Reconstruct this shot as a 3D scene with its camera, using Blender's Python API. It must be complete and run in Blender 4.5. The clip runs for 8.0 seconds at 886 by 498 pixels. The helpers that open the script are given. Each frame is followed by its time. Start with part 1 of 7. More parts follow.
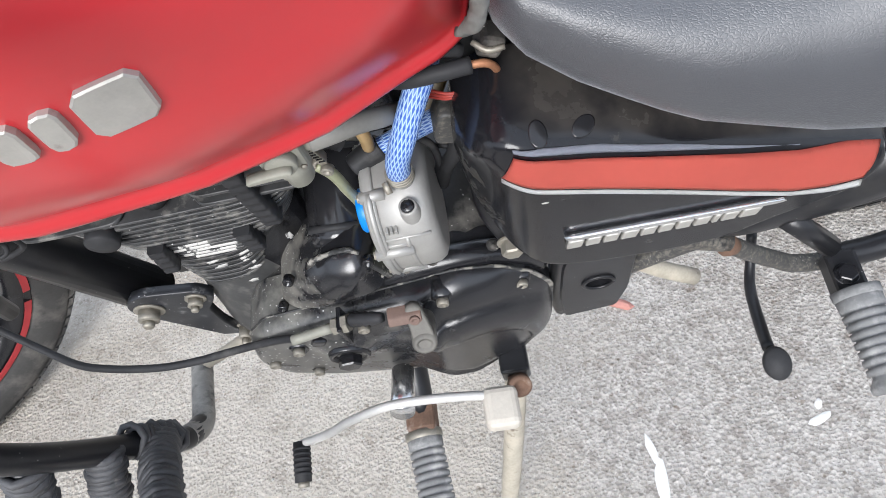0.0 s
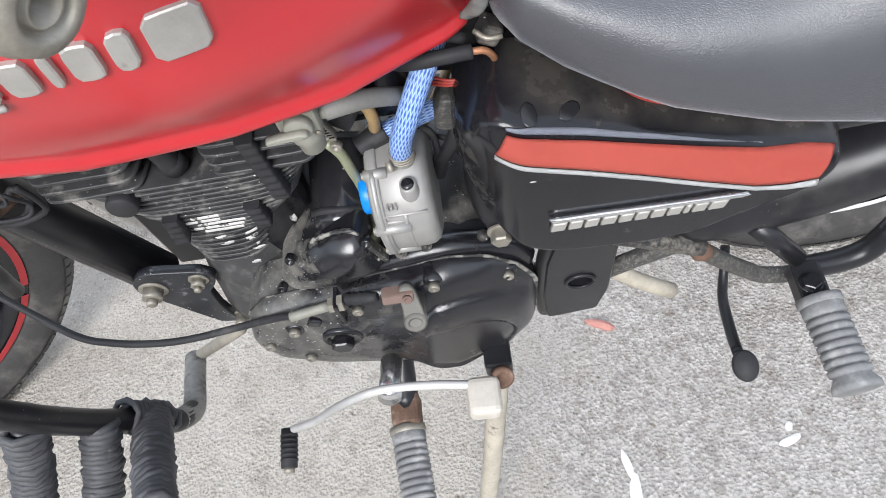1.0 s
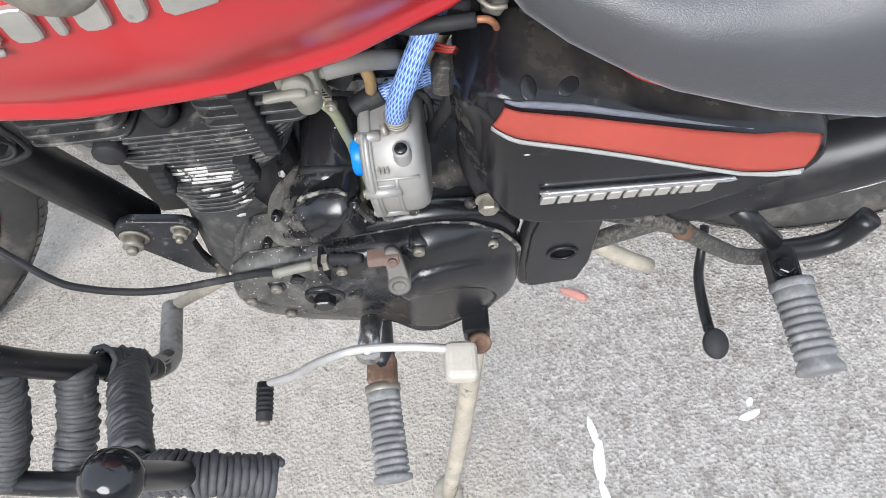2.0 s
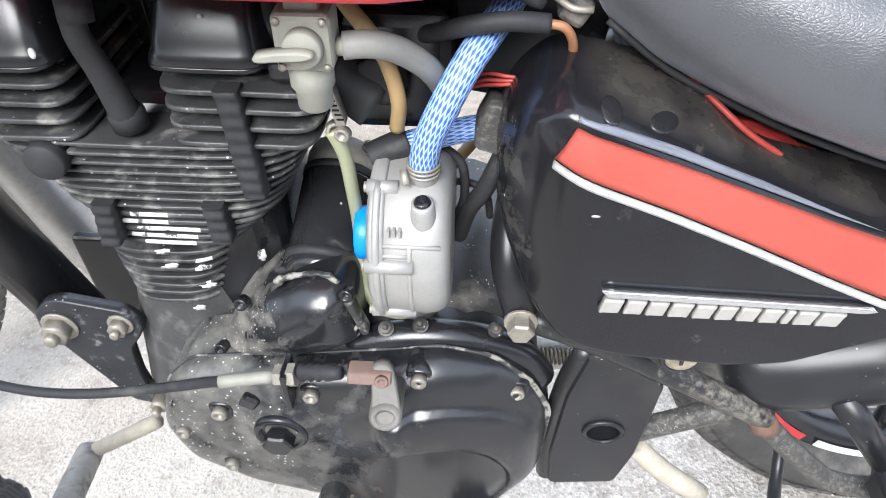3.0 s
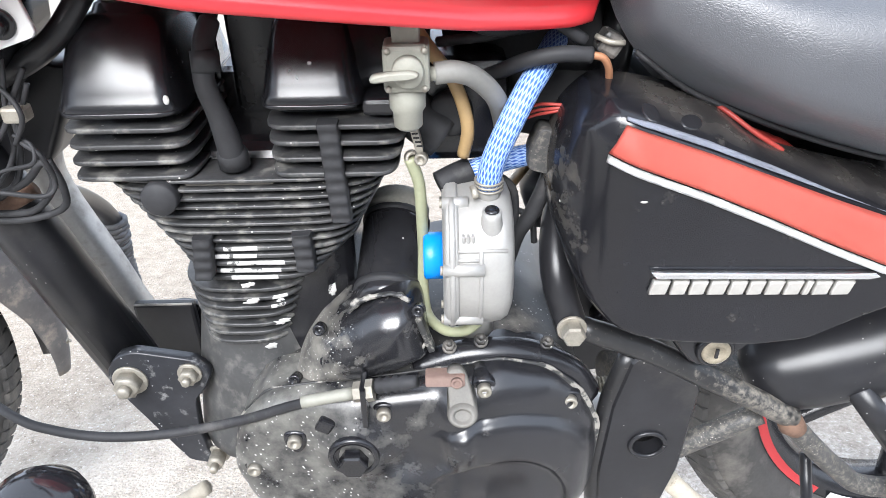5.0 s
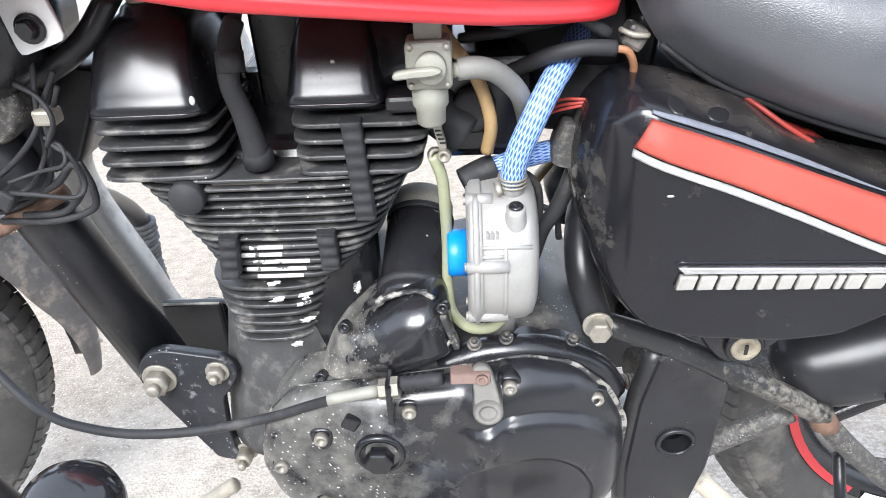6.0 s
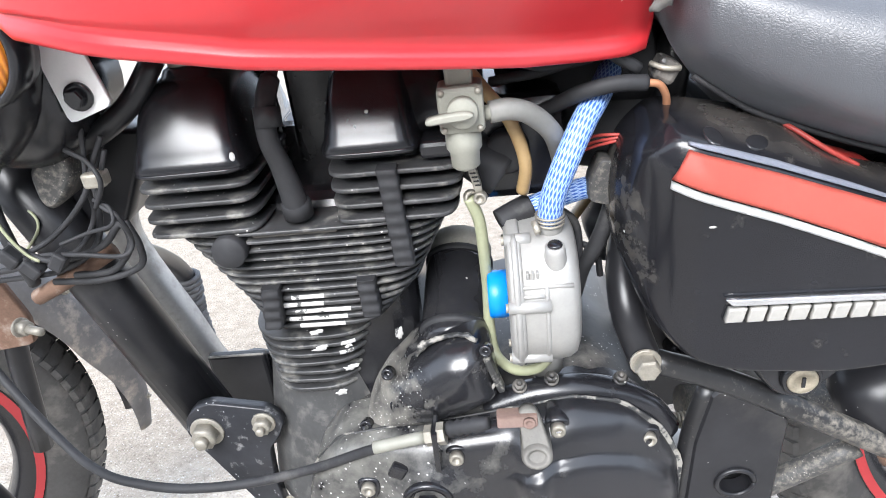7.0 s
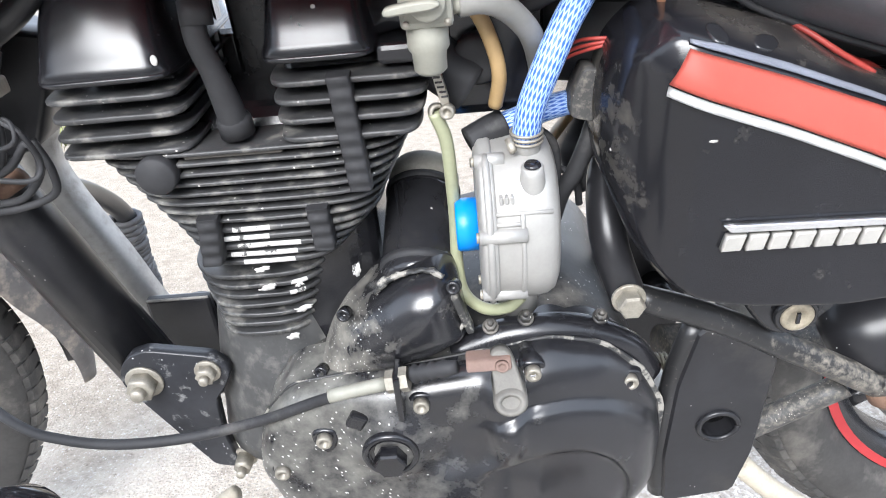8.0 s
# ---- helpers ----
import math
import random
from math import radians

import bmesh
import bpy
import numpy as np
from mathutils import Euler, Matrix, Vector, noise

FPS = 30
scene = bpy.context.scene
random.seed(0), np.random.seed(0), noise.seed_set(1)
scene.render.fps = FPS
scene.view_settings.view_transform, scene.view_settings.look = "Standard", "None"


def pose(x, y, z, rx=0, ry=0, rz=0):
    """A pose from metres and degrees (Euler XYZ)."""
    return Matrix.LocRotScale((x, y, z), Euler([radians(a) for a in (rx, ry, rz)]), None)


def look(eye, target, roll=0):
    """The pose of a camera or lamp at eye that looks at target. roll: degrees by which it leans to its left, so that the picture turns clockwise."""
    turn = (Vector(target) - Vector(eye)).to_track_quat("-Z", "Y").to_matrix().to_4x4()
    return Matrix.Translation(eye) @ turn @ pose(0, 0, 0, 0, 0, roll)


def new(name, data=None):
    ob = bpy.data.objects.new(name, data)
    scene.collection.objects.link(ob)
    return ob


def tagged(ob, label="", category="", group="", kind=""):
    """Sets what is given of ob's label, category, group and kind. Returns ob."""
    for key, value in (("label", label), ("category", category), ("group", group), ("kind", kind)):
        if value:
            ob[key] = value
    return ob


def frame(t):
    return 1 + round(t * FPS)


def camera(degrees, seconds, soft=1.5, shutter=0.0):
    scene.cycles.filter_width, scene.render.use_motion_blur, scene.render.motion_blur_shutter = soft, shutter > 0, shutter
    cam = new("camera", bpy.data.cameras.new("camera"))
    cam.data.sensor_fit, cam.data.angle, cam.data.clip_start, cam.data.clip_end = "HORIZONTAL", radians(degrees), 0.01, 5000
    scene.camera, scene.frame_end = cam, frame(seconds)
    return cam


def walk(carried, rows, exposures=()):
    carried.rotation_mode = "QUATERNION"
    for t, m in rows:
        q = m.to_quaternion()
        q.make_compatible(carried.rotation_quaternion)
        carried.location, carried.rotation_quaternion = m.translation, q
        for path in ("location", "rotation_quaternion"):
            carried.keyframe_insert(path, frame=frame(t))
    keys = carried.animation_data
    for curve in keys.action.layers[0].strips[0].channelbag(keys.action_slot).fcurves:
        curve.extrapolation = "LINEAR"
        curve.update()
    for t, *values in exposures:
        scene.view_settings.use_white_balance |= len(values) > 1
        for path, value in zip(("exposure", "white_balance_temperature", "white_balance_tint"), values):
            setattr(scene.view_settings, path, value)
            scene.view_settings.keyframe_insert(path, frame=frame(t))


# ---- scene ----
# camera and its way
cam = camera(64.9, 8.0, soft=0.5, shutter=0.1)
PATH = [
    (0, (-0.024, -0.458, 0.984), (-0.242, 0.706, -0.628), -19.8),
    (0.5, (-0.032, -0.459, 0.987), (-0.14, 0.787, -0.573), -12.6),
    (0.7, (-0.032, -0.474, 0.996), (-0.179, 0.816, -0.525), -14.7),
    (0.9, (-0.037, -0.507, 0.994), (-0.224, 0.754, -0.547), -15.0),
    (1, (-0.032, -0.518, 0.989), (-0.195, 0.743, -0.555), -14.5),
    (1.2, (-0.013, -0.525, 0.988), (-0.201, 0.611, -0.648), -17.8),
    (2.3, (-0.049, -0.513, 0.998), (-0.159, 0.702, -0.587), -6.1),
    (2.5, (-0.051, -0.527, 0.993), (-0.227, 0.753, -0.534), -6.6),
    (2.6, (-0.055, -0.523, 0.967), (-0.221, 0.81, -0.515), -5.4),
    (2.7, (-0.055, -0.515, 0.932), (-0.232, 0.918, -0.453), -3.8),
    (2.8, (-0.061, -0.512, 0.893), (-0.247, 1.016, -0.384), -2.1),
    (2.9, (-0.06, -0.496, 0.86), (-0.253, 1.083, -0.352), -1.3),
    (3, (-0.06, -0.491, 0.826), (-0.155, 1.18, -0.27), 0.7),
    (3.2, (-0.057, -0.51, 0.79), (-0.238, 1.263, -0.118), -2.2),
    (3.5, (-0.07, -0.557, 0.783), (-0.277, 1.263, -0.019), -3.9),
    (4, (-0.09, -0.572, 0.791), (-0.196, 1.296, 0.083), -3.1),
    (4.5, (-0.106, -0.576, 0.783), (-0.118, 1.289, 0.06), -1.4),
    (4.7, (-0.115, -0.58, 0.785), (-0.102, 1.277, 0.042), -0.9),
    (5.8, (-0.123, -0.583, 0.784), (-0.173, 1.279, 0.055), -2.1),
    (6, (-0.12, -0.582, 0.783), (-0.186, 1.276, 0.044), -2.4),
    (6.2, (-0.124, -0.593, 0.784), (-0.286, 1.292, 0.135), -5.2),
    (6.5, (-0.122, -0.595, 0.795), (-0.297, 1.35, 0.362), -7.3),
    (6.8, (-0.124, -0.589, 0.794), (-0.305, 1.327, 0.252), -6.5),
    (7, (-0.12, -0.581, 0.783), (-0.292, 1.314, 0.165), -6.0),
    (7.5, (-0.115, -0.56, 0.77), (-0.253, 1.32, 0.101), -5.9),
    (7.8, (-0.122, -0.553, 0.76), (-0.224, 1.327, 0.084), -5.0),
    (8, (-0.125, -0.536, 0.752), (-0.203, 1.312, -0.008), -5.3),
]
walk(cam, [(t, look(eye, target, roll)) for t, eye, target, roll in PATH],
     exposures=[(0.0, 0.66, 6250, 10), (2.5, 0.66, 6250, 10), (3.2, 1.45, 6150, 10), (8.0, 1.45, 6150, 10)])

# daylight under a bright overcast sky
SUN_UP, SUN_TURN = radians(31), radians(193)
world = bpy.data.worlds.new("sky")
scene.world = world
world.use_nodes = True
wn = world.node_tree.nodes
sky = wn.new("ShaderNodeTexSky")
sky.sky_type, sky.sun_disc = "NISHITA", False
sky.sun_elevation, sky.sun_rotation = SUN_UP, SUN_TURN
sky.air_density, sky.dust_density, sky.ozone_density = 1.0, 4.0, 1.0
veil = wn.new("ShaderNodeMixRGB")
veil.inputs["Fac"].default_value = 0.75
veil.inputs["Color2"].default_value = (9.2, 10.0, 11.3, 1)
world.node_tree.links.new(sky.outputs[0], veil.inputs["Color1"])
world.node_tree.links.new(veil.outputs[0], wn["Background"].inputs["Color"])
wn["Background"].inputs["Strength"].default_value = 0.108
sun = new("sun", bpy.data.lights.new("sun", "SUN"))
sun.data.energy, sun.data.angle, sun.data.color = 2.8, radians(34), (1.0, 0.985, 0.965)
sun.matrix_world = look((-0.6, -2.6, 1.60), (0, 0, 0))


# ---- materials ----
def material(name, color, rough=0.5, metal=0.0, var=0.15, scale=40.0, bump=0.1, bump_scale=200.0, second=None, cover=0.5, edge=0.08,
             patch_scale=25.0, patch_rough=None, specks=None, speck_scale=160.0, speck_size=0.12, coat=0.0, bump_dist=0.0006,
             speck_few=0.5, streak=None, drift=None):
    """A surface with a fine grain, broad variation, optional patches of a second colour and optional small specks."""
    m = bpy.data.materials.new(name)
    m.use_nodes = True
    n, l = m.node_tree.nodes, m.node_tree.links
    b = n["Principled BSDF"]
    tc = n.new("ShaderNodeTexCoord")
    b.inputs["Metallic"].default_value = metal
    b.inputs["Coat Weight"].default_value = coat
    b.inputs["Coat Roughness"].default_value = 0.22

    def noise_tex(s, detail=4.0, rough_n=0.6):
        t = n.new("ShaderNodeTexNoise")
        t.inputs["Scale"].default_value, t.inputs["Detail"].default_value, t.inputs["Roughness"].default_value = s, detail, rough_n
        l.new(tc.outputs["Object"], t.inputs["Vector"])
        return t

    def mix(fac, a, c):
        x = n.new("ShaderNodeMixRGB")
        for key, val in (("Fac", fac), ("Color1", a), ("Color2", c)):
            if isinstance(val, (tuple, float)):
                x.inputs[key].default_value = val
            else:
                l.new(val, x.inputs[key])
        return x.outputs[0]

    def ramp(src, lo, hi):
        r = n.new("ShaderNodeMapRange")
        r.inputs["From Min"].default_value, r.inputs["From Max"].default_value = lo, hi
        l.new(src, r.inputs["Value"])
        return r.outputs[0]

    def plus(src, extra, amount):
        a = n.new("ShaderNodeMath")
        a.operation = "MULTIPLY_ADD"
        a.inputs[1].default_value = amount
        l.new(extra, a.inputs[0])
        l.new(src, a.inputs[2])
        return a.outputs[0]

    along = n.new("ShaderNodeSeparateXYZ")
    l.new(tc.outputs["Object"], along.inputs[0])
    broad, fine = noise_tex(scale), noise_tex(scale * 9, 3.0)
    dark = tuple(max(0.0, c * (1 - var)) for c in color) + (1,)
    light = tuple(min(1.0, c * (1 + var)) for c in color) + (1,)
    col = mix(ramp(broad.outputs["Fac"], 0.3, 0.7), dark, light)
    col = mix(0.25, col, mix(ramp(fine.outputs["Fac"], 0.3, 0.7), dark, light))
    rough_out = None
    if second is not None:
        patch = noise_tex(patch_scale, 8.0, 0.65)
        src = patch.outputs["Fac"]
        if drift is not None:  # dirt grows towards one end of the part
            src = plus(src, ramp(along.outputs["X"], drift[0], drift[1]), drift[2])
        mask = ramp(src, cover, cover + edge)
        col = mix(mask, col, tuple(second) + (1,))
        if patch_rough is not None:
            r = n.new("ShaderNodeMapRange")
            r.inputs["To Min"].default_value, r.inputs["To Max"].default_value = rough, patch_rough
            l.new(mask, r.inputs["Value"])
            rough_out = r.outputs[0]
    if specks is not None:
        v = n.new("ShaderNodeTexVoronoi")
        v.inputs["Scale"].default_value = speck_scale
        l.new(tc.outputs["Object"], v.inputs["Vector"])
        if streak is not None:  # specks drawn out into short slanting strokes
            turned = n.new("ShaderNodeMapping")
            turned.vector_type = "TEXTURE"
            turned.inputs["Rotation"].default_value = (0.0, streak[0], 0.0)
            turned.inputs["Scale"].default_value = (streak[1], 1.0, 1.0)
            l.new(tc.outputs["Object"], turned.inputs["Vector"])
            l.new(turned.outputs[0], v.inputs["Vector"])
        few = noise_tex(speck_scale * 0.12, 4.0, 0.7)
        near = ramp(v.outputs["Distance"], speck_size + 0.04, speck_size)
        both = n.new("ShaderNodeMath")
        both.operation = "MULTIPLY"
        l.new(near, both.inputs[0])
        few_src = few.outputs["Fac"]
        if drift is not None:
            few_src = plus(few_src, ramp(along.outputs["X"], drift[0], drift[1]), drift[2])
        l.new(ramp(few_src, speck_few, speck_few + 0.08), both.inputs[1])
        col = mix(both.outputs[0], col, tuple(specks) + (1,))
    l.new(col, b.inputs["Base Color"])
    if rough_out is None:
        r = n.new("ShaderNodeMapRange")
        r.inputs["To Min"].default_value, r.inputs["To Max"].default_value = max(0.03, rough - 0.08), min(1.0, rough + 0.1)
        l.new(broad.outputs["Fac"], r.inputs["Value"])
        rough_out = r.outputs[0]
    l.new(rough_out, b.inputs["Roughness"])
    if bump:
        grain = noise_tex(bump_scale, 5.0)
        bp = n.new("ShaderNodeBump")
        bp.inputs["Strength"].default_value, bp.inputs["Distance"].default_value = bump, bump_dist
        l.new(grain.outputs["Fac"], bp.inputs["Height"])
        l.new(bp.outputs[0], b.inputs["Normal"])
    return m


RED = material("red tank paint", (0.475, 0.022, 0.028), 0.3, var=0.06, scale=6, bump=0.03, bump_scale=14, bump_dist=0.004, second=(0.55, 0.17, 0.15), cover=0.70, edge=0.02,
               patch_scale=45, specks=(0.75, 0.6, 0.55), speck_scale=70, speck_size=0.03, speck_few=0.6, coat=0.4)
BLACK_GLOSS = material("gloss black paint", (0.017, 0.017, 0.019), 0.11, var=0.3, scale=12, bump=0.03, second=(0.035, 0.033, 0.031), cover=0.58,
                       edge=0.2, patch_scale=11, patch_rough=0.28, specks=(0.5, 0.48, 0.45), speck_scale=85, speck_size=0.05, speck_few=0.56)
BLACK_SATIN = material("satin black engine paint", (0.012, 0.012, 0.014), 0.25, var=0.3, scale=30, bump=0.04, second=(0.03, 0.029, 0.027), cover=0.64,
                       edge=0.2, patch_scale=18, patch_rough=0.5, specks=(0.6, 0.59, 0.57), speck_scale=75, speck_size=0.045, speck_few=0.70, coat=0.2)
BLACK_DUSTY = material("dusty black castings", (0.03, 0.029, 0.028), 0.38, var=0.35, scale=25, bump=0.25, second=(0.25, 0.23, 0.205), cover=0.5,
                       edge=0.3, patch_scale=30, patch_rough=0.8, specks=(0.62, 0.6, 0.57), speck_scale=260, speck_size=0.13)
FIN_BLACK = material("matt black cast fins", (0.046, 0.046, 0.047), 0.36, var=0.4, scale=40, bump=0.3, second=(0.27, 0.26, 0.235), cover=0.54,
                     edge=0.22, patch_scale=50, patch_rough=0.8, specks=(0.66, 0.64, 0.61), speck_scale=170, speck_size=0.09)
FIN_WHITE = material("splashed white paint", (0.52, 0.51, 0.485), 0.7, var=0.1, scale=60, bump=0.3, second=(0.06, 0.06, 0.058), cover=0.585, edge=0.03, patch_scale=120)
FRAME = material("black frame enamel", (0.016, 0.016, 0.018), 0.32, var=0.3, scale=20, bump=0.1, second=(0.045, 0.042, 0.039), cover=0.58, edge=0.2, patch_scale=14, patch_rough=0.6,
                 specks=(0.55, 0.53, 0.5), speck_scale=150, speck_size=0.06, speck_few=0.55)
DUSTY_FRAME = material("dust caked frame enamel", (0.045, 0.044, 0.043), 0.5, var=0.4, scale=20, bump=0.3, second=(0.20, 0.182, 0.155), cover=0.46, edge=0.26, patch_scale=260, patch_rough=0.9, specks=(0.4, 0.38, 0.34), speck_scale=420, speck_size=0.16)
RAIL = material("frame enamel dusty at one end", (0.018, 0.018, 0.019), 0.36, var=0.4, scale=20, bump=0.2, second=(0.19, 0.172, 0.145), cover=0.60, edge=0.26, patch_scale=260, patch_rough=0.9, specks=(0.38, 0.36, 0.32), speck_scale=420, speck_size=0.15, speck_few=0.72, drift=(0.05, 0.11, 0.2))
RUBBER = material("black rubber", (0.028, 0.028, 0.030), 0.6, var=0.3, scale=30, bump=0.15, second=(0.1, 0.095, 0.09), cover=0.62, edge=0.2, patch_scale=20)
TYRE = material("dusty tyre rubber", (0.05, 0.048, 0.046), 0.8, var=0.3, scale=25, bump=0.25, second=(0.2, 0.185, 0.165), cover=0.5, edge=0.3, patch_scale=14)
GREY_RUBBER = material("worn grey footpeg rubber", (0.2, 0.2, 0.2), 0.7, var=0.3, scale=40, bump=0.3, second=(0.42, 0.41, 0.395), cover=0.52, edge=0.2, patch_scale=40)
SEAT = material("dark grey seat vinyl", (0.052, 0.054, 0.061), 0.42, var=0.08, scale=10, bump=0.0, coat=0.0)
STEEL = material("grimy steel", (0.3, 0.278, 0.235), 0.52, 0.5, var=0.3, scale=80, bump=0.2, second=(0.2, 0.13, 0.09), cover=0.62, edge=0.12, patch_scale=60, patch_rough=0.8)
CHROME = material("worn chrome", (0.72, 0.72, 0.72), 0.22, 0.95, var=0.1, scale=50, bump=0.05)
CAST = material("new cast aluminium", (0.37, 0.362, 0.345), 0.5, 0.45, var=0.1, scale=60, bump=0.14, bump_scale=900, bump_dist=0.0003)
PALE_METAL = material("pale oxidised zinc", (0.27, 0.265, 0.225), 0.65, 0.2, var=0.12, scale=70, bump=0.2, second=(0.25, 0.25, 0.21), cover=0.6, edge=0.2, patch_scale=50)
SILVER_PAINT = material("silver letter paint", (0.42, 0.405, 0.375), 0.42, 0.4, var=0.12, scale=90, bump=0.1, second=(0.3, 0.27, 0.25), cover=0.66, edge=0.1, patch_scale=80)
WHITE_PAINT = material("white paint", (0.78, 0.78, 0.77), 0.5, var=0.06, scale=60, bump=0.05)
STRIPE_RED = material("coral red stripe", (0.68, 0.14, 0.105), 0.42, var=0.06, scale=14, bump=0.02, second=(0.6, 0.15, 0.11), cover=0.7, edge=0.2, patch_scale=20)
RIM_RED = material("red rim tape", (0.42, 0.035, 0.04), 0.55, var=0.12, scale=40, bump=0.05)
SPLASHED = material("black cover dusted and splashed with white", (0.014, 0.014, 0.016), 0.27, var=0.3, scale=30, bump=0.06, second=(0.16, 0.155, 0.14), cover=0.64, edge=0.30,
                    patch_scale=48, patch_rough=0.6, specks=(0.66, 0.65, 0.63), speck_scale=300, speck_size=0.14, speck_few=0.73, streak=(0.75, 1.7), coat=0.3, drift=(-0.10, -0.22, 0.30))
ELBOW = material("gloss black housing with a dusty tail", (0.015, 0.015, 0.017), 0.22, var=0.3, scale=30, bump=0.05, second=(0.17, 0.16, 0.14), cover=0.62, edge=0.25,
                 patch_scale=60, patch_rough=0.75, specks=(0.6, 0.59, 0.56), speck_scale=420, speck_size=0.16, speck_few=0.66, coat=0.3, drift=(-0.165, -0.212, 0.32))
NECK = material("dust sprayed black casting", (0.05, 0.05, 0.05), 0.55, var=0.3, scale=30, bump=0.2, second=(0.20, 0.19, 0.175), cover=0.50, edge=0.36, patch_scale=70, patch_rough=0.85,
                specks=(0.6, 0.59, 0.57), speck_scale=520, speck_size=0.16, speck_few=0.62)
VALLEY = material("grimy flat casting", (0.135, 0.125, 0.11), 0.75, var=0.25, scale=45, bump=0.25, second=(0.06, 0.058, 0.055), cover=0.55, edge=0.1, patch_scale=45)
PLATE = material("paint speckled black plate", (0.024, 0.025, 0.029), 0.36, var=0.3, scale=30, bump=0.15, second=(0.16, 0.16, 0.16), cover=0.58, edge=0.08, patch_scale=75, patch_rough=0.8, specks=(0.6, 0.6, 0.6), speck_scale=190, speck_size=0.1)
DUST_TUBE = material("tube caked pale with dust", (0.32, 0.305, 0.28), 0.85, var=0.25, scale=60, bump=0.3, second=(0.07, 0.068, 0.064), cover=0.5, edge=0.2, patch_scale=38)
FENDER = material("chipped dusty mudguard", (0.105, 0.10, 0.10), 0.45, var=0.3, scale=20, bump=0.2, second=(0.26, 0.23, 0.2), cover=0.53, edge=0.1, patch_scale=22, patch_rough=0.85)
SEALANT = material("dirty grey sealant", (0.14, 0.137, 0.128), 0.8, var=0.3, scale=60, bump=0.4, second=(0.05, 0.05, 0.05), cover=0.55, edge=0.1, patch_scale=60)
GRASS = material("dry grass", (0.14, 0.16, 0.05), 0.8, var=0.4, scale=3, bump=0.0)
CAR_WHITE = material("white car paint", (0.8, 0.8, 0.8), 0.25, var=0.02, scale=2, bump=0.0, coat=0.6)
CAR_GLASS = material("dark car window glass", (0.02, 0.02, 0.022), 0.06, var=0.05, scale=2, bump=0.0)
BRACKET = material("rust stained bracket", (0.16, 0.105, 0.085), 0.7, 0.2, var=0.3, scale=60, bump=0.2, second=(0.14, 0.07, 0.045), cover=0.58, edge=0.1, patch_scale=60)
# flat colour for the sky's gleam on the side cover's rolled edge
HIGHLIGHT_GREY = material("grey blue painted highlight", (0.3, 0.315, 0.37), 0.3, var=0.1, scale=20, bump=0.02)
LEVER = material("pale worn lever plating", (0.6, 0.585, 0.56), 0.5, 0.25, var=0.1, scale=60, bump=0.1, second=(0.3, 0.27, 0.24), cover=0.68, edge=0.06, patch_scale=70)
PLASTER = material("weathered grey plaster", (0.2, 0.195, 0.18), 0.9, var=0.3, scale=1.5, bump=0.2, bump_scale=30, second=(0.12, 0.115, 0.1), cover=0.55, edge=0.2, patch_scale=1.2)
COVER = material("gloss black cover with mud patches", (0.010, 0.010, 0.012), 0.16, var=0.3, scale=12, bump=0.03, second=(0.07, 0.064, 0.055), cover=0.64, edge=0.16,
                 patch_scale=34, patch_rough=0.7, specks=(0.5, 0.48, 0.45), speck_scale=85, speck_size=0.05, speck_few=0.6, drift=(-0.028, -0.050, 0.16))
RUST = material("rusty steel", (0.16, 0.095, 0.065), 0.8, 0.2, var=0.35, scale=60, bump=0.3, second=(0.3, 0.24, 0.2), cover=0.55, edge=0.15, patch_scale=60)
BRASS = material("dirty brass", (0.33, 0.29, 0.22), 0.6, 0.5, var=0.4, scale=90, bump=0.2)
BLUE_PLASTIC = material("bright blue plastic", (0.004, 0.22, 0.72), 0.38, var=0.05, scale=40, bump=0.02)
TUBE_GREY = material("grey fuel hose", (0.2, 0.195, 0.18), 0.55, var=0.15, scale=40, bump=0.1)
TUBE_TAN = material("aged tan hose", (0.33, 0.22, 0.1), 0.5, var=0.2, scale=40, bump=0.1)
TUBE_GREEN = material("clear greenish hose", (0.3, 0.31, 0.2), 0.35, var=0.15, scale=40, bump=0.05)
WIRE_RED = material("red wire insulation", (0.34, 0.045, 0.035), 0.5, var=0.2, scale=40, bump=0.05)
COPPER = material("copper core", (0.5, 0.24, 0.13), 0.5, 0.5, var=0.2, scale=60, bump=0.1)
GASKET = material("flaked paint on bare alloy", (0.3, 0.285, 0.25), 0.8, 0.0, var=0.3, scale=60, bump=0.4, second=(0.03, 0.03, 0.03), cover=0.6, edge=0.06, patch_scale=70)
WORN_GREY = material("grimy worn alloy", (0.12, 0.113, 0.10), 0.6, 0.2, var=0.3, scale=70, bump=0.25, second=(0.07, 0.06, 0.05), cover=0.56, edge=0.1, patch_scale=90)
HEADER = material("dusty chromed pipe", (0.42, 0.41, 0.39), 0.38, 0.55, var=0.2, scale=30, bump=0.1, second=(0.3, 0.285, 0.26), cover=0.48, edge=0.2, patch_scale=30, patch_rough=0.85)
FLAKED = material("black joint with chipped bare edge", (0.03, 0.03, 0.03), 0.5, var=0.3, scale=60, bump=0.4, second=(0.25, 0.237, 0.21), cover=0.51, edge=0.05, patch_scale=75, patch_rough=0.7)
ROPE = material("tarred rope", (0.07, 0.07, 0.074), 0.6, var=0.4, scale=60, bump=0.5, bump_scale=400, second=(0.2, 0.19, 0.18), cover=0.6, edge=0.15, patch_scale=70)


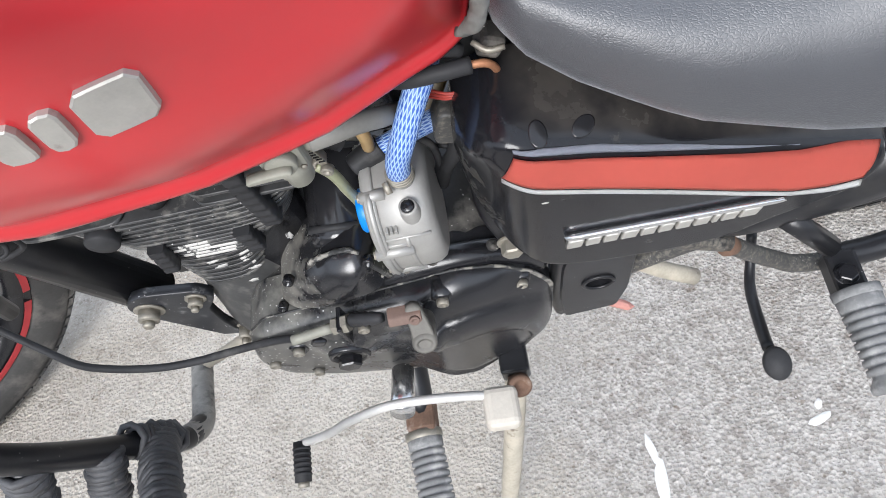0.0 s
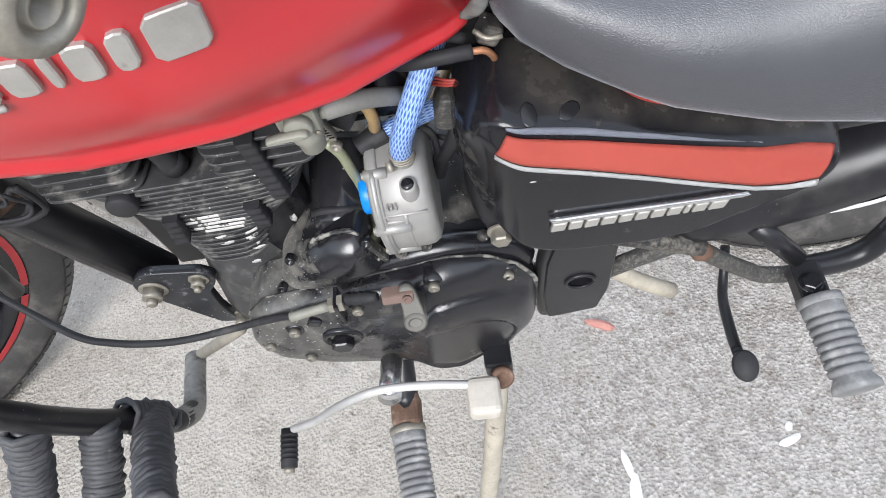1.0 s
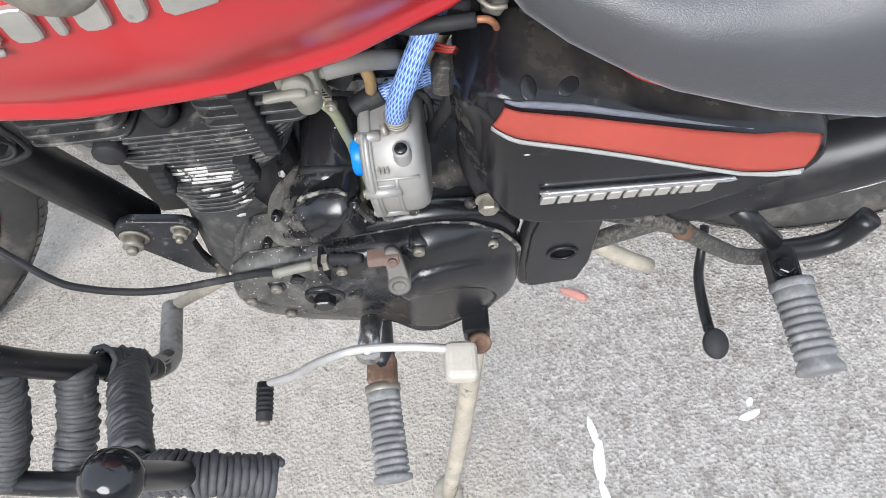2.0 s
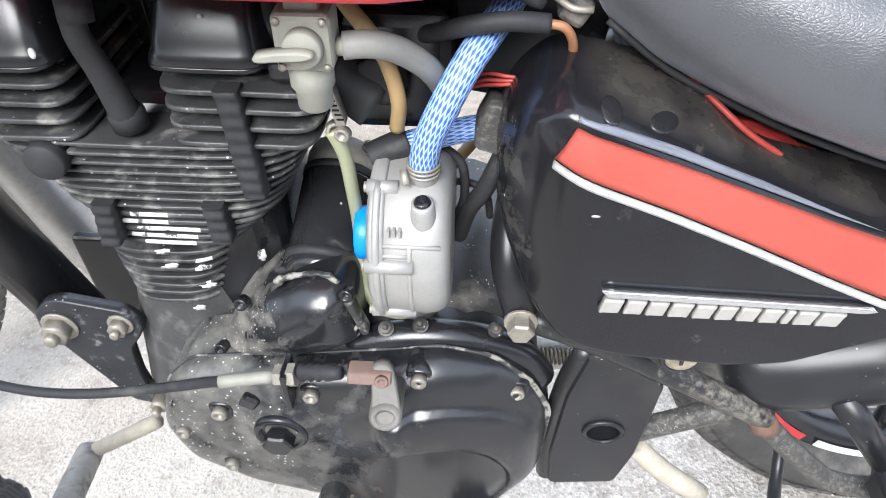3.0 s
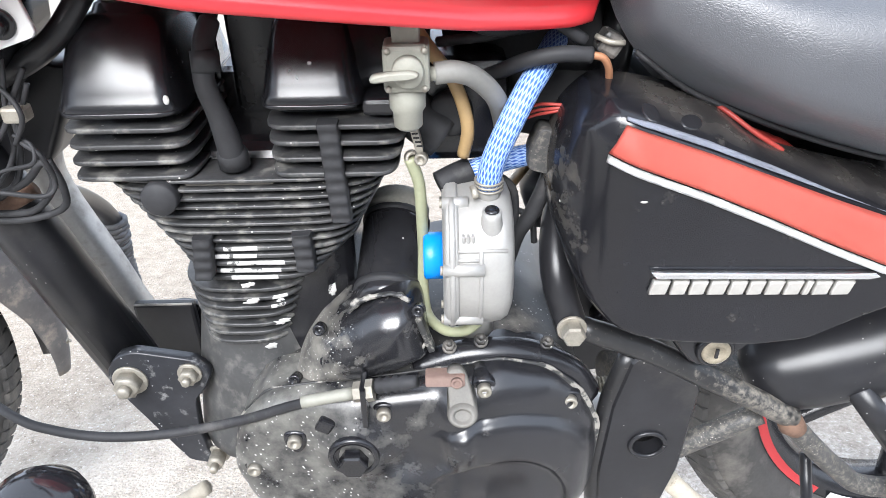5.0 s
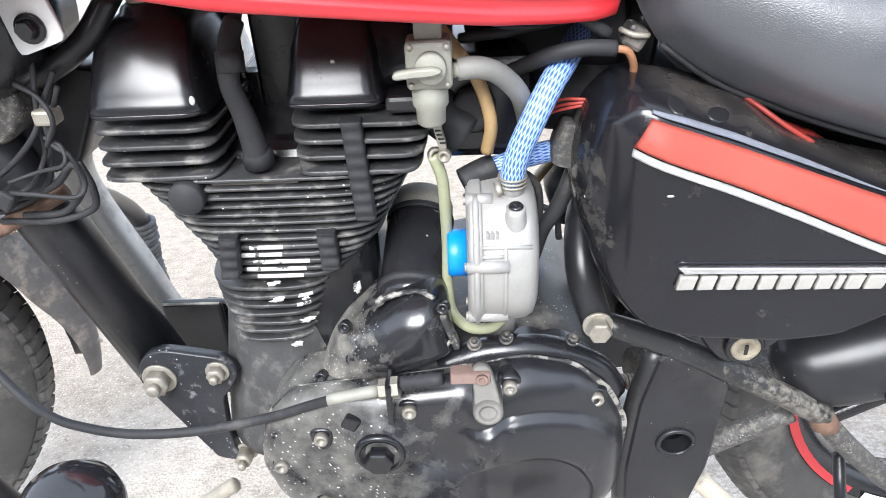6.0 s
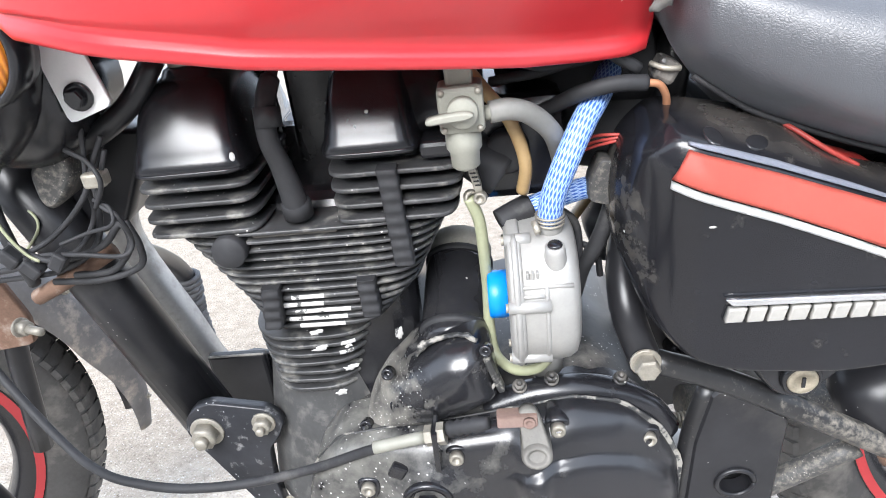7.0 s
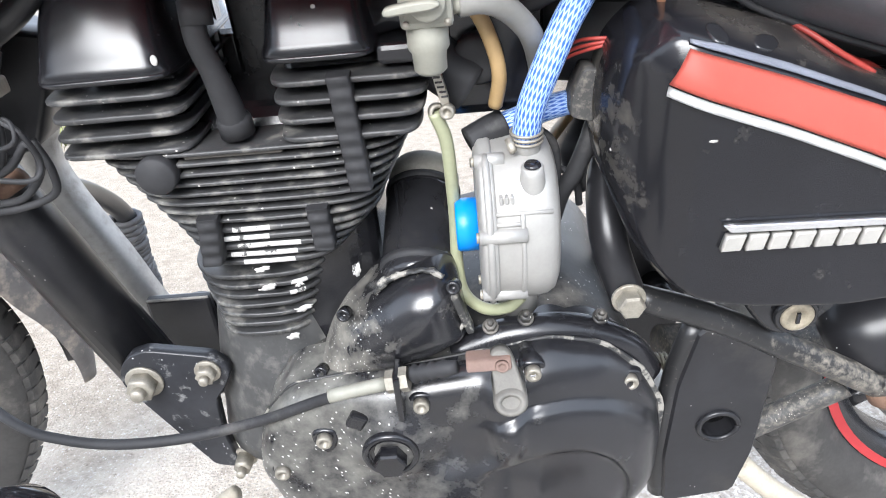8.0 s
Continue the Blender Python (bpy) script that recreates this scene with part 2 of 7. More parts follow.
def leather(m):
    """A fine creased hide grain on the seat's vinyl."""
    n, l = m.node_tree.nodes, m.node_tree.links
    tc = n.new("ShaderNodeTexCoord")
    warp = n.new("ShaderNodeTexNoise")
    warp.inputs["Scale"].default_value = 120.0
    l.new(tc.outputs["Object"], warp.inputs["Vector"])
    add = n.new("ShaderNodeMixRGB")
    add.blend_type = "ADD"
    add.inputs["Fac"].default_value = 0.004
    l.new(tc.outputs["Object"], add.inputs["Color1"])
    l.new(warp.outputs["Color"], add.inputs["Color2"])
    long = n.new("ShaderNodeMapping")
    long.inputs["Scale"].default_value = (0.62, 1.0, 1.0)
    long.inputs["Rotation"].default_value = (0.0, 0.4, 0.3)
    l.new(add.outputs[0], long.inputs["Vector"])
    v = n.new("ShaderNodeTexVoronoi")
    v.feature = "DISTANCE_TO_EDGE"
    v.inputs["Scale"].default_value = 760.0
    l.new(long.outputs[0], v.inputs["Vector"])
    r = n.new("ShaderNodeMapRange")
    r.inputs["From Max"].default_value = 0.22
    l.new(v.outputs["Distance"], r.inputs["Value"])
    wear = n.new("ShaderNodeTexNoise")
    wear.inputs["Scale"].default_value = 22.0
    l.new(tc.outputs["Object"], wear.inputs["Vector"])
    deep = n.new("ShaderNodeMath")
    deep.operation = "MULTIPLY"
    l.new(r.outputs[0], deep.inputs[0])
    l.new(wear.outputs["Fac"], deep.inputs[1])
    bp = n.new("ShaderNodeBump")
    bp.inputs["Strength"].default_value, bp.inputs["Distance"].default_value = 0.36, 0.0004
    l.new(deep.outputs[0], bp.inputs["Height"])
    b = n["Principled BSDF"]
    b.inputs["Sheen Weight"].default_value, b.inputs["Sheen Roughness"].default_value = 0.30, 0.35
    b.inputs["Sheen Tint"].default_value = (0.9, 0.94, 1.0, 1)
    b.inputs["Specular IOR Level"].default_value = 0.9
    l.new(bp.outputs[0], b.inputs["Normal"])


leather(SEAT)
for m, level in ((BLACK_SATIN, 0.44), (COVER, 0.40), (SPLASHED, 0.5), (FRAME, 0.40), (BLACK_DUSTY, 0.30), (FIN_BLACK, 0.36), (RUBBER, 0.30), (PLATE, 0.36)):
    m.node_tree.nodes["Principled BSDF"].inputs["Specular IOR Level"].default_value = level


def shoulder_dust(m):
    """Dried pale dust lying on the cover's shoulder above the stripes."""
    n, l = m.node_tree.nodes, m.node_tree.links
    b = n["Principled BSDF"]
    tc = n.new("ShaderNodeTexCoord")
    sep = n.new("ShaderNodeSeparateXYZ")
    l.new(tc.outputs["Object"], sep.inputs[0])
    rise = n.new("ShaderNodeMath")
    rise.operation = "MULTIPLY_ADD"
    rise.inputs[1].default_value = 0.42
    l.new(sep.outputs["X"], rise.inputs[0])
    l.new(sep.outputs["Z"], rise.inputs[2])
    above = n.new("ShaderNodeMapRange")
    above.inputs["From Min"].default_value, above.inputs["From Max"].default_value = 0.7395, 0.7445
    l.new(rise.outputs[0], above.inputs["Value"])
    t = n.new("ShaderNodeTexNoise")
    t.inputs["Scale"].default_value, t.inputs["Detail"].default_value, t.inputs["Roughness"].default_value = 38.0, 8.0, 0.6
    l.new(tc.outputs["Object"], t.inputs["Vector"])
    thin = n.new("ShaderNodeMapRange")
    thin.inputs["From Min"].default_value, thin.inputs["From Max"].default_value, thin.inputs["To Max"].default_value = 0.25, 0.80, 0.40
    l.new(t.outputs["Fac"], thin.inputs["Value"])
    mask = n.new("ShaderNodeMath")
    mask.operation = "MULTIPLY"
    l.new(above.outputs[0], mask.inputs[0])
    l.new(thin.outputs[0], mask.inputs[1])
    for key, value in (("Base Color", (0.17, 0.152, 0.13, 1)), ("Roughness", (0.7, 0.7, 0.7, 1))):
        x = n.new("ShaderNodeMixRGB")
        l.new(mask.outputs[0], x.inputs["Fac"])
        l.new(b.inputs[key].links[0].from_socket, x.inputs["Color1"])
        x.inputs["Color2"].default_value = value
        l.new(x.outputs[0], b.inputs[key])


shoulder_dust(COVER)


def braid():
    """Blue braided sleeve: pale crossing strands over blue."""
    m = bpy.data.materials.new("blue braided sleeve")
    m.use_nodes = True
    n, l = m.node_tree.nodes, m.node_tree.links
    uv = n.new("ShaderNodeUVMap")
    sep = n.new("ShaderNodeSeparateXYZ")
    l.new(uv.outputs[0], sep.inputs[0])
    waves = []
    for sign in (1.0, -1.0):
        a = n.new("ShaderNodeMath")
        a.operation = "MULTIPLY"
        a.inputs[1].default_value = 20.0 * sign
        l.new(sep.outputs["X"], a.inputs[0])
        c = n.new("ShaderNodeMath")
        c.operation = "MULTIPLY_ADD"
        c.inputs[1].default_value = 95.0
        l.new(sep.outputs["Y"], c.inputs[0])
        l.new(a.outputs[0], c.inputs[2])
        s = n.new("ShaderNodeMath")
        s.operation = "PINGPONG"
        s.inputs[1].default_value = 0.5
        l.new(c.outputs[0], s.inputs[0])
        waves.append(s.outputs[0])
    low = n.new("ShaderNodeMath")
    low.operation = "MINIMUM"
    l.new(waves[0], low.inputs[0])
    l.new(waves[1], low.inputs[1])
    r = n.new("ShaderNodeMapRange")
    r.inputs["From Min"].default_value, r.inputs["From Max"].default_value = 0.04, 0.26
    l.new(low.outputs[0], r.inputs["Value"])
    mx = n.new("ShaderNodeMixRGB")
    mx.inputs["Color1"].default_value, mx.inputs["Color2"].default_value = (0.42, 0.58, 0.85, 1), (0.03, 0.11, 0.45, 1)
    l.new(r.outputs[0], mx.inputs["Fac"])
    b = n["Principled BSDF"]
    l.new(mx.outputs[0], b.inputs["Base Color"])
    b.inputs["Roughness"].default_value = 0.4
    bp = n.new("ShaderNodeBump")
    bp.inputs["Strength"].default_value, bp.inputs["Distance"].default_value = 0.5, 0.0006
    bp.invert = True
    l.new(r.outputs[0], bp.inputs["Height"])
    l.new(bp.outputs[0], b.inputs["Normal"])
    return m


BRAID = braid()


def reflector_plastic():
    m = bpy.data.materials.new("amber reflector plastic")
    m.use_nodes = True
    n, l = m.node_tree.nodes, m.node_tree.links
    b = n["Principled BSDF"]
    b.inputs["Base Color"].default_value = (0.75, 0.22, 0.01, 1)
    b.inputs["Roughness"].default_value = 0.22
    tc = n.new("ShaderNodeTexCoord")
    v = n.new("ShaderNodeTexWave")  # upright prism ribs
    v.inputs["Scale"].default_value = 95.0
    l.new(tc.outputs["Object"], v.inputs["Vector"])
    mx = n.new("ShaderNodeMixRGB")
    mx.inputs["Color1"].default_value, mx.inputs["Color2"].default_value = (0.48, 0.17, 0.015, 1), (0.27, 0.075, 0.004, 1)
    l.new(v.outputs["Fac"], mx.inputs["Fac"])
    l.new(mx.outputs[0], b.inputs["Base Color"])
    bp = n.new("ShaderNodeBump")
    bp.inputs["Strength"].default_value, bp.inputs["Distance"].default_value = 0.4, 0.001
    l.new(v.outputs["Fac"], bp.inputs["Height"])
    l.new(bp.outputs[0], b.inputs["Normal"])
    return m


AMBER = reflector_plastic()


def ground_material():
    """Sandy concrete that turns into grey stony asphalt towards the bike's tail."""
    m = bpy.data.materials.new("sandy concrete and stony asphalt")
    m.use_nodes = True
    n, l = m.node_tree.nodes, m.node_tree.links
    b = n["Principled BSDF"]
    tc = n.new("ShaderNodeTexCoord")

    def tex(kind, scale, **kw):
        t = n.new(kind)
        t.inputs["Scale"].default_value = scale
        for k, val in kw.items():
            t.inputs[k].default_value = val
        l.new(tc.outputs["Object"], t.inputs["Vector"])
        return t

    def mapped(src, lo, hi, to_lo=0.0, to_hi=1.0):
        r = n.new("ShaderNodeMapRange")
        for k, val in (("From Min", lo), ("From Max", hi), ("To Min", to_lo), ("To Max", to_hi)):
            r.inputs[k].default_value = val
        l.new(src, r.inputs["Value"])
        return r.outputs[0]

    def mix(fac, a, c, blend="MIX"):
        x = n.new("ShaderNodeMixRGB")
        x.blend_type = blend
        for key, val in (("Fac", fac), ("Color1", a), ("Color2", c)):
            if isinstance(val, (tuple, float)):
                x.inputs[key].default_value = val
            else:
                l.new(val, x.inputs[key])
        return x.outputs[0]

    sep = n.new("ShaderNodeSeparateXYZ")
    l.new(tc.outputs["Object"], sep.inputs[0])
    wob = tex("ShaderNodeTexNoise", 5.0, Detail=6.0)
    edge = n.new("ShaderNodeMath")
    edge.operation = "MULTIPLY_ADD"
    edge.inputs[1].default_value = 0.5
    l.new(wob.outputs["Fac"], edge.inputs[0])
    l.new(sep.outputs["X"], edge.inputs[2])
    side = mapped(edge.outputs[0], 0.12, 0.34)
    big = tex("ShaderNodeTexNoise", 7.0, Detail=8.0, Roughness=0.65)
    grit = tex("ShaderNodeTexNoise", 140.0, Detail=5.0, Roughness=0.7)
    stones = tex("ShaderNodeTexVoronoi", 190.0, Randomness=1.0)
    stones_big = tex("ShaderNodeTexVoronoi", 55.0)
    sand = mix(mapped(big.outputs["Fac"], 0.3, 0.7), (0.43, 0.387, 0.330, 1), (0.54, 0.493, 0.432, 1))
    tar = mix(mapped(big.outputs["Fac"], 0.3, 0.7), (0.43, 0.394, 0.352, 1), (0.55, 0.510, 0.462, 1))
    grey = n.new("ShaderNodeRGBToBW")
    l.new(stones.outputs["Color"], grey.inputs[0])
    chips = mix(mapped(grey.outputs[0], 0.2, 0.8), (0.13, 0.118, 0.104, 1), (0.68, 0.648, 0.608, 1))
    tar2 = mix(0.42, tar, chips)
    tan = mix(mapped(stones.outputs["Distance"], 0.25, 0.1), tar2, (0.42, 0.37, 0.31, 1))
    tar3 = mix(mapped(wob.outputs["Fac"], 0.55, 0.7), tar2, tan)
    patchy = tex("ShaderNodeTexNoise", 26.0, Detail=7.0, Roughness=0.72)
    sand = mix(mapped(patchy.outputs["Fac"], 0.54, 0.66, 0.0, 0.55), sand, (0.24, 0.205, 0.165, 1))
    sand = mix(mapped(patchy.outputs["Fac"], 0.46, 0.36, 0.0, 0.5), sand, (0.52, 0.48, 0.42, 1))
    tar3 = mix(mapped(patchy.outputs["Fac"], 0.50, 0.64, 0.0, 0.6), tar3, (0.215, 0.182, 0.155, 1))
    tar3 = mix(mapped(patchy.outputs["Fac"], 0.46, 0.36, 0.0, 0.5), tar3, (0.50, 0.462, 0.43, 1))
    col = mix(side, sand, tar3)
    # the ground turns darker and browner on the far side of the bike
    verge = n.new("ShaderNodeMath")
    verge.operation = "MULTIPLY_ADD"
    verge.inputs[1].default_value = 0.9
    l.new(wob.outputs["Fac"], verge.inputs[0])
    l.new(sep.outputs["Y"], verge.inputs[2])
    far_brown = mix(mapped(patchy.outputs["Fac"], 0.4, 0.62), (0.335, 0.283, 0.222, 1), (0.22, 0.178, 0.135, 1))
    col = mix(mapped(verge.outputs[0], 0.56, 1.10, 0.0, 0.88), col, far_brown)
    col = mix(mapped(grit.outputs["Fac"], 0.55, 0.66, 0.0, 0.55), col, (0.2, 0.17, 0.14, 1))
    col = mix(mapped(grit.outputs["Fac"], 0.43, 0.34, 0.0, 0.6), col, (0.72, 0.685, 0.635, 1))
    spots = tex("ShaderNodeTexNoise", 38.0, Detail=6.0, Roughness=0.7)
    col = mix(mapped(spots.outputs["Fac"], 0.59, 0.68, 0.0, 0.6), col, (0.22, 0.175, 0.135, 1))
    dots = tex("ShaderNodeTexVoronoi", 75.0)
    dot = n.new("ShaderNodeMath")
    dot.operation = "MULTIPLY"
    l.new(mapped(dots.outputs["Distance"], 0.2, 0.1), dot.inputs[0])
    l.new(mapped(spots.outputs["Fac"], 0.5, 0.56, 0.0, 0.75), dot.inputs[1])
    col = mix(dot.outputs[0], col, (0.15, 0.115, 0.085, 1))
    l.new(col, b.inputs["Base Color"])
    b.inputs["Roughness"].default_value = 0.9
    h = mix(0.5, grit.outputs["Fac"], stones.outputs["Distance"])
    bp = n.new("ShaderNodeBump")
    bp.inputs["Strength"].default_value, bp.inputs["Distance"].default_value = 1.0, 0.006
    l.new(h, bp.inputs["Height"])
    l.new(bp.outputs[0], b.inputs["Normal"])
    return m


GROUND = ground_material()


# ---- shape helpers ----
def spline(pts, per=6, closed=False):
    """A smooth line through the points."""
    p = [Vector(q) for q in pts]
    if len(p) < 3 or per < 2:
        return p
    out, n = [], len(p)
    for i in range(n if closed else n - 1):
        a = p[(i - 1) % n] if closed or i else p[0] * 2 - p[1]
        b, c = p[i], p[(i + 1) % n]
        d = p[(i + 2) % n] if closed or i + 2 < n else p[-1] * 2 - p[-2]
        for k in range(per):
            t = k / per
            out.append(0.5 * (2 * b + (c - a) * t + (2 * a - 5 * b + 4 * c - d) * t * t + (3 * b - a - 3 * c + d) * t ** 3))
    if not closed:
        out.append(p[-1])
    return out


def smooth(bm, on=True):
    for f in bm.faces:
        f.smooth = on
    return bm


def ring_skin(bm, rings, cap=True, closed=False):
    """Skin rings of equal length into a mesh."""
    vs = [[bm.verts.new(p) for p in r] for r in rings]
    n = len(vs[0])
    for a, b in zip(vs, vs[1:] + ([vs[0]] if closed else [])):
        for i in range(n):
            bm.faces.new((a[i], a[(i + 1) % n], b[(i + 1) % n], b[i]))
    if cap and not closed:
        bm.faces.new(vs[0][::-1])
        bm.faces.new(vs[-1])
    return vs


def tube_bm(pts, r, seg=10, per=6, bm=None, radii=None, uv=False):
    """A round bar along a smooth line. radii: one radius for each given point."""
    line = spline(pts, per)
    bm = bm or bmesh.new()
    n = len(line)
    if radii:
        at = np.linspace(0, len(radii) - 1, n)
        rad = np.interp(at, range(len(radii)), radii)
    else:
        rad = [r] * n
    tang = [(line[min(i + 1, n - 1)] - line[max(i - 1, 0)]).normalized() for i in range(n)]
    side = tang[0].orthogonal().normalized()
    rings, run, ats = [], 0.0, []
    for i in range(n):
        side = (side - tang[i] * side.dot(tang[i])).normalized()
        other = tang[i].cross(side)
        rings.append([line[i] + (side * math.cos(a) + other * math.sin(a)) * rad[i] for a in (2 * math.pi * k / seg for k in range(seg))])
        run += (line[i] - line[i - 1]).length if i else 0.0
        ats.append(run)
    base = len(bm.faces)
    ring_skin(bm, rings)
    smooth(bm)
    if uv:
        lay = bm.loops.layers.uv.new("UVMap")
        bm.faces.ensure_lookup_table()
        for i in range(n - 1):
            for k in range(seg):
                f = bm.faces[base + i * seg + k]
                for lp, (a, j) in zip(f.loops, ((k, i), (k + 1, i), (k + 1, i + 1), (k, i + 1))):
                    lp[lay].uv = (a / seg, ats[j])
    bmesh.ops.recalc_face_normals(bm, faces=bm.faces)
    return bm


def lathe_bm(profile, centre, axis, seg=24, bm=None, flat=False, squash=(1.0, 1.0), loop=False):
    """A turned shape: profile of (radius, height along axis) from centre; loop: an open ring."""
    bm = bm or bmesh.new()
    ax = Vector(axis).normalized()
    e1 = (Vector((0, 0, 1)) if abs(ax.z) < 0.9 else Vector((1, 0, 0))).cross(ax).normalized()
    e2 = ax.cross(e1)
    c = Vector(centre)
    rings = [[c + ax * h + (e1 * math.cos(a) * squash[0] + e2 * math.sin(a) * squash[1]) * max(r, 1e-5) for a in (2 * math.pi * k / seg for k in range(seg))] for r, h in profile]
    ring_skin(bm, rings, closed=loop)
    smooth(bm, not flat)
    bmesh.ops.recalc_face_normals(bm, faces=bm.faces)
    return bm


def box_bm(lo, hi, bevel=0.002, bm=None, seg=2, turn=None):
    """A box with rounded edges; turn: a matrix applied about its middle."""
    b2 = bmesh.new()
    lo, hi = Vector(lo), Vector(hi)
    bmesh.ops.create_cube(b2, size=1.0)
    mid = (lo + hi) / 2
    for v in b2.verts:
        v.co = Vector([v.co[i] * (hi[i] - lo[i]) for i in range(3)])
    if bevel:
        bmesh.ops.bevel(b2, geom=list(b2.edges), offset=bevel, segments=seg, profile=0.5, affect="EDGES")
    for v in b2.verts:
        v.co = (turn @ v.co if turn else v.co) + mid
    return joined(b2, bm)


def joined(b2, bm):
    if bm is None:
        return b2
    me = bpy.data.meshes.new("tmp")
    b2.to_mesh(me)
    b2.free()
    bm.from_mesh(me)
    bpy.data.meshes.remove(me)
    return bm


def rounded(pts, times=1, r=None):
    """A closed outline with its corners rounded off."""
    p = [Vector(q) for q in pts]
    r = r or (0.004 if times == 1 else 0.010)
    out = []
    for i in range(len(p)):
        a, c, b = p[i - 1], p[i], p[(i + 1) % len(p)]
        da, db = a - c, b - c
        ra, rb = min(r, 0.45 * da.length), min(r, 0.45 * db.length)
        s, e = c + da.normalized() * ra, c + db.normalized() * rb
        out += [s * (1 - t) ** 2 + c * 2 * t * (1 - t) + e * t * t for t in (0.0, 0.33, 0.67, 1.0)]
    return out


def evenly(pts, n):
    """n points at even steps round a closed outline."""
    p = [Vector(q) for q in pts]
    p.append(p[0])
    d = [0.0]
    for a, b in zip(p, p[1:]):
        d.append(d[-1] + (b - a).length)
    out = []
    for s in np.linspace(0, d[-1], n, endpoint=False):
        k = max(i for i in range(len(d)) if d[i] <= s + 1e-12)
        k = min(k, len(p) - 2)
        t = (s - d[k]) / max(d[k + 1] - d[k], 1e-9)
        out.append(p[k] * (1 - t) + p[k + 1] * t)
    return out


def inset(pts, by):
    """An outline (u, w) moved inwards by by, or by a function of the point."""
    n, out = len(pts), []
    area = sum(pts[i].x * pts[(i + 1) % n].y - pts[(i + 1) % n].x * pts[i].y for i in range(n))
    for i in range(n):
        t = (pts[(i + 1) % n] - pts[i - 1]).normalized()
        nrm = Vector((-t.y, t.x)) * (1 if area > 0 else -1)
        out.append(pts[i] + nrm * (by(pts[i]) if callable(by) else by))
    return out


def plate_bm(outline, levels, bm=None, n=48, times=2, sharp=False):
    """A shape lying in the bike's side plane: rings of the outline at each (inset, v)."""
    base = evenly(rounded(outline, times) if times else outline, n)
    base = [Vector((p.x, p.y)) for p in base]
    b2 = bmesh.new()
    rings = [[Vector((q.x, v(q) if callable(v) else v, q.y)) for q in inset(base, by)] for by, v in levels]
    ring_skin(b2, rings)
    smooth(b2)
    for f in b2.faces:
        if len(f.verts) > 4:
            f.smooth = False
    bmesh.ops.recalc_face_normals(b2, faces=b2.faces)
    return joined(b2, bm)


def shell_bm(base, mid, skirt, surface, steps=30, power=1.15):
    """A domed shell: the outline, a skirt back to v, and a surface v = surface(point) over it."""
    b = bmesh.new()
    rings = [[Vector((p.x, skirt(p) if callable(skirt) else skirt, p.y)) for p in base]]
    for k in range(steps):
        q = [mid + (p - mid) * (1 - (k / steps) ** power) for p in base]
        rings.append([Vector((p.x, surface(p), p.y)) for p in q])
    vs = ring_skin(b, rings, cap=False)
    b.faces.new(vs[-1])
    smooth(b)
    bmesh.ops.recalc_face_normals(b, faces=b.faces)
    return b


def gap_to(base, p):
    """Distance from a point to a closed outline."""
    best = 1.0
    for a, c in zip(base, base[1:] + base[:1]):
        d = c - a
        t = max(0.0, min(1.0, (p - a).dot(d) / max(d.length_squared, 1e-12)))
        best = min(best, (p - a - d * t).length)
    return best


def ribbon_bm(top, bottom, surface, lift=0.0008, n=40, rows=5):
    """A thin painted band between two lines, lying on a surface."""
    def at(line, t):
        x = np.interp(t, np.linspace(0, 1, len(line)), [q[0] for q in line])
        y = np.interp(t, np.linspace(0, 1, len(line)), [q[1] for q in line])
        return Vector((x, y))
    b = bmesh.new()
    grid = []
    for i in range(n + 1):
        a, c = at(top, i / n), at(bottom, i / n)
        col = [a + (c - a) * k / rows for k in range(rows + 1)]
        grid.append([b.verts.new((q.x, surface(q) - lift, q.y)) for q in col])
    for p, q in zip(grid, grid[1:]):
        for k in range(rows):
            b.faces.new((p[k], p[k + 1], q[k + 1], q[k]))
    smooth(b)
    bmesh.ops.solidify(b, geom=b.faces[:], thickness=lift * 0.9)
    bmesh.ops.recalc_face_normals(b, faces=b.faces)
    return b


def hexbolt_bm(c, r=0.007, h=0.006, axis=(0, -1, 0), washer=1.25, bm=None, stud=True):
    """A hexagon head on a washer, with a stud end."""
    ax = Vector(axis).normalized()
    bm = lathe_bm([(r * washer, 0), (r * washer, 0.0016), (r * washer * 0.95, 0.002)], c, axis, 18, bm, flat=True)
    bm = lathe_bm([(r, 0.002), (r, 0.002 + h * 0.85), (r * 0.86, 0.002 + h)], c, axis, 6, bm, flat=True)
    if stud:
        bm = lathe_bm([(r * 0.5, 0.002 + h), (r * 0.5, 0.003 + h * 1.35), (r * 0.4, 0.004 + h * 1.4)], c, axis, 12, bm)
    return bm


def allen_bm(c, r=0.0055, h=0.006, axis=(0, -1, 0), bm=None):
    """A round socket screw with its hole."""
    return lathe_bm([(r, 0), (r, h * 0.85), (r * 0.9, h), (r * 0.55, h), (r * 0.5, h * 0.45), (0, h * 0.45)], c, axis, 14, bm)


def part(name, bm, mat, parent, label="", mats=()):
    me = bpy.data.meshes.new(name)
    bm.to_mesh(me)
    bm.free()
    me.materials.append(mat)
    for m in mats:
        me.materials.append(m)
    ob = new(name, me)
    ob.parent = parent
    if label:
        ob["label"] = label
    return ob


def thing(name, label, category, m=None, group="", kind=""):
    ob = new(name)
    if m is not None:
        ob.matrix_world = m
    return tagged(ob, label, category, group, kind)


def solo(name, bm, mat, label, category, m=None, group="", kind=""):
    me = bpy.data.meshes.new(name)
    bm.to_mesh(me)
    bm.free()
    me.materials.append(mat)
    ob = new(name, me)
    if m is not None:
        ob.matrix_world = m
    return tagged(ob, label, category, group, kind)


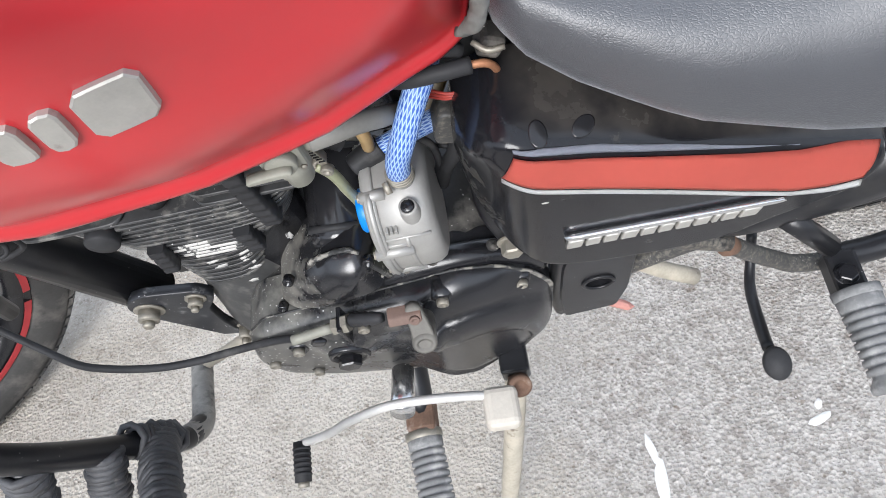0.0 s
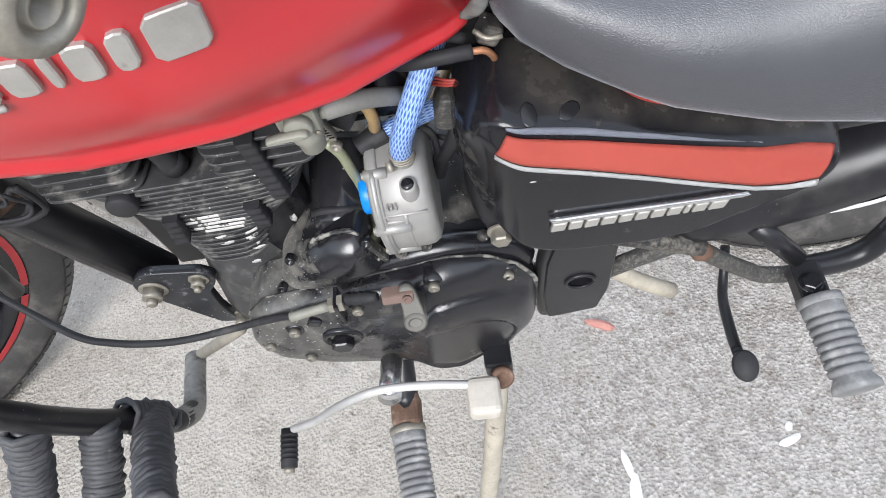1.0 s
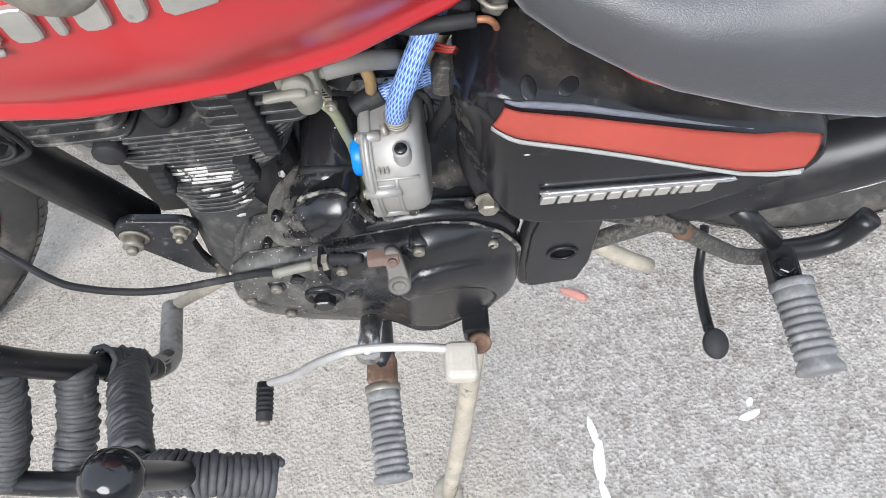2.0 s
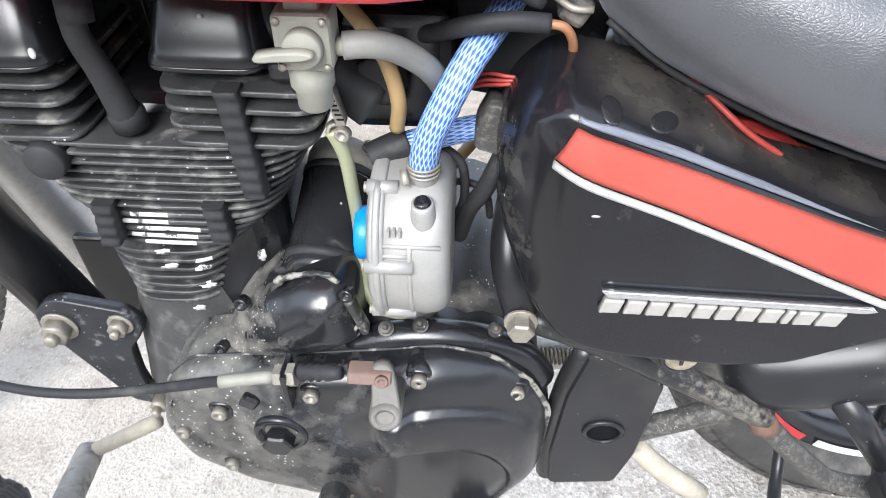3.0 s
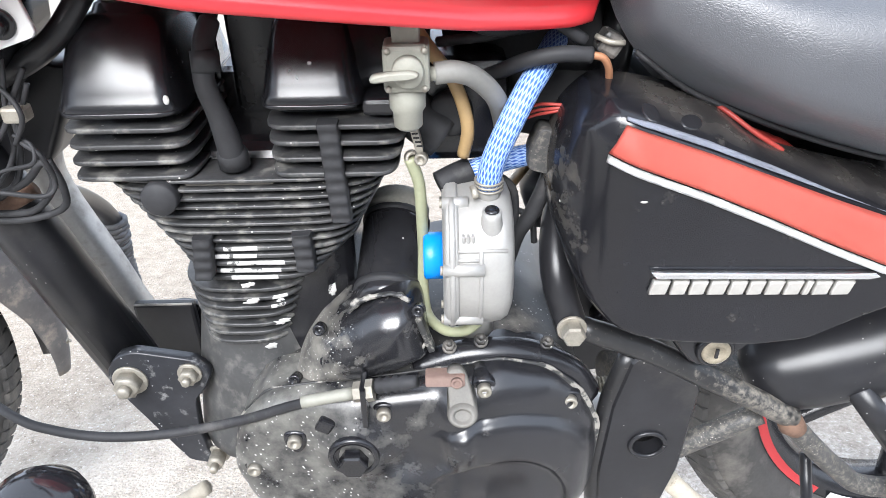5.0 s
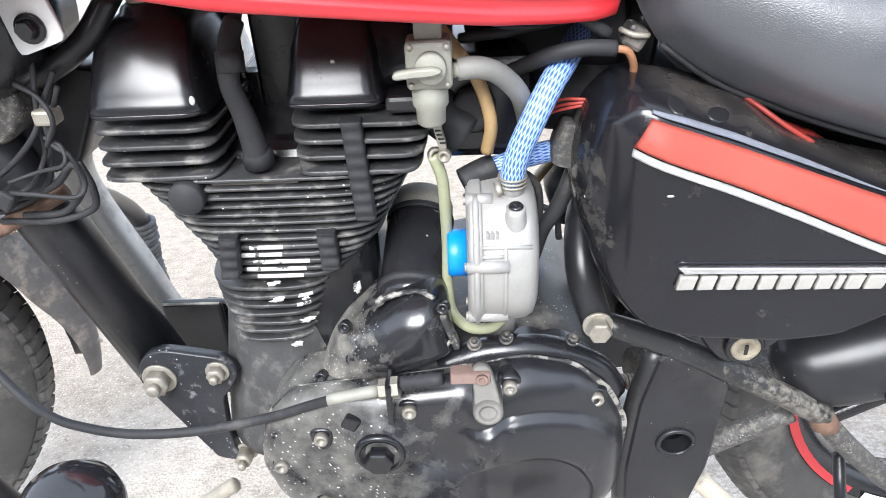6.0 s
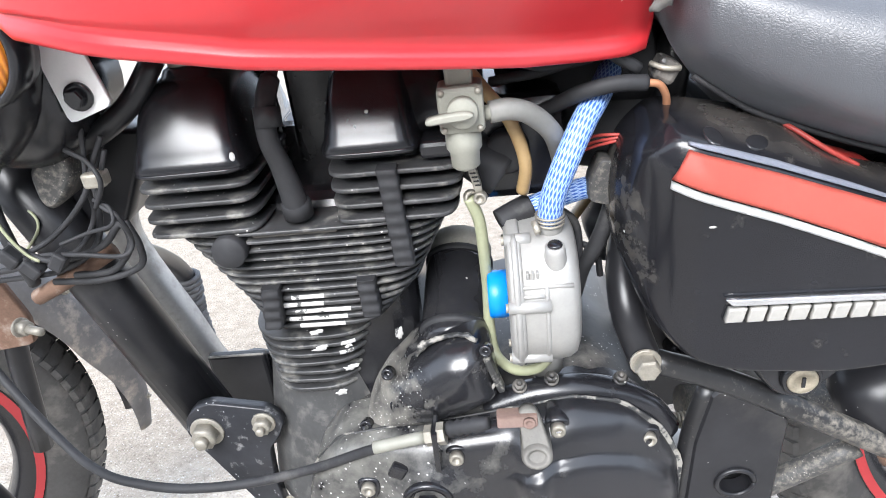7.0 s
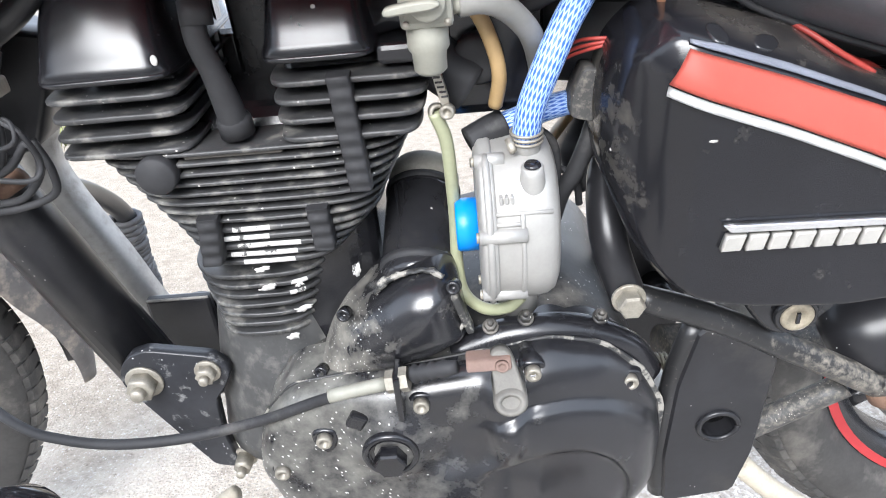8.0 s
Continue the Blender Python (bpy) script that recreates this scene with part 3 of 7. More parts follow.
# ---- ground ----
bm = bmesh.new()
bmesh.ops.create_grid(bm, x_segments=8, y_segments=8, size=150.0)
solo("ground", bm, GROUND, "pale sandy concrete merging into grey stony asphalt", "ground", kind="structure")

# an unseen wall, added behind the camera to darken low reflections
solo("wall_south", box_bm((-14.0, -6.3, -0.05), (14.0, -6.0, 2.7), 0.02), PLASTER, "added unseen grey wall behind the camera", "wall", kind="structure")

# ---- the motorcycle, leaning on its side stand ----
# its own axes: x towards the tail, y to its right side, z up; it leans ten degrees to its left
bike = thing("motorcycle", "red and black motorcycle leaning on its side stand on concrete", "motorcycle", pose(0, 0.04, 0, 10, 0, 0))


def tank():
    rows = [  # x, lip half width, lip height, half width at 0.858, widest half width, height of the top
        (-0.402, 0.058, 0.885, 0.062, 0.071, 0.985), (-0.394, 0.090, 0.868, 0.095, 0.101, 1.000), (-0.375, 0.122, 0.850, 0.126, 0.134, 1.015),
        (-0.345, 0.144, 0.833, 0.148, 0.163, 1.022), (-0.300, 0.160, 0.824, 0.164, 0.181, 1.025), (-0.230, 0.156, 0.810, 0.172, 0.186, 1.020),
        (-0.160, 0.142, 0.800, 0.172, 0.180, 1.010), (-0.105, 0.120, 0.790, 0.157, 0.165, 0.998), (-0.065, 0.093, 0.783, 0.137, 0.144, 0.985),
        (-0.043, 0.081, 0.781, 0.122, 0.133, 0.972), (-0.030, 0.071, 0.782, 0.105, 0.117, 0.955), (-0.022, 0.050, 0.797, 0.077, 0.083, 0.930), (-0.018, 0.026, 0.820, 0.041, 0.039, 0.90)]
    keys = np.array(rows)
    xs = np.concatenate([np.linspace(rows[0][0], -0.345, 8)[:-1], np.linspace(-0.345, -0.065, 16)[:-1], np.linspace(-0.065, rows[-1][0], 8)])
    rings = []
    for x in xs:
        lip, lw, h1, h2, top = [np.interp(x, keys[:, 0], keys[:, k]) for k in range(1, 6)]
        side = [Vector((0, lw + 0.03)), Vector((lip * 0.6, lw + 0.022)), Vector((lip - 0.012, lw + 0.006)), Vector((lip - 0.002, lw - 0.001)), Vector((lip + 0.001, lw + 0.004)),
                Vector((lip - 0.001, lw + 0.012)), Vector((lip + 0.4 * (h1 - lip), lw + (0.862 - lw) * 0.45)), Vector((h1, max(0.858, lw + 0.02))),
                Vector((h2 - 0.003, (0.858 + top) * 0.5 - 0.035)), Vector((h2, (0.9 + top) * 0.5 - 0.025)), Vector((h2 * 0.93, top - 0.055)),
                Vector((h2 * 0.76, top - 0.022)), Vector((h2 * 0.45, top - 0.004)), Vector((0, top))]
        side = [Vector((p.x, p.y, 0)) for p in side]
        line = spline(side, 3)
        half = [(q.x, q.y) for q in line]
        ring = [Vector((x, -p, q)) for p, q in half] + [Vector((x, p, q)) for p, q in half[-2:0:-1]]
        rings.append(ring)
    b = bmesh.new()
    ring_skin(b, rings)
    smooth(b)
    bmesh.ops.recalc_face_normals(b, faces=b.faces)
    t = part("fuel_tank", b, RED, bike, "glossy red fuel tank with scuffed lower lip")
    # raised badge on its flank: plain slanted blocks for the brand's letters
    def side_at(x, w):
        h1, h2, top = [np.interp(x, keys[:, 0], keys[:, k]) for k in (3, 4, 5)]
        return -np.interp(w, [0.858, (0.858 + top) * 0.5 - 0.035, (0.9 + top) * 0.5 - 0.025], [h1, h2 - 0.003, h2]) - 0.0022
    widths = [0.0175, 0.0200, 0.0150, 0.0075, 0.0150, 0.0120, 0.0250]
    x = -0.2490
    for i, wd in enumerate(widths):
        tall = 0.0235 if i in (0, 6) else 0.0195
        base = 0.8905 + (x + 0.139) * 0.045 - (0.003 if i in (0, 6) else 0.0)
        b = bmesh.new()
        quad = [(x, base), (x + wd - 0.003, base), (x + wd, base + tall), (x + 0.003, base + tall)]
        q = evenly(rounded([Vector(p) for p in quad], 1), 16)
        rings = [[Vector((p.x, side_at(p.x, p.y) + d, p.y)) for p in inset(q, by)] for by, d in ((0, 0.003), (0, -0.0006), (0.0008, -0.0012))]
        ring_skin(b, rings)
        bmesh.ops.recalc_face_normals(b, faces=b.faces)
        part("badge_block", b, SILVER_PAINT, t, "silver raised badge piece")
        x += wd + 0.0020
    # a short tail under the large first block
    b = bmesh.new()
    for x0, x1 in ((-0.247, -0.214),):
        pts = [Vector((xx, side_at(xx, 0.888) - 0.0005, 0.8880 + (xx + 0.139) * 0.045)) for xx in np.linspace(x0, x1, 8)]
        tube_bm(pts, 0.0016, 8, 1, b)
    part("badge_bar", b, SILVER_PAINT, t, "silver raised badge piece")
    # pinched seam at the back and its crumpled sealing strip
    b = bmesh.new()
    pts = [(-0.034, -0.090, 0.806), (-0.026, -0.094, 0.812), (-0.021, -0.094, 0.822), (-0.023, -0.092, 0.838), (-0.028, -0.088, 0.86), (-0.026, -0.075, 0.92)]
    tube_bm(pts, 0.003, 8, 8, b, radii=[0.002, 0.0042, 0.0045, 0.0022, 0.002, 0.002])
    for v in b.verts:
        v.co += Vector(noise.noise_vector(v.co * 220)) * 0.0022
    part("sealing_strip", b, SEALANT, bike, "crumpled grey sealing strip behind the tank")


tank()


def seat():
    rows = [  # x, bottom height, bottom half width, widest half width, widest height, top height
        (-0.022, 0.800, 0.045, 0.058, 0.815, 0.840), (-0.015, 0.780, 0.066, 0.084, 0.805, 0.846), (-0.004, 0.764, 0.066, 0.097, 0.798, 0.843),
        (0.022, 0.745, 0.070, 0.110, 0.785, 0.834), (0.072, 0.725, 0.084, 0.131, 0.765, 0.823), (0.135, 0.707, 0.094, 0.143, 0.752, 0.825),
        (0.200, 0.698, 0.102, 0.152, 0.748, 0.842), (0.280, 0.703, 0.104, 0.154, 0.765, 0.868), (0.380, 0.722, 0.098, 0.143, 0.795, 0.893),
        (0.460, 0.747, 0.087, 0.116, 0.828, 0.902), (0.490, 0.777, 0.042, 0.068, 0.840, 0.888)]
    keys = np.array(rows)
    rings = []
    for x in np.concatenate([np.linspace(-0.022, 0.0, 8)[:-1], np.linspace(0.0, 0.49, 26)]):
        bw, bh, wh, ww, top = [np.interp(x, keys[:, 0], keys[:, k]) for k in range(1, 6)]
        half = [Vector((0, bw + 0.012, 0)), Vector((bh * 0.7, bw + 0.006, 0)), Vector((bh - 0.004, bw - 0.001, 0)), Vector((bh + 0.006, bw + 0.003, 0)), Vector((wh - 0.006, (bw + ww) / 2, 0)),
                Vector((wh, ww, 0)), Vector((wh * 0.96, ww + (top - ww) * 0.45, 0)), Vector((wh * 0.78, top - 0.016, 0)), Vector((wh * 0.4, top - 0.002, 0)), Vector((0, top, 0))]
        line = [(q.x, q.y) for q in spline(half, 3)]
        rings.append([Vector((x, -p, q)) for p, q in line] + [Vector((x, p, q)) for p, q in line[-2:0:-1]])
    b = bmesh.new()
    ring_skin(b, rings)
    smooth(b)
    bmesh.ops.recalc_face_normals(b, faces=b.faces)
    s = part("seat", b, SEAT, bike, "dark grey pebbled vinyl dual seat")
    b = bmesh.new()
    pts = [Vector((x, -np.interp(x, keys[:, 0], keys[:, 2]) - 0.004, np.interp(x, keys[:, 0], keys[:, 1]) - 0.001)) for x in np.linspace(-0.004, 0.45, 16)]
    tube_bm(pts, 0.0018, 8, 3, b)
    part("piping", b, RUBBER, s, "black rubber edge under the seat")
    b = box_bm((0.02, -0.045, 0.69), (0.44, 0.075, 0.735), 0.01)
    part("seat_base", b, FRAME, bike, "black pan under the seat")


seat()


def side_cover():
    face = [(-0.052, 0.702), (-0.046, 0.730), (-0.027, 0.7485), (-0.004, 0.7455), (0.026, 0.7385), (0.044, 0.7340), (0.057, 0.7240), (0.075, 0.7130), (0.095, 0.7060), (0.120, 0.6980), (0.140, 0.6915), (0.160, 0.6855), (0.185, 0.6755),
            (0.205, 0.664), (0.213, 0.652), (0.208, 0.637), (0.176, 0.6205), (0.142, 0.604), (0.117, 0.5885), (0.081, 0.584), (0.025, 0.588), (-0.002, 0.5945), (-0.018, 0.606), (-0.034, 0.624), (-0.050, 0.664)]
    base = [Vector((q.x, q.y)) for q in evenly(rounded([Vector(q) for q in face], 1, 0.009), 144)]

    crest = [(-0.0185, 0.7385), (-0.004, 0.7335), (0.030, 0.7209), (0.070, 0.7050), (0.110, 0.6890), (0.148, 0.6745), (0.178, 0.6650), (0.203, 0.6550)]

    def skin(p):  # the flat flank rolls in at the front and above the stripes
        line = 0.7110 - 0.445 * p.x
        up = max(0.0, p.y - line)
        front = max(0.0, -0.006 - p.x)
        roll = (40.0 + 20.0 * max(0.0, min(1.0, (0.050 - p.x) / 0.030))) * max(0.0, up - 0.020) ** 2
        lean = up * up / 0.020 if up < 0.010 else up - 0.005
        v = -0.1285 + 0.42 * lean + roll + 18.7 * front ** 2
        d = gap_to(base, p)
        return v + 0.010 * max(0.0, 1 - d / 0.006) ** 2
    def wall(p):  # the folded edge is deep in front and shallow under the seat
        k = max(0.0, min(1.0, (p.x - 0.030) / 0.030)) if p.y > 0.66 else 0.0
        return -0.052 * (1 - k) + (skin(p) + 0.012) * k
    c = part("side_cover", shell_bm(base, Vector((0.07, 0.655)), wall, skin, 64, 1.0), COVER, bike, "gloss black side cover with dusty shoulder")
    # stripes
    low = [(-0.0270, 0.7225), (-0.012, 0.7170), (0.030, 0.7005), (0.070, 0.6830), (0.110, 0.6645), (0.145, 0.6495), (0.168, 0.6440), (0.1910, 0.6405)]
    part("red_stripe", ribbon_bm(crest, low, skin, 0.0022, 60, 8), STRIPE_RED, c, "coral red painted stripe")
    part("white_stripe", ribbon_bm([(x, w - 0.0008) for x, w in low], [(x - 0.0005, w - 0.0058) for x, w in low], skin, 0.0022, 60, 3), WHITE_PAINT, c, "white pinstripe under the red one")
    # painted highlight along the shoulder's crest, tapering towards the tail
    part("pin_line", ribbon_bm([(x, w + 0.0052 * k) for (x, w), k in zip(crest, (0.75, 1, 1, 0.9, 0.6, 0.3))][:6], [(x, w + 0.0020) for x, w in crest][:6], skin, 0.0018, 50, 3), HIGHLIGHT_GREY, c, "tapering grey-blue painted highlight above the red stripe")
    # name badge as plain slanted blocks under a bar
    b = plate_bm([Vector(p) for p in ((0.0045, 0.6487), (0.1445, 0.6448), (0.142, 0.6408), (0.0065, 0.6442))], [(0.0, -0.1285), (0.0, -0.1325), (0.0007, -0.1333)], n=40, times=0)
    part("badge_bar", b, CHROME, c, "silver bar of the raised badge")
    widths = [0.0125, 0.0115, 0.0115, 0.0125, 0.0115, 0.011, 0.0115, 0.0115, 0.006, 0.0115, 0.0135]
    x = 0.0050
    for wd in widths:
        top = 0.6422 - (x * 0.024)
        lo = top - 0.0095
        q = [Vector(p) for p in ((x, lo), (x + wd - 0.0022, lo), (x + wd - 0.0002, top), (x + 0.002, top))]
        b = plate_bm(q, [(0.0, -0.1285), (0.0, -0.1322), (0.0008, -0.1330)], n=16, times=0)
        part("badge_block", b, SILVER_PAINT, c, "silver raised badge piece")
        x += wd
    # seat lock in its tab
    b = plate_bm([Vector(p) for p in ((0.026, 0.594), (0.119, 0.590), (0.102, 0.571), (0.076, 0.541), (0.056, 0.545), (0.040, 0.566))], [(0, -0.082), (0, -0.096), (0.003, -0.099)], n=40, times=2)
    part("lock_tab", b, BLACK_GLOSS, c)
    lock = part("lock", lathe_bm([(0.0135, 0), (0.0135, 0.004), (0.012, 0.006), (0.0105, 0.006), (0.0103, 0.0045), (0, 0.0045)], (0.0696, -0.098, 0.5615), (0, -1, 0), 28), BLACK_SATIN, c)
    part("lock_barrel", lathe_bm([(0.0102, 0), (0.0102, 0.006), (0.009, 0.0072), (0.006, 0.0072), (0.0055, 0.0064), (0, 0.0064)], (0.0696, -0.098, 0.5615), (0, -1, 0), 28), BRASS, lock, "dirty brass lock barrel")
    part("key_slot", box_bm((0.0684, -0.1058, 0.5575), (0.0708, -0.1040, 0.5655), 0.0004), BLACK_SATIN, lock)
    # oval plugs on the shoulder
    for x, w in ((-0.0035, 0.7415), (0.0215, 0.7338)):
        at = Vector((x, w))
        fx = (skin(at + Vector((0.002, 0))) - skin(at - Vector((0.002, 0)))) / 0.004
        fw = (skin(at + Vector((0, 0.002))) - skin(at - Vector((0, 0.002)))) / 0.004
        nrm = Vector((fx, -1, fw)).normalized()
        part("shoulder_plug", lathe_bm([(0.0072, -0.002), (0.0070, 0.0002), (0.0060, 0.0004), (0, 0.0005)], (x, skin(at) - 0.0002, w), nrm, 22, squash=(1.15, 0.75)), BLACK_GLOSS, c, "glossy black oval plug")
    part("chip_mark", lathe_bm([(0.0018, 0), (0.0016, 0.0004), (0, 0.0006)], (-0.0050, -0.1285, 0.6945), (0, -1, 0.1), 9, squash=(1.3, 0.45)), SILVER_PAINT, c)


side_cover()


# ---- engine ----
def fin_bm(w, u0, u1, vh, th=0.0026, n=72, power=4.5, ragged=0.0006, paint=None, v1=None):
    """One cooling fin: a thin rounded slab. paint: stretches of x whose near edge is splashed white."""
    cu, hu = (u0 + u1) / 2, (u1 - u0) / 2
    va, vb = -vh, (vh if v1 is None else v1)
    cv, hv = (va + vb) / 2, (vb - va) / 2
    b = bmesh.new()
    rings = []
    for dz, shrink in ((-th / 2, 0.0008), (-th / 4, 0.0), (th / 4, 0.0), (th / 2, 0.0008)):
        r = []
        for k in range(n):
            a = 2 * math.pi * k / n
            c, s = math.cos(a), math.sin(a)
            x = cu + (hu - shrink) * math.copysign(abs(c) ** (2 / power), c)
            y = cv + (hv - shrink) * math.copysign(abs(s) ** (2 / power), s)
            j = noise.noise(Vector((x * 60, y * 60, w * 300))) * ragged
            r.append(Vector((x + j, y + j, w + dz + j * 0.4)))
        rings.append(r)
    ring_skin(b, rings)
    smooth(b)
    for f in b.faces:
        if len(f.verts) > 4:
            f.smooth = False
    if paint:
        for f in b.faces:
            m = f.calc_center_median()
            j = 0.006 * noise.noise(Vector((w * 900, 4.0, 1.0)))
            if m.y < va + 0.006 and any(q[0] + j < m.x < q[1] - j * 1.4 for q in paint):
                f.material_index = 1
    bmesh.ops.recalc_face_normals(b, faces=b.faces)
    return b


def engine():
    e = new("engine")
    e.parent = bike
    e["label"] = "black air-cooled single-cylinder engine with deep fins"
    # barrel core and its cooling fins
    barrel = part("barrel", box_bm((-0.298, -0.05, 0.50), (-0.185, 0.05, 0.70), 0.02, seg=4), BLACK_SATIN, e, "black finned cylinder barrel")
    for i in range(7):
        w = 0.5455 + i * 0.0082
        u0, u1 = -0.308 - 0.001 * i, -0.231 + 0.003 * i
        part("fin", fin_bm(w, u0, u1, 0.062 + 0.0005 * i, 0.0034, power=3.2, paint=((-0.246, -0.232),) if i in (2, 4, 5) else None), FIN_BLACK, barrel, mats=(FIN_WHITE,))
    for i in range(5):
        w = 0.609 + i * 0.0066
        u0, u1 = -0.300 - 0.003 * i, -0.203 + 0.0065 * i
        part("fin", fin_bm(w, u0, u1, 0.070 + 0.001 * i, 0.0036, paint=(((-0.266, -0.238), (-0.300, -0.287)), ((-0.272, -0.236), (-0.303, -0.290)), ((-0.270, -0.233), (-0.306, -0.296)), ((-0.273, -0.240),), ((-0.262, -0.243),))[i]), FIN_BLACK, barrel, mats=(FIN_WHITE,))
    for i in range(8):
        w = 0.6425 + i * 0.0066
        u0, u1 = -0.317 - 0.0042 * i, -0.174 + 0.0036 * i
        part("fin", fin_bm(w, u0, u1, 0.0755 + 0.0006 * i, paint=((-0.258, -0.246),) if i == 0 else None), FIN_BLACK, barrel, mats=(FIN_WHITE,))
    b = box_bm((-0.33, -0.058, 0.682), (-0.280, 0.055, 0.73), 0.006)
    box_bm((-0.222, -0.058, 0.682), (-0.165, 0.055, 0.73), 0.006, b)
    head = part("cylinder_head", b, BLACK_SATIN, e, "black finned cylinder head")
    for i in range(4):
        w = 0.6925 + i * 0.0105
        part("fin", fin_bm(w, -0.352 + 0.0006 * i, -0.273, 0.081, 0.0034, power=9), FIN_BLACK, head)
        part("fin", fin_bm(w, -0.227, -0.146 + 0.003 * i, 0.081, 0.0034, power=9), FIN_BLACK, head)
    # flat casting in the valley between the rocker covers
    part("valley_floor", box_bm((-0.283, -0.076, 0.684), (-0.226, 0.03, 0.6885), 0.0015), VALLEY, head, "grimy flat casting round the plug")
    part("head_web", box_bm((-0.2745, 0.013, 0.685), (-0.2655, 0.029, 0.730), 0.001), BLACK_SATIN, head)
    part("head_web", box_bm((-0.300, 0.012, 0.69), (-0.2740, 0.03, 0.79), 0.003), BLACK_SATIN, head)
    part("head_web", box_bm((-0.2660, 0.012, 0.69), (-0.17, 0.03, 0.79), 0.003), BLACK_SATIN, head)

    # the two rocker covers
    def rocker(name, u0, u1, lift, wide):
        rings = []
        for w, du0, du1, dv in ((0.727, 0, 0, 0), (0.7305, -0.001, -0.001, -0.001), (0.735, 0.001, 0.001, 0.0018), (0.740, 0.0017, 0.0017, 0.0038), (0.747, 0.003, 0.003, 0.0072), (0.755, 0.004, 0.004, 0.0115), (0.763, 0.006, 0.006, 0.0163), (0.770, 0.008, 0.008, 0.0215),
                                (0.777, 0.013, 0.012, 0.0285), (0.7795, 0.018, 0.017, 0.0325), (0.7805, 0.020, 0.019, 0.0355), (0.7845, 0.022, 0.021, 0.0375), (0.7865, 0.027, 0.025, 0.043)):
            r, n = [], 40
            a0, a1, va, vb = u0 + du0, u1 - du1, -0.0815 + dv, wide - dv * 0.5
            for k in range(n):
                a = 2 * math.pi * k / n
                c, s = math.cos(a), math.sin(a)
                r.append(Vector(((a0 + a1) / 2 + (a1 - a0) / 2 * math.copysign(abs(c) ** 0.3, c), (va + vb) / 2 + (vb - va) / 2 * math.copysign(abs(s) ** 0.3, s), w + lift)))
            rings.append(r)
        b = bmesh.new()
        ring_skin(b, rings)
        smooth(b)
        bmesh.ops.recalc_face_normals(b, faces=b.faces)
        cov = part(name, b, BLACK_SATIN, e, "gloss black rocker cover")
        part("cover_flange", fin_bm(0.7285 + lift, u0 - 0.001, u1 + 0.001, 0.083, 0.0032, power=6.5, v1=wide), BLACK_SATIN, cov)
        part("cover_bolt", hexbolt_bm(((u0 + u1) / 2 - 0.004, -0.036, 0.786 + lift), 0.006, 0.008, (0, 0, 1)), STEEL, cov)
        part("paint_chip", lathe_bm([(0.0026, 0), (0.0022, 0.0004), (0, 0.0005)], (u1 - 0.006, -0.0805, 0.737 + lift) if u0 < -0.3 else (u1 - 0.030, -0.0730, 0.752 + lift), (0.2, -1, 0.2), 16, squash=(0.7, 1.1) if u0 < -0.3 else (0.5, 0.4)), FIN_WHITE, cov)

    rocker("rocker_cover", -0.350, -0.274, 0.006, 0.06)
    rocker("rocker_cover", -0.2275, -0.165, 0.009, 0.06)
    b = bmesh.new()
    rings = [[Vector((x, y, z)) for x, y, z in ((a0, -0.070 + d, w0), (a1, -0.052 + d, w0 + 0.006), (a1 + 0.006, 0.05, w0 + 0.006), (a0, 0.05, w0))]
             for a0, a1, d, w0 in ((-0.190, -0.146, 0.0, 0.736), (-0.189, -0.147, 0.0, 0.748), (-0.187, -0.149, 0.006, 0.766), (-0.184, -0.153, 0.018, 0.784), (-0.182, -0.158, 0.026, 0.789))]
    ring_skin(b, rings)
    bmesh.ops.bevel(b, geom=list(b.edges), offset=0.003, segments=2, profile=0.5, affect="EDGES")
    bmesh.ops.recalc_face_normals(b, faces=b.faces)
    part("rocker_shoulder", smooth(b), BLACK_SATIN, e, "gloss black shoulder of the rocker cover")
    part("head_ledge", box_bm((-0.166, -0.078, 0.729), (-0.140, 0.06, 0.740), 0.003), BLACK_SATIN, e)

    # plug cap and lead
    cap = part("plug_cap", tube_bm([(-0.2514, -0.068, 0.700), (-0.2516, -0.070, 0.712), (-0.2538, -0.073, 0.7320), (-0.2572, -0.0748, 0.7500), (-0.2562, -0.0735, 0.764), (-0.2550, -0.068, 0.7745), (-0.2523, -0.060, 0.7835)], 0.007, 14, 5,
                                   radii=[0.0082, 0.0080, 0.0068, 0.0064, 0.0064, 0.0064, 0.0060]), RUBBER, e, "black rubber spark plug cap")
    part("cap_collar", tube_bm([(-0.2551, -0.0745, 0.757), (-0.2553, -0.071, 0.769)], 0.0084, 14, 1), RUBBER, cap)
    part("cap_skirt", lathe_bm([(0.0100, 0), (0.0100, 0.009), (0.0086, 0.012)], (-0.2513, -0.066, 0.694), (-0.03, -0.12, 1), 18), RUBBER, cap)
    part("plug_lead", tube_bm([(-0.2523, -0.060, 0.7835), (-0.250, -0.045, 0.795), (-0.245, -0.02, 0.805), (-0.235, 0.01, 0.81)], 0.004, 8), RUBBER, e, "black ignition lead")

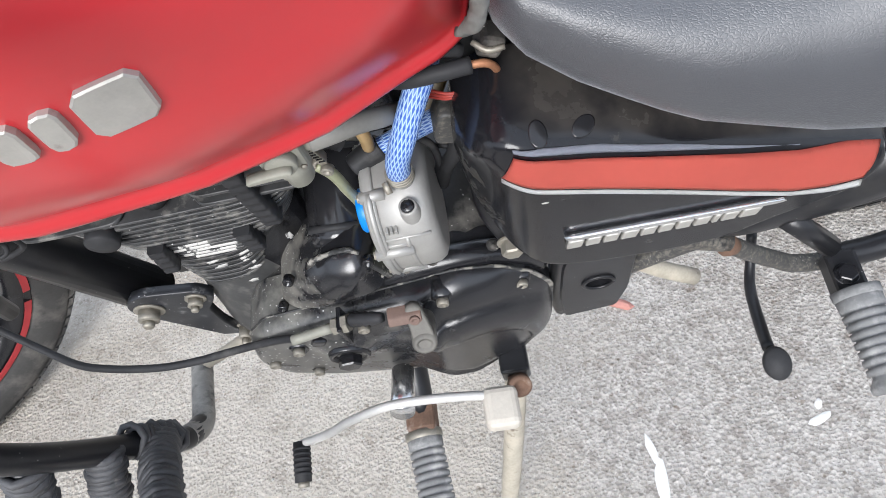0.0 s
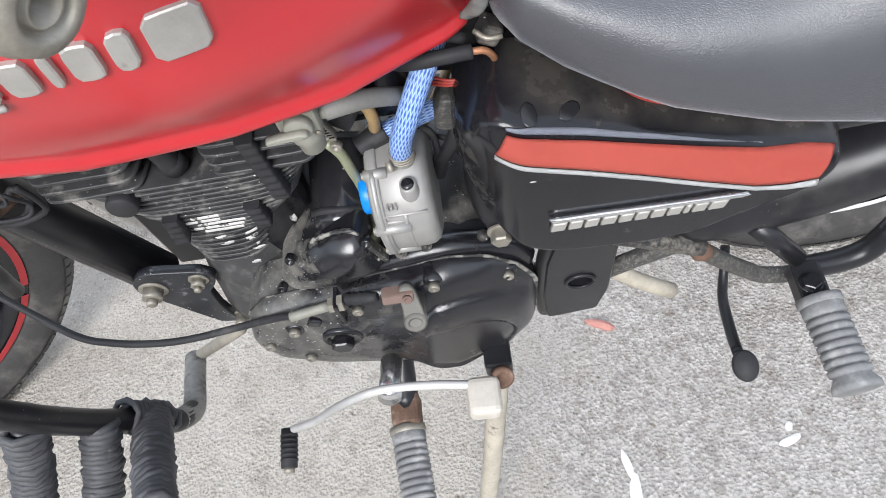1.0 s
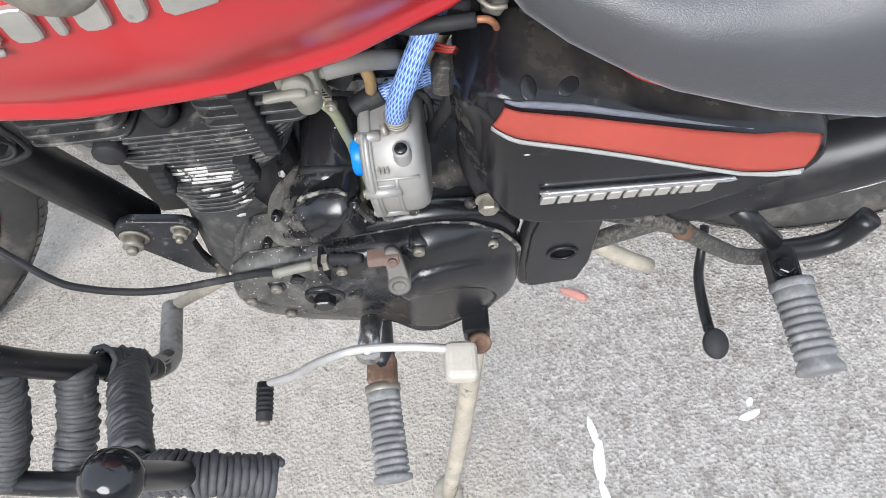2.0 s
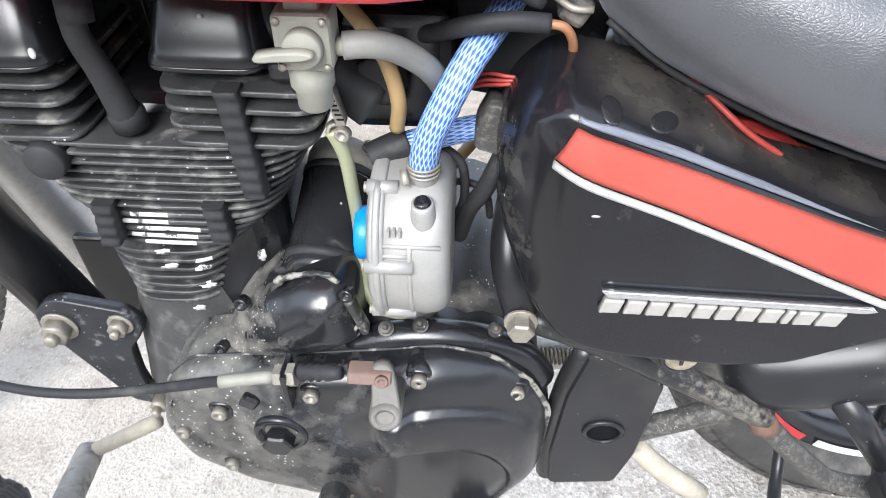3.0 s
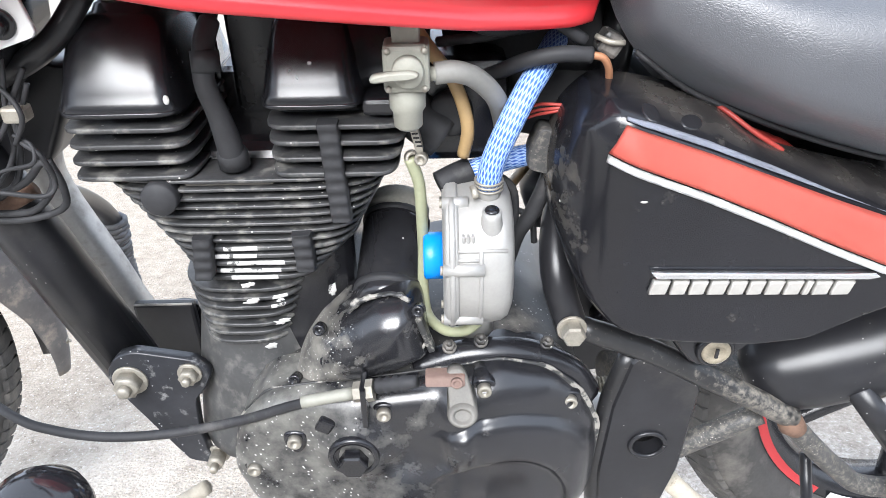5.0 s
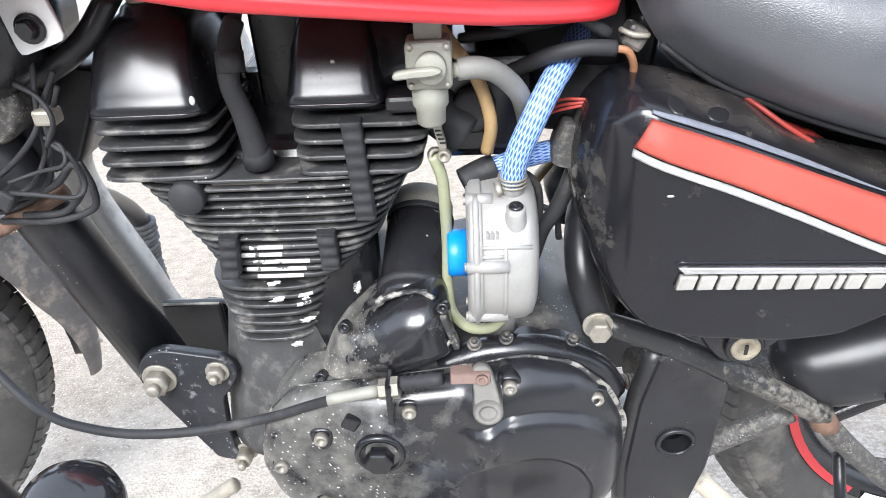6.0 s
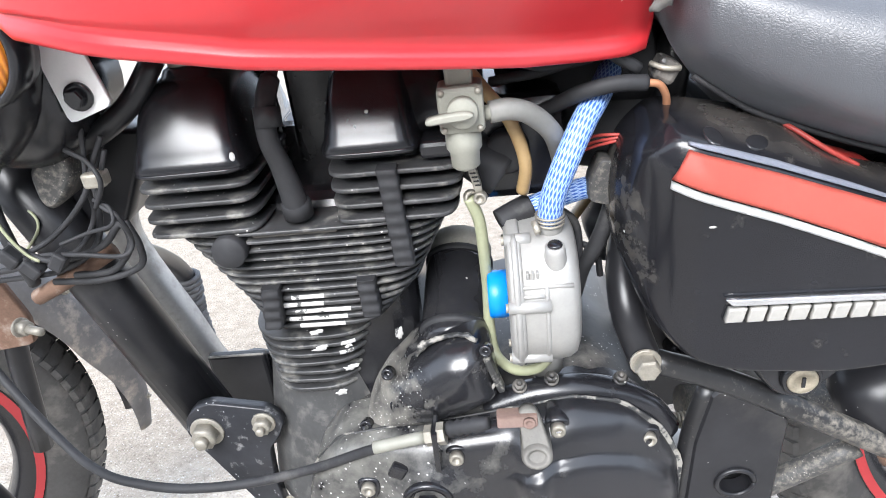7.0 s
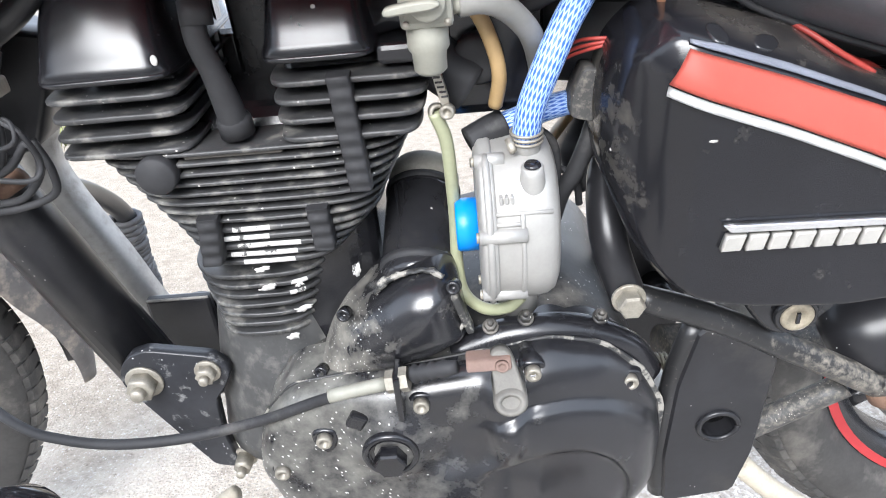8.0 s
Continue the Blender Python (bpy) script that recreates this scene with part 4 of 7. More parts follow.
    # rubber dampers clamped over the fins
    for (ua, wa), (ub, wb), wd in (((-0.187, 0.728), (-0.184, 0.660), 0.0125), ((-0.2785, 0.648), (-0.2825, 0.616), 0.0125), ((-0.2125, 0.650), (-0.2125, 0.621), 0.0125)):
        n = 60
        b = bmesh.new()
        rings = []
        for i in range(n + 1):
            t = i / n
            u, w = ua + (ub - ua) * t, wa + (wb - wa) * t
            j = noise.noise(Vector((u * 90, 3.0, w * 130))) * 0.0006
            v = -0.0862 - 0.0006 * math.cos(2 * math.pi * (w - 0.6925) / 0.0083) + (0.0 if w > 0.66 else 0.004) + j
            rings.append([Vector((u + c * wd / 2 + j, v + d, w)) for c, d in ((-1, 0.0015), (-0.8, 0.0), (0.8, 0.0), (1, 0.0015), (1, 0.011), (-1, 0.011))])
        ring_skin(b, rings)
        smooth(b)
        for f in b.faces:
            if abs(f.normal.x) > 0.9 or len(f.verts) > 4:
                f.smooth = False
        bmesh.ops.recalc_face_normals(b, faces=b.faces)
        part("fin_damper", b, RUBBER, e, "black rubber damper wedged over the fins")
    part("fin_boss", lathe_bm([(0.0115, 0), (0.0115, 0.011), (0.0105, 0.0125), (0, 0.013)], (-0.2975, -0.0735, 0.6795), (0, -1, 0), 22), RUBBER, e, "round black plug between the fins")

    # crankcase
    out = [Vector(p) for p in ((-0.262, 0.52), (-0.272, 0.47), (-0.255, 0.435), (-0.21, 0.415), (-0.15, 0.395), (-0.08, 0.383), (-0.03, 0.41), (-0.012, 0.46), (-0.012, 0.505), (-0.03, 0.535),
                               (-0.06, 0.552), (-0.1, 0.556), (-0.15, 0.545), (-0.21, 0.532), (-0.245, 0.527))]
    case = part("crankcase", plate_bm(out, [(0.01, 0.12), (0.0, 0.11), (0.0, -0.06), (0.006, -0.085)], n=64, times=1), BLACK_DUSTY, e, "dusty black crankcase")
    part("crankcase_neck", tube_bm([(-0.262, -0.0, 0.43), (-0.264, -0.0, 0.48), (-0.262, 0.0, 0.56)], 0.06, 26, 5, radii=[0.078, 0.068, 0.054]), NECK, e, "dusty neck below the barrel")
    # primary cover
    out = [Vector(p) for p in ((-0.249, 0.530), (-0.272, 0.505), (-0.283, 0.465), (-0.272, 0.425), (-0.228, 0.393), (-0.155, 0.374), (-0.085, 0.366), (-0.033, 0.385), (-0.006, 0.430), (-0.003, 0.490), (-0.018, 0.522),
                               (-0.045, 0.547), (-0.08, 0.5545), (-0.12, 0.547), (-0.16, 0.541), (-0.20, 0.537))]

    base = [Vector((p.x, p.y)) for p in evenly(rounded(out, 2), 128)]
    mid = Vector((-0.125, 0.465))

    def swell(p):
        d = gap_to(base, p)
        f = max(0.0, min(1.0, (p.x + 0.150) / 0.045))
        f = f * f * (3 - 2 * f)
        t = min(1.0, d / 0.016)
        left = -0.1 - 0.017 * math.sqrt(max(0.0, 1 - (1 - t) ** 2)) - 0.006 * max(0.0, min(1.0, (p.x + 0.24) / 0.08)) * min(1.0, d / 0.03)
        # two rolled bands and a sunk disc on the clutch side
        c = (p - Vector((-0.083, 0.436))).length
        t1 = min(1.0, d / 0.034)
        right = -0.1 - 0.026 * math.sqrt(max(0.0, 1 - (1 - t1) ** 2))
        b2 = max(0.0, min(1.0, (0.088 - c) / 0.030))
        right -= 0.012 * math.sqrt(max(0.0, 1 - (1 - b2) ** 2)) if c < 0.088 else 0.0
        right += 0.0045 * max(0.0, min(1.0, (0.0555 - c) / 0.004)) + 0.012 * max(0.0, min(1.0, (p.x + 0.09) / 0.06))
        v = left * (1 - f) + right * f
        v -= 0.010 * math.exp(-(((p.x + 0.1855) / 0.026) ** 2 + ((p.y - 0.4945) / 0.026) ** 2) ** 2)
        # boss that carries the release lever
        v -= 0.008 * math.exp(-(((p.x + 0.1105) / 0.011) ** 2 + ((p.y - 0.518) / 0.028) ** 2) ** 2)
        return v
    bb = shell_bm(base, mid, -0.06, swell, 44)
    cover = part("primary_cover", bb, SPLASHED, e, "paint-splashed dusty black primary cover")
    part("cover_joint", plate_bm(out, [(-0.0002, -0.0955), (-0.0009, -0.0958), (-0.0009, -0.0972), (-0.0002, -0.0976)], n=96, times=1), FLAKED, cover, "flaked bare alloy edge of the cover joint")
    # oil filler plug: collar and hexagon
    plug = part("filler_plug", lathe_bm([(0.0185, -0.012), (0.0185, 0.002), (0.017, 0.004), (0.0145, 0.004), (0.0145, 0.001), (0.0135, 0.001)], (-0.1855, -0.129, 0.4945), (0, -1, 0), 30), BLACK_SATIN, cover, "black hexagonal filler plug")
    part("plug_hexagon", lathe_bm([(0.0105, 0), (0.0105, 0.008), (0.0095, 0.0095), (0, 0.0095)], (-0.1855, -0.132, 0.4945), (0, -1, 0), 6, flat=True), BLACK_SATIN, plug)
    # screws round the cover, each in a small pillar
    for u, w, v in ((-0.0926, 0.5440, -0.1145), (-0.029, 0.5190, -0.1015), (-0.163, 0.526, -0.1175), (-0.2285, 0.5015, -0.1185), (-0.263, 0.470, -0.115), (-0.016, 0.437, -0.102), (-0.235, 0.43, -0.116), (-0.15, 0.4, -0.116)):
        post = part("screw_pillar", plate_bm([Vector(p) for p in ((u - 0.0085, w + 0.007), (u + 0.0085, w + 0.007), (u + 0.0085, w - 0.006), (u, w - 0.017), (u - 0.0085, w - 0.006))], [(-0.002, v + 0.02), (0, v), (0.0015, v - 0.0012)], n=24, times=2), BLACK_SATIN, cover)
        part("screw", allen_bm((u, v - 0.001, w), 0.0052, 0.0055), STEEL, post, "dull steel socket screw")
    part("cast_mark", box_bm((-0.211, -0.1245, 0.511), (-0.199, -0.118, 0.523), 0.002, turn=Matrix.Rotation(0.5, 3, "Y")), BLACK_SATIN, cover)

    # clutch release lever, bracket and cable end
    lever = part("clutch_lever", plate_bm([Vector(p) for p in ((-0.1215, 0.576), (-0.109, 0.578), (-0.1030, 0.550), (-0.1015, 0.538), (-0.105, 0.529), (-0.113, 0.527), (-0.1195, 0.535), (-0.1195, 0.553))], [(0, -0.1395), (0, -0.1435), (0.001, -0.1445)], n=40, times=2), WORN_GREY, e, "worn grey clutch release lever")
    part("lever_boss", lathe_bm([(0.0098, -0.018), (0.0098, 0.003), (0.008, 0.0045), (0.0055, 0.0045), (0.005, 0.002), (0, 0.002)], (-0.1108, -0.142, 0.539), (0, -1, 0), 22), WORN_GREY, lever)
    part("lever_pad", plate_bm([Vector(p) for p in ((-0.117, 0.535), (-0.103, 0.535), (-0.101, 0.524), (-0.112, 0.519), (-0.119, 0.526))], [(0, -0.115), (0, -0.131), (0.002, -0.133)], n=24, times=1), WORN_GREY, lever)
    part("lever_fork", box_bm((-0.1345, -0.1475, 0.5635), (-0.1085, -0.1375, 0.5725), 0.0015), BRACKET, lever, "rust-stained cable fork")
    part("fork_pin", allen_bm((-0.114, -0.1475, 0.568), 0.004, 0.002), BRACKET, lever)
    for ob in (lever, *lever.children):  # it hangs outwards from the cable's fork
        for v in ob.data.vertices:
            v.co = Vector((v.co.x + 0.002, v.co.y + 0.010 - 0.62 * (0.568 - v.co.z), 0.570 + 0.5 * (v.co.z - 0.568)))
    # starter drive elbow on top of the case
    wing = [Vector(p) for p in ((-0.232, 0.527), (-0.222, 0.551), (-0.206, 0.575), (-0.184, 0.593), (-0.163, 0.607), (-0.143, 0.610), (-0.132, 0.602), (-0.129, 0.578), (-0.124, 0.561), (-0.146, 0.547), (-0.17, 0.540), (-0.190, 0.533), (-0.21, 0.527))]
    hbase = [Vector((q.x, q.y)) for q in evenly(rounded(wing, 1, 0.008), 96)]

    def domed(p):
        d = gap_to(hbase, p)
        t = min(1.0, d / 0.027)
        return -0.086 - 0.031 * math.sqrt(max(0.0, 1 - (1 - t) ** 2)) * (0.55 + 0.45 * max(0.0, min(1.0, (p.x + 0.225) / 0.05)))
    elbow = part("starter_housing", shell_bm(hbase, Vector((-0.160, 0.576)), -0.05, domed, 40, 1.0), ELBOW, e, "glossy black starter drive housing with a dusty tail")
    b = tube_bm([(-0.182, -0.096, 0.598), (-0.175, -0.096, 0.606), (-0.163, -0.094, 0.609), (-0.149, -0.094, 0.610), (-0.140, -0.096, 0.607)], 0.0021, 8, 12)
    for v in b.verts:
        v.co += Vector(noise.noise_vector(v.co * 180)) * 0.002
    part("housing_flange", b, FLAKED, elbow, "flaked alloy flange")
    for u, v, w in ((-0.203, -0.094, 0.583), (-0.200, -0.098, 0.558), (-0.225, -0.096, 0.539), (-0.133, -0.100, 0.602)):
        part("housing_screw", allen_bm((u, v, w), 0.0045, 0.007, (-0.2, -1, 0.3)), BLACK_SATIN, elbow)
    part("screw_boss", tube_bm([(-0.200, -0.099, 0.560), (-0.194, -0.097, 0.535)], 0.0068, 12, 1), BLACK_SATIN, elbow)
    part("alloy_tab", box_bm((-0.1325, -0.104, 0.565), (-0.1275, -0.094, 0.597), 0.0015, turn=Matrix.Rotation(-0.3, 3, "Y")), FLAKED, elbow, "flaked alloy lug")
    b = tube_bm([(-0.238, -0.099, 0.534), (-0.215, -0.101, 0.538), (-0.19, -0.103, 0.543), (-0.16, -0.105, 0.551), (-0.138, -0.105, 0.562), (-0.126, -0.100, 0.580)], 0.0015, 8, 12)
    for v in b.verts:
        v.co += Vector(noise.noise_vector(v.co * 160)) * 0.0022
    part("joint_edge", b, FLAKED, elbow, "flaked alloy joint edge")
    part("white_chip", lathe_bm([(0.0042, 0), (0.0038, 0.0008), (0, 0.001)], (-0.2493, -0.080, 0.5165), (-0.2, -1, 0.3), 8, squash=(0.8, 1.1)), WHITE_PAINT, elbow)
    elbow.location = (-0.003, 0.008, -0.006)
    motor = part("starter_motor", tube_bm([(-0.160, -0.066, 0.577), (-0.1575, -0.030, 0.596), (-0.155, 0.000, 0.612)], 0.0240, 30, 5, radii=[0.0255, 0.0255, 0.0255]), BLACK_GLOSS, e, "glossy black starter motor")
    part("motor_band", tube_bm([(-0.1552, -0.0025, 0.6107), (-0.1549, 0.0015, 0.6128)], 0.0263, 30, 1), RUBBER, motor)
    part("motor_cap", lathe_bm([(0.0250, 0), (0.0250, 0.012), (0.022, 0.020), (0.013, 0.025), (0, 0.025)], (-0.155, 0.001, 0.6125), (0.07, 0.87, 0.48), 28), GASKET, motor, "dull alloy end cap")
    part("motor_band", tube_bm([(-0.1594, -0.0570, 0.5818), (-0.1590, -0.0520, 0.5844)], 0.0268, 30, 1), RUBBER, motor)
    part("cap_screw", allen_bm((-0.137, 0.005, 0.632), 0.0035, 0.008, (0.3, -0.3, 1)), STEEL, motor)
    # ridge of the crankcase behind the cover and its screws
    part("case_rim", tube_bm([(-0.14, -0.085, 0.537), (-0.10, -0.085, 0.549), (-0.06, -0.083, 0.546), (-0.028, -0.08, 0.528), (-0.012, -0.078, 0.503)], 0.012, 12, 6), BLACK_SATIN, e, "black rim of the upper crankcase")
    for u, v, w in ((-0.0935, -0.088, 0.563), (-0.045, -0.082, 0.555), (-0.116, -0.088, 0.558)):
        part("case_screw", hexbolt_bm((u, v, w), 0.0042, 0.005, (0, -0.5, 0.8)), BLACK_DUSTY, e)
    part("gearbox_stub", tube_bm([(-0.02, -0.06, 0.43), (0.012, -0.07, 0.418), (0.02, -0.075, 0.416)], 0.012, 12, 4, radii=[0.018, 0.014, 0.011]), BLACK_DUSTY, e)


engine()


# ---- gas pressure regulator and hoses ----
def regulator():
    r = new("gas_regulator")
    r.parent = bike
    r["label"] = "new cast aluminium gas pressure regulator"
    cv, cw = -0.070, 0.6295

    def disc(u0, levels, n=56, power=2.25, rad=0.0495):
        rings = []
        for du, sh in levels:
            ring = []
            for k in range(n):
                a = 2 * math.pi * k / n
                c, s = math.cos(a), math.sin(a)
                q = rad - sh
                ring.append(Vector((u0 + du, cv + q * 0.92 * math.copysign(abs(c) ** (2 / power), c), cw + q * math.copysign(abs(s) ** (2 / power), s))))
            rings.append(ring)
        b = bmesh.new()
        ring_skin(b, rings)
        smooth(b)
        for f in b.faces:
            if len(f.verts) > 4:
                f.smooth = False
        bmesh.ops.recalc_face_normals(b, faces=b.faces)
        return b
    body = part("regulator_body", disc(-0.112, [(0, 0.002), (0.001, 0.0005), (0.025, 0.0), (0.031, 0.001), (0.0355, 0.004), (0.038, 0.010)]), CAST, r)
    part("cover_plate", disc(-0.1195, [(0, 0.007), (0.0015, 0.002), (0.003, 0.0), (0.0085, 0.0), (0.010, 0.0012)], rad=0.051), CAST, r, "cast cover plate")
    # screw lugs along the rim
    for a in (21, 78, 130, 182, 234, 286, 338):
        s, c = math.sin(radians(a)), math.cos(radians(a))
        pv, pw = cv - 0.0475 * 0.95 * math.copysign(abs(s) ** 0.89, s), cw + 0.0480 * math.copysign(abs(c) ** 0.89, c)
        lug = part("screw_lug", tube_bm([(-0.1195, pv, pw), (-0.0935 if a in (78, 130) else -0.103, pv, pw)], 0.0043, 14, 1), CAST, r)
        part("screw", tube_bm([(-0.1212, pv, pw), (-0.1195, pv, pw)], 0.0030, 10, 1), STEEL, lug)
    # raised casting edges on the near flank
    def rim_at(a, rad):
        s, c = math.sin(radians(a)), math.cos(radians(a))
        return cv - rad * 0.92 * math.copysign(abs(s) ** 0.89, s), cw + rad * math.copysign(abs(c) ** 0.89, c)
    part("casting_edge", tube_bm([(-0.0955,) + rim_at(a, 0.0490) for a in range(64, 141, 6)], 0.0016, 8, 1), CAST, body)
    part("casting_edge", tube_bm([(u,) + rim_at(64, 0.0488) for u in (-0.112, -0.0955, -0.079)], 0.0014, 8, 1), CAST, body)
    part("casting_edge", tube_bm([(u,) + rim_at(71, 0.0488) for u in (-0.112, -0.104, -0.0955)], 0.0014, 8, 1), CAST, body)
    part("cover_lip", tube_bm([(-0.1135,) + rim_at(a, 0.0508) for a in range(20, 161, 7)], 0.0022, 8, 1), CAST, r)
    # raised maker's mark that cannot be read
    for k in range(3):
        part("mark_bar", box_bm((-0.1075 + k * 0.0030, -0.1105, 0.6585), (-0.1058 + k * 0.0030, -0.1060, 0.6628), 0.0003), CAST, body)
    nip = part("inlet_nipple", lathe_bm([(0.0060, -0.005), (0.0085, 0.000), (0.0078, 0.008), (0.0064, 0.018), (0.0060, 0.0225), (0.0046, 0.0230), (0.0043, 0.020), (0, 0.020)], (-0.0888, -0.0985, 0.6535), (0, -0.13, 0.99), 24), CAST, r)
    part("slotted_screw", lathe_bm([(0.0046, 0), (0.0046, 0.003), (0.004, 0.004), (0, 0.004)], (-0.0888, -0.1013, 0.6738), (0, -0.13, 0.99), 16), BLACK_SATIN, nip)
    part("vent_plug", lathe_bm([(0.0165, 0), (0.0165, 0.0115), (0.015, 0.013), (0.012, 0.013), (0.011, 0.012), (0, 0.012)], (-0.1195, -0.067, 0.623), (-1, 0, 0), 28), BLUE_PLASTIC, r, "bright blue plastic plug")
    part("outlet_foot", tube_bm([(-0.098, -0.07, 0.585), (-0.096, -0.068, 0.560)], 0.013, 16, 1), CAST, r)
    part("top_port", lathe_bm([(0.008, 0), (0.008, 0.008), (0.0065, 0.01)], (-0.0898, -0.0805, 0.6745), (0, -0.1, 1), 18), CAST, r)


regulator()


def hose(name, pts, r, mat, label, seg=12, radii=None, uv=False, per=8):
    return part(name, tube_bm(pts, r, seg, per, radii=radii, uv=uv), mat, bike, label)


h = hose("gas_hose", [(-0.0898, -0.081, 0.680), (-0.0893, -0.0825, 0.690), (-0.0862, -0.085, 0.705), (-0.078, -0.0845, 0.725), (-0.067, -0.0745, 0.743), (-0.055, -0.056, 0.754), (-0.035, 0.0, 0.762)], 0.0078, BRAID, "blue braided gas hose", 18, uv=True)
for k in range(3):
    part("clamp_wire", tube_bm([Vector((-0.0896 + 0.0086 * math.cos(a), -0.0817 + 0.0086 * math.sin(a), 0.6825 + k * 0.0026 + 0.0004 * math.sin(a))) for a in np.linspace(0, 2 * math.pi, 21)], 0.0009, 6, 1), STEEL, h, "wire hose clamp")
part("clamp_screw", tube_bm([(-0.100, -0.087, 0.686), (-0.098, -0.093, 0.681)], 0.0022, 8, 1), STEEL, h)
h = hose("gas_hose", [(-0.108, -0.058, 0.680), (-0.090, -0.056, 0.685), (-0.070, -0.052, 0.689), (-0.045, -0.046, 0.691)], 0.0072, BRAID, "blue braided gas hose running behind", 16, uv=True)
hose("hose_elbow", [(-0.121, -0.064, 0.676), (-0.110, -0.060, 0.680), (-0.100, -0.057, 0.683)], 0.0088, RUBBER, "black rubber hose end", 16)
hose("fuel_hose", [(-0.122, -0.100, 0.762), (-0.110, -0.098, 0.762), (-0.098, -0.090, 0.755), (-0.086, -0.077, 0.739), (-0.080, -0.06, 0.718), (-0.078, -0.05, 0.70)], 0.0062, TUBE_GREY, "dusty grey fuel hose", 14)
hose("vent_hose", [(-0.138, -0.065, 0.785), (-0.124, -0.07, 0.766), (-0.112, -0.072, 0.750), (-0.105, -0.072, 0.732), (-0.1025, -0.072, 0.716), (-0.105, -0.066, 0.698)], 0.0042, TUBE_TAN, "aged tan vent hose")
hose("drain_hose", [(-0.139, -0.072, 0.699), (-0.134, -0.070, 0.681), (-0.133, -0.066, 0.654), (-0.133, -0.060, 0.625), (-0.134, -0.058, 0.590), (-0.131, -0.066, 0.571), (-0.119, -0.078, 0.566), (-0.104, -0.084, 0.570), (-0.095, -0.084, 0.578)], 0.0040, TUBE_GREEN, "greenish clear drain hose")
hose("battery_lead", [(-0.094, -0.042, 0.740), (-0.082, -0.060, 0.750), (-0.068, -0.073, 0.760), (-0.049, -0.077, 0.7645), (-0.031, -0.075, 0.763)], 0.0048, RUBBER, "black sleeved battery lead")
hose("copper_tail", [(-0.033, -0.075, 0.763), (-0.024, -0.074, 0.761), (-0.019, -0.071, 0.753), (-0.0175, -0.067, 0.743)], 0.0023, COPPER, "copper tail of the lead")
for dy in (-0.002, 0.0, 0.0025):
    hose("thin_wire", [(-0.072, -0.045, 0.712 + dy), (-0.06, -0.055, 0.722 + dy * 1.5), (-0.048, -0.064, 0.727 + dy), (-0.036, -0.062, 0.727)], 0.0011, WIRE_RED, "thin orange-red wire", 6)
hose("tan_wire", [(-0.092, -0.058, 0.651), (-0.0762, -0.030, 0.650), (-0.0506, 0.025, 0.649), (-0.03, 0.06, 0.652)], 0.0040, TUBE_TAN, "aged tan cable")


def petcock():
    p = new("fuel_tap")
    p.parent = bike
    p["label"] = "pale oxidised fuel tap under the tank"
    p.location = (0.004, -0.003, 0.009)
    part("tap_body", box_bm((-0.1535, -0.1085, 0.7455), (-0.1285, -0.088, 0.7715), 0.0025), PALE_METAL, p)
    part("tap_neck", box_bm((-0.1485, -0.103, 0.768), (-0.1335, -0.085, 0.795), 0.002), PALE_METAL, p)
    part("tap_bowl", lathe_bm([(0.0102, 0), (0.0102, -0.013), (0.0085, -0.0155), (0.0082, -0.024), (0.006, -0.026), (0, -0.026)], (-0.1415, -0.097, 0.7475), (0, 0, 1), 24), PALE_METAL, p)
    dial = part("tap_dial", lathe_bm([(0.0085, 0), (0.0085, 0.005), (0.0078, 0.006), (0, 0.006)], (-0.140, -0.1085, 0.7585), (0, -1, 0), 26), PALE_METAL, p)
    part("tap_handle", plate_bm([Vector(q) for q in ((-0.1600, 0.7585), (-0.150, 0.7600), (-0.138, 0.7608), (-0.1325, 0.7585), (-0.138, 0.7560), (-0.150, 0.7555), (-0.1600, 0.7545))], [(0, -0.1135), (0, -0.1185), (0.001, -0.1195)], n=36, times=1), PALE_METAL, dial)
    for u, w in ((-0.1508, 0.7688), (-0.1312, 0.7688), (-0.1508, 0.7482), (-0.1312, 0.7482)):
        part("rivet", lathe_bm([(0.002, 0), (0.0018, 0.001), (0, 0.0014)], (u, -0.1085, w), (0, -1, 0), 10), STEEL, p)
    part("outlet", tube_bm([(-0.1285, -0.098, 0.753), (-0.122, -0.098, 0.7535)], 0.0042, 12, 1), PALE_METAL, p)


petcock()

# carburettor and clutter behind the regulator
carb = part("carburettor", box_bm((-0.135, -0.05, 0.685), (-0.075, 0.045, 0.755), 0.008), BLACK_SATIN, bike, "dark carburettor under the tank")
part("carburettor_cap", lathe_bm([(0.014, 0), (0.014, 0.01), (0.012, 0.012), (0.008, 0.012), (0, 0.010)], (-0.112, -0.05, 0.722), (-0.15, -1, 0), 24), RUBBER, carb)
part("intake_rubber", tube_bm([(-0.075, 0.0, 0.72), (-0.045, 0.0, 0.715), (-0.02, 0.0, 0.712)], 0.03, 20, 4), RUBBER, carb)
part("bowl_screw", allen_bm((-0.138, -0.068, 0.698), 0.005, 0.006, (0.2, -1, 0.2)), STEEL, carb)
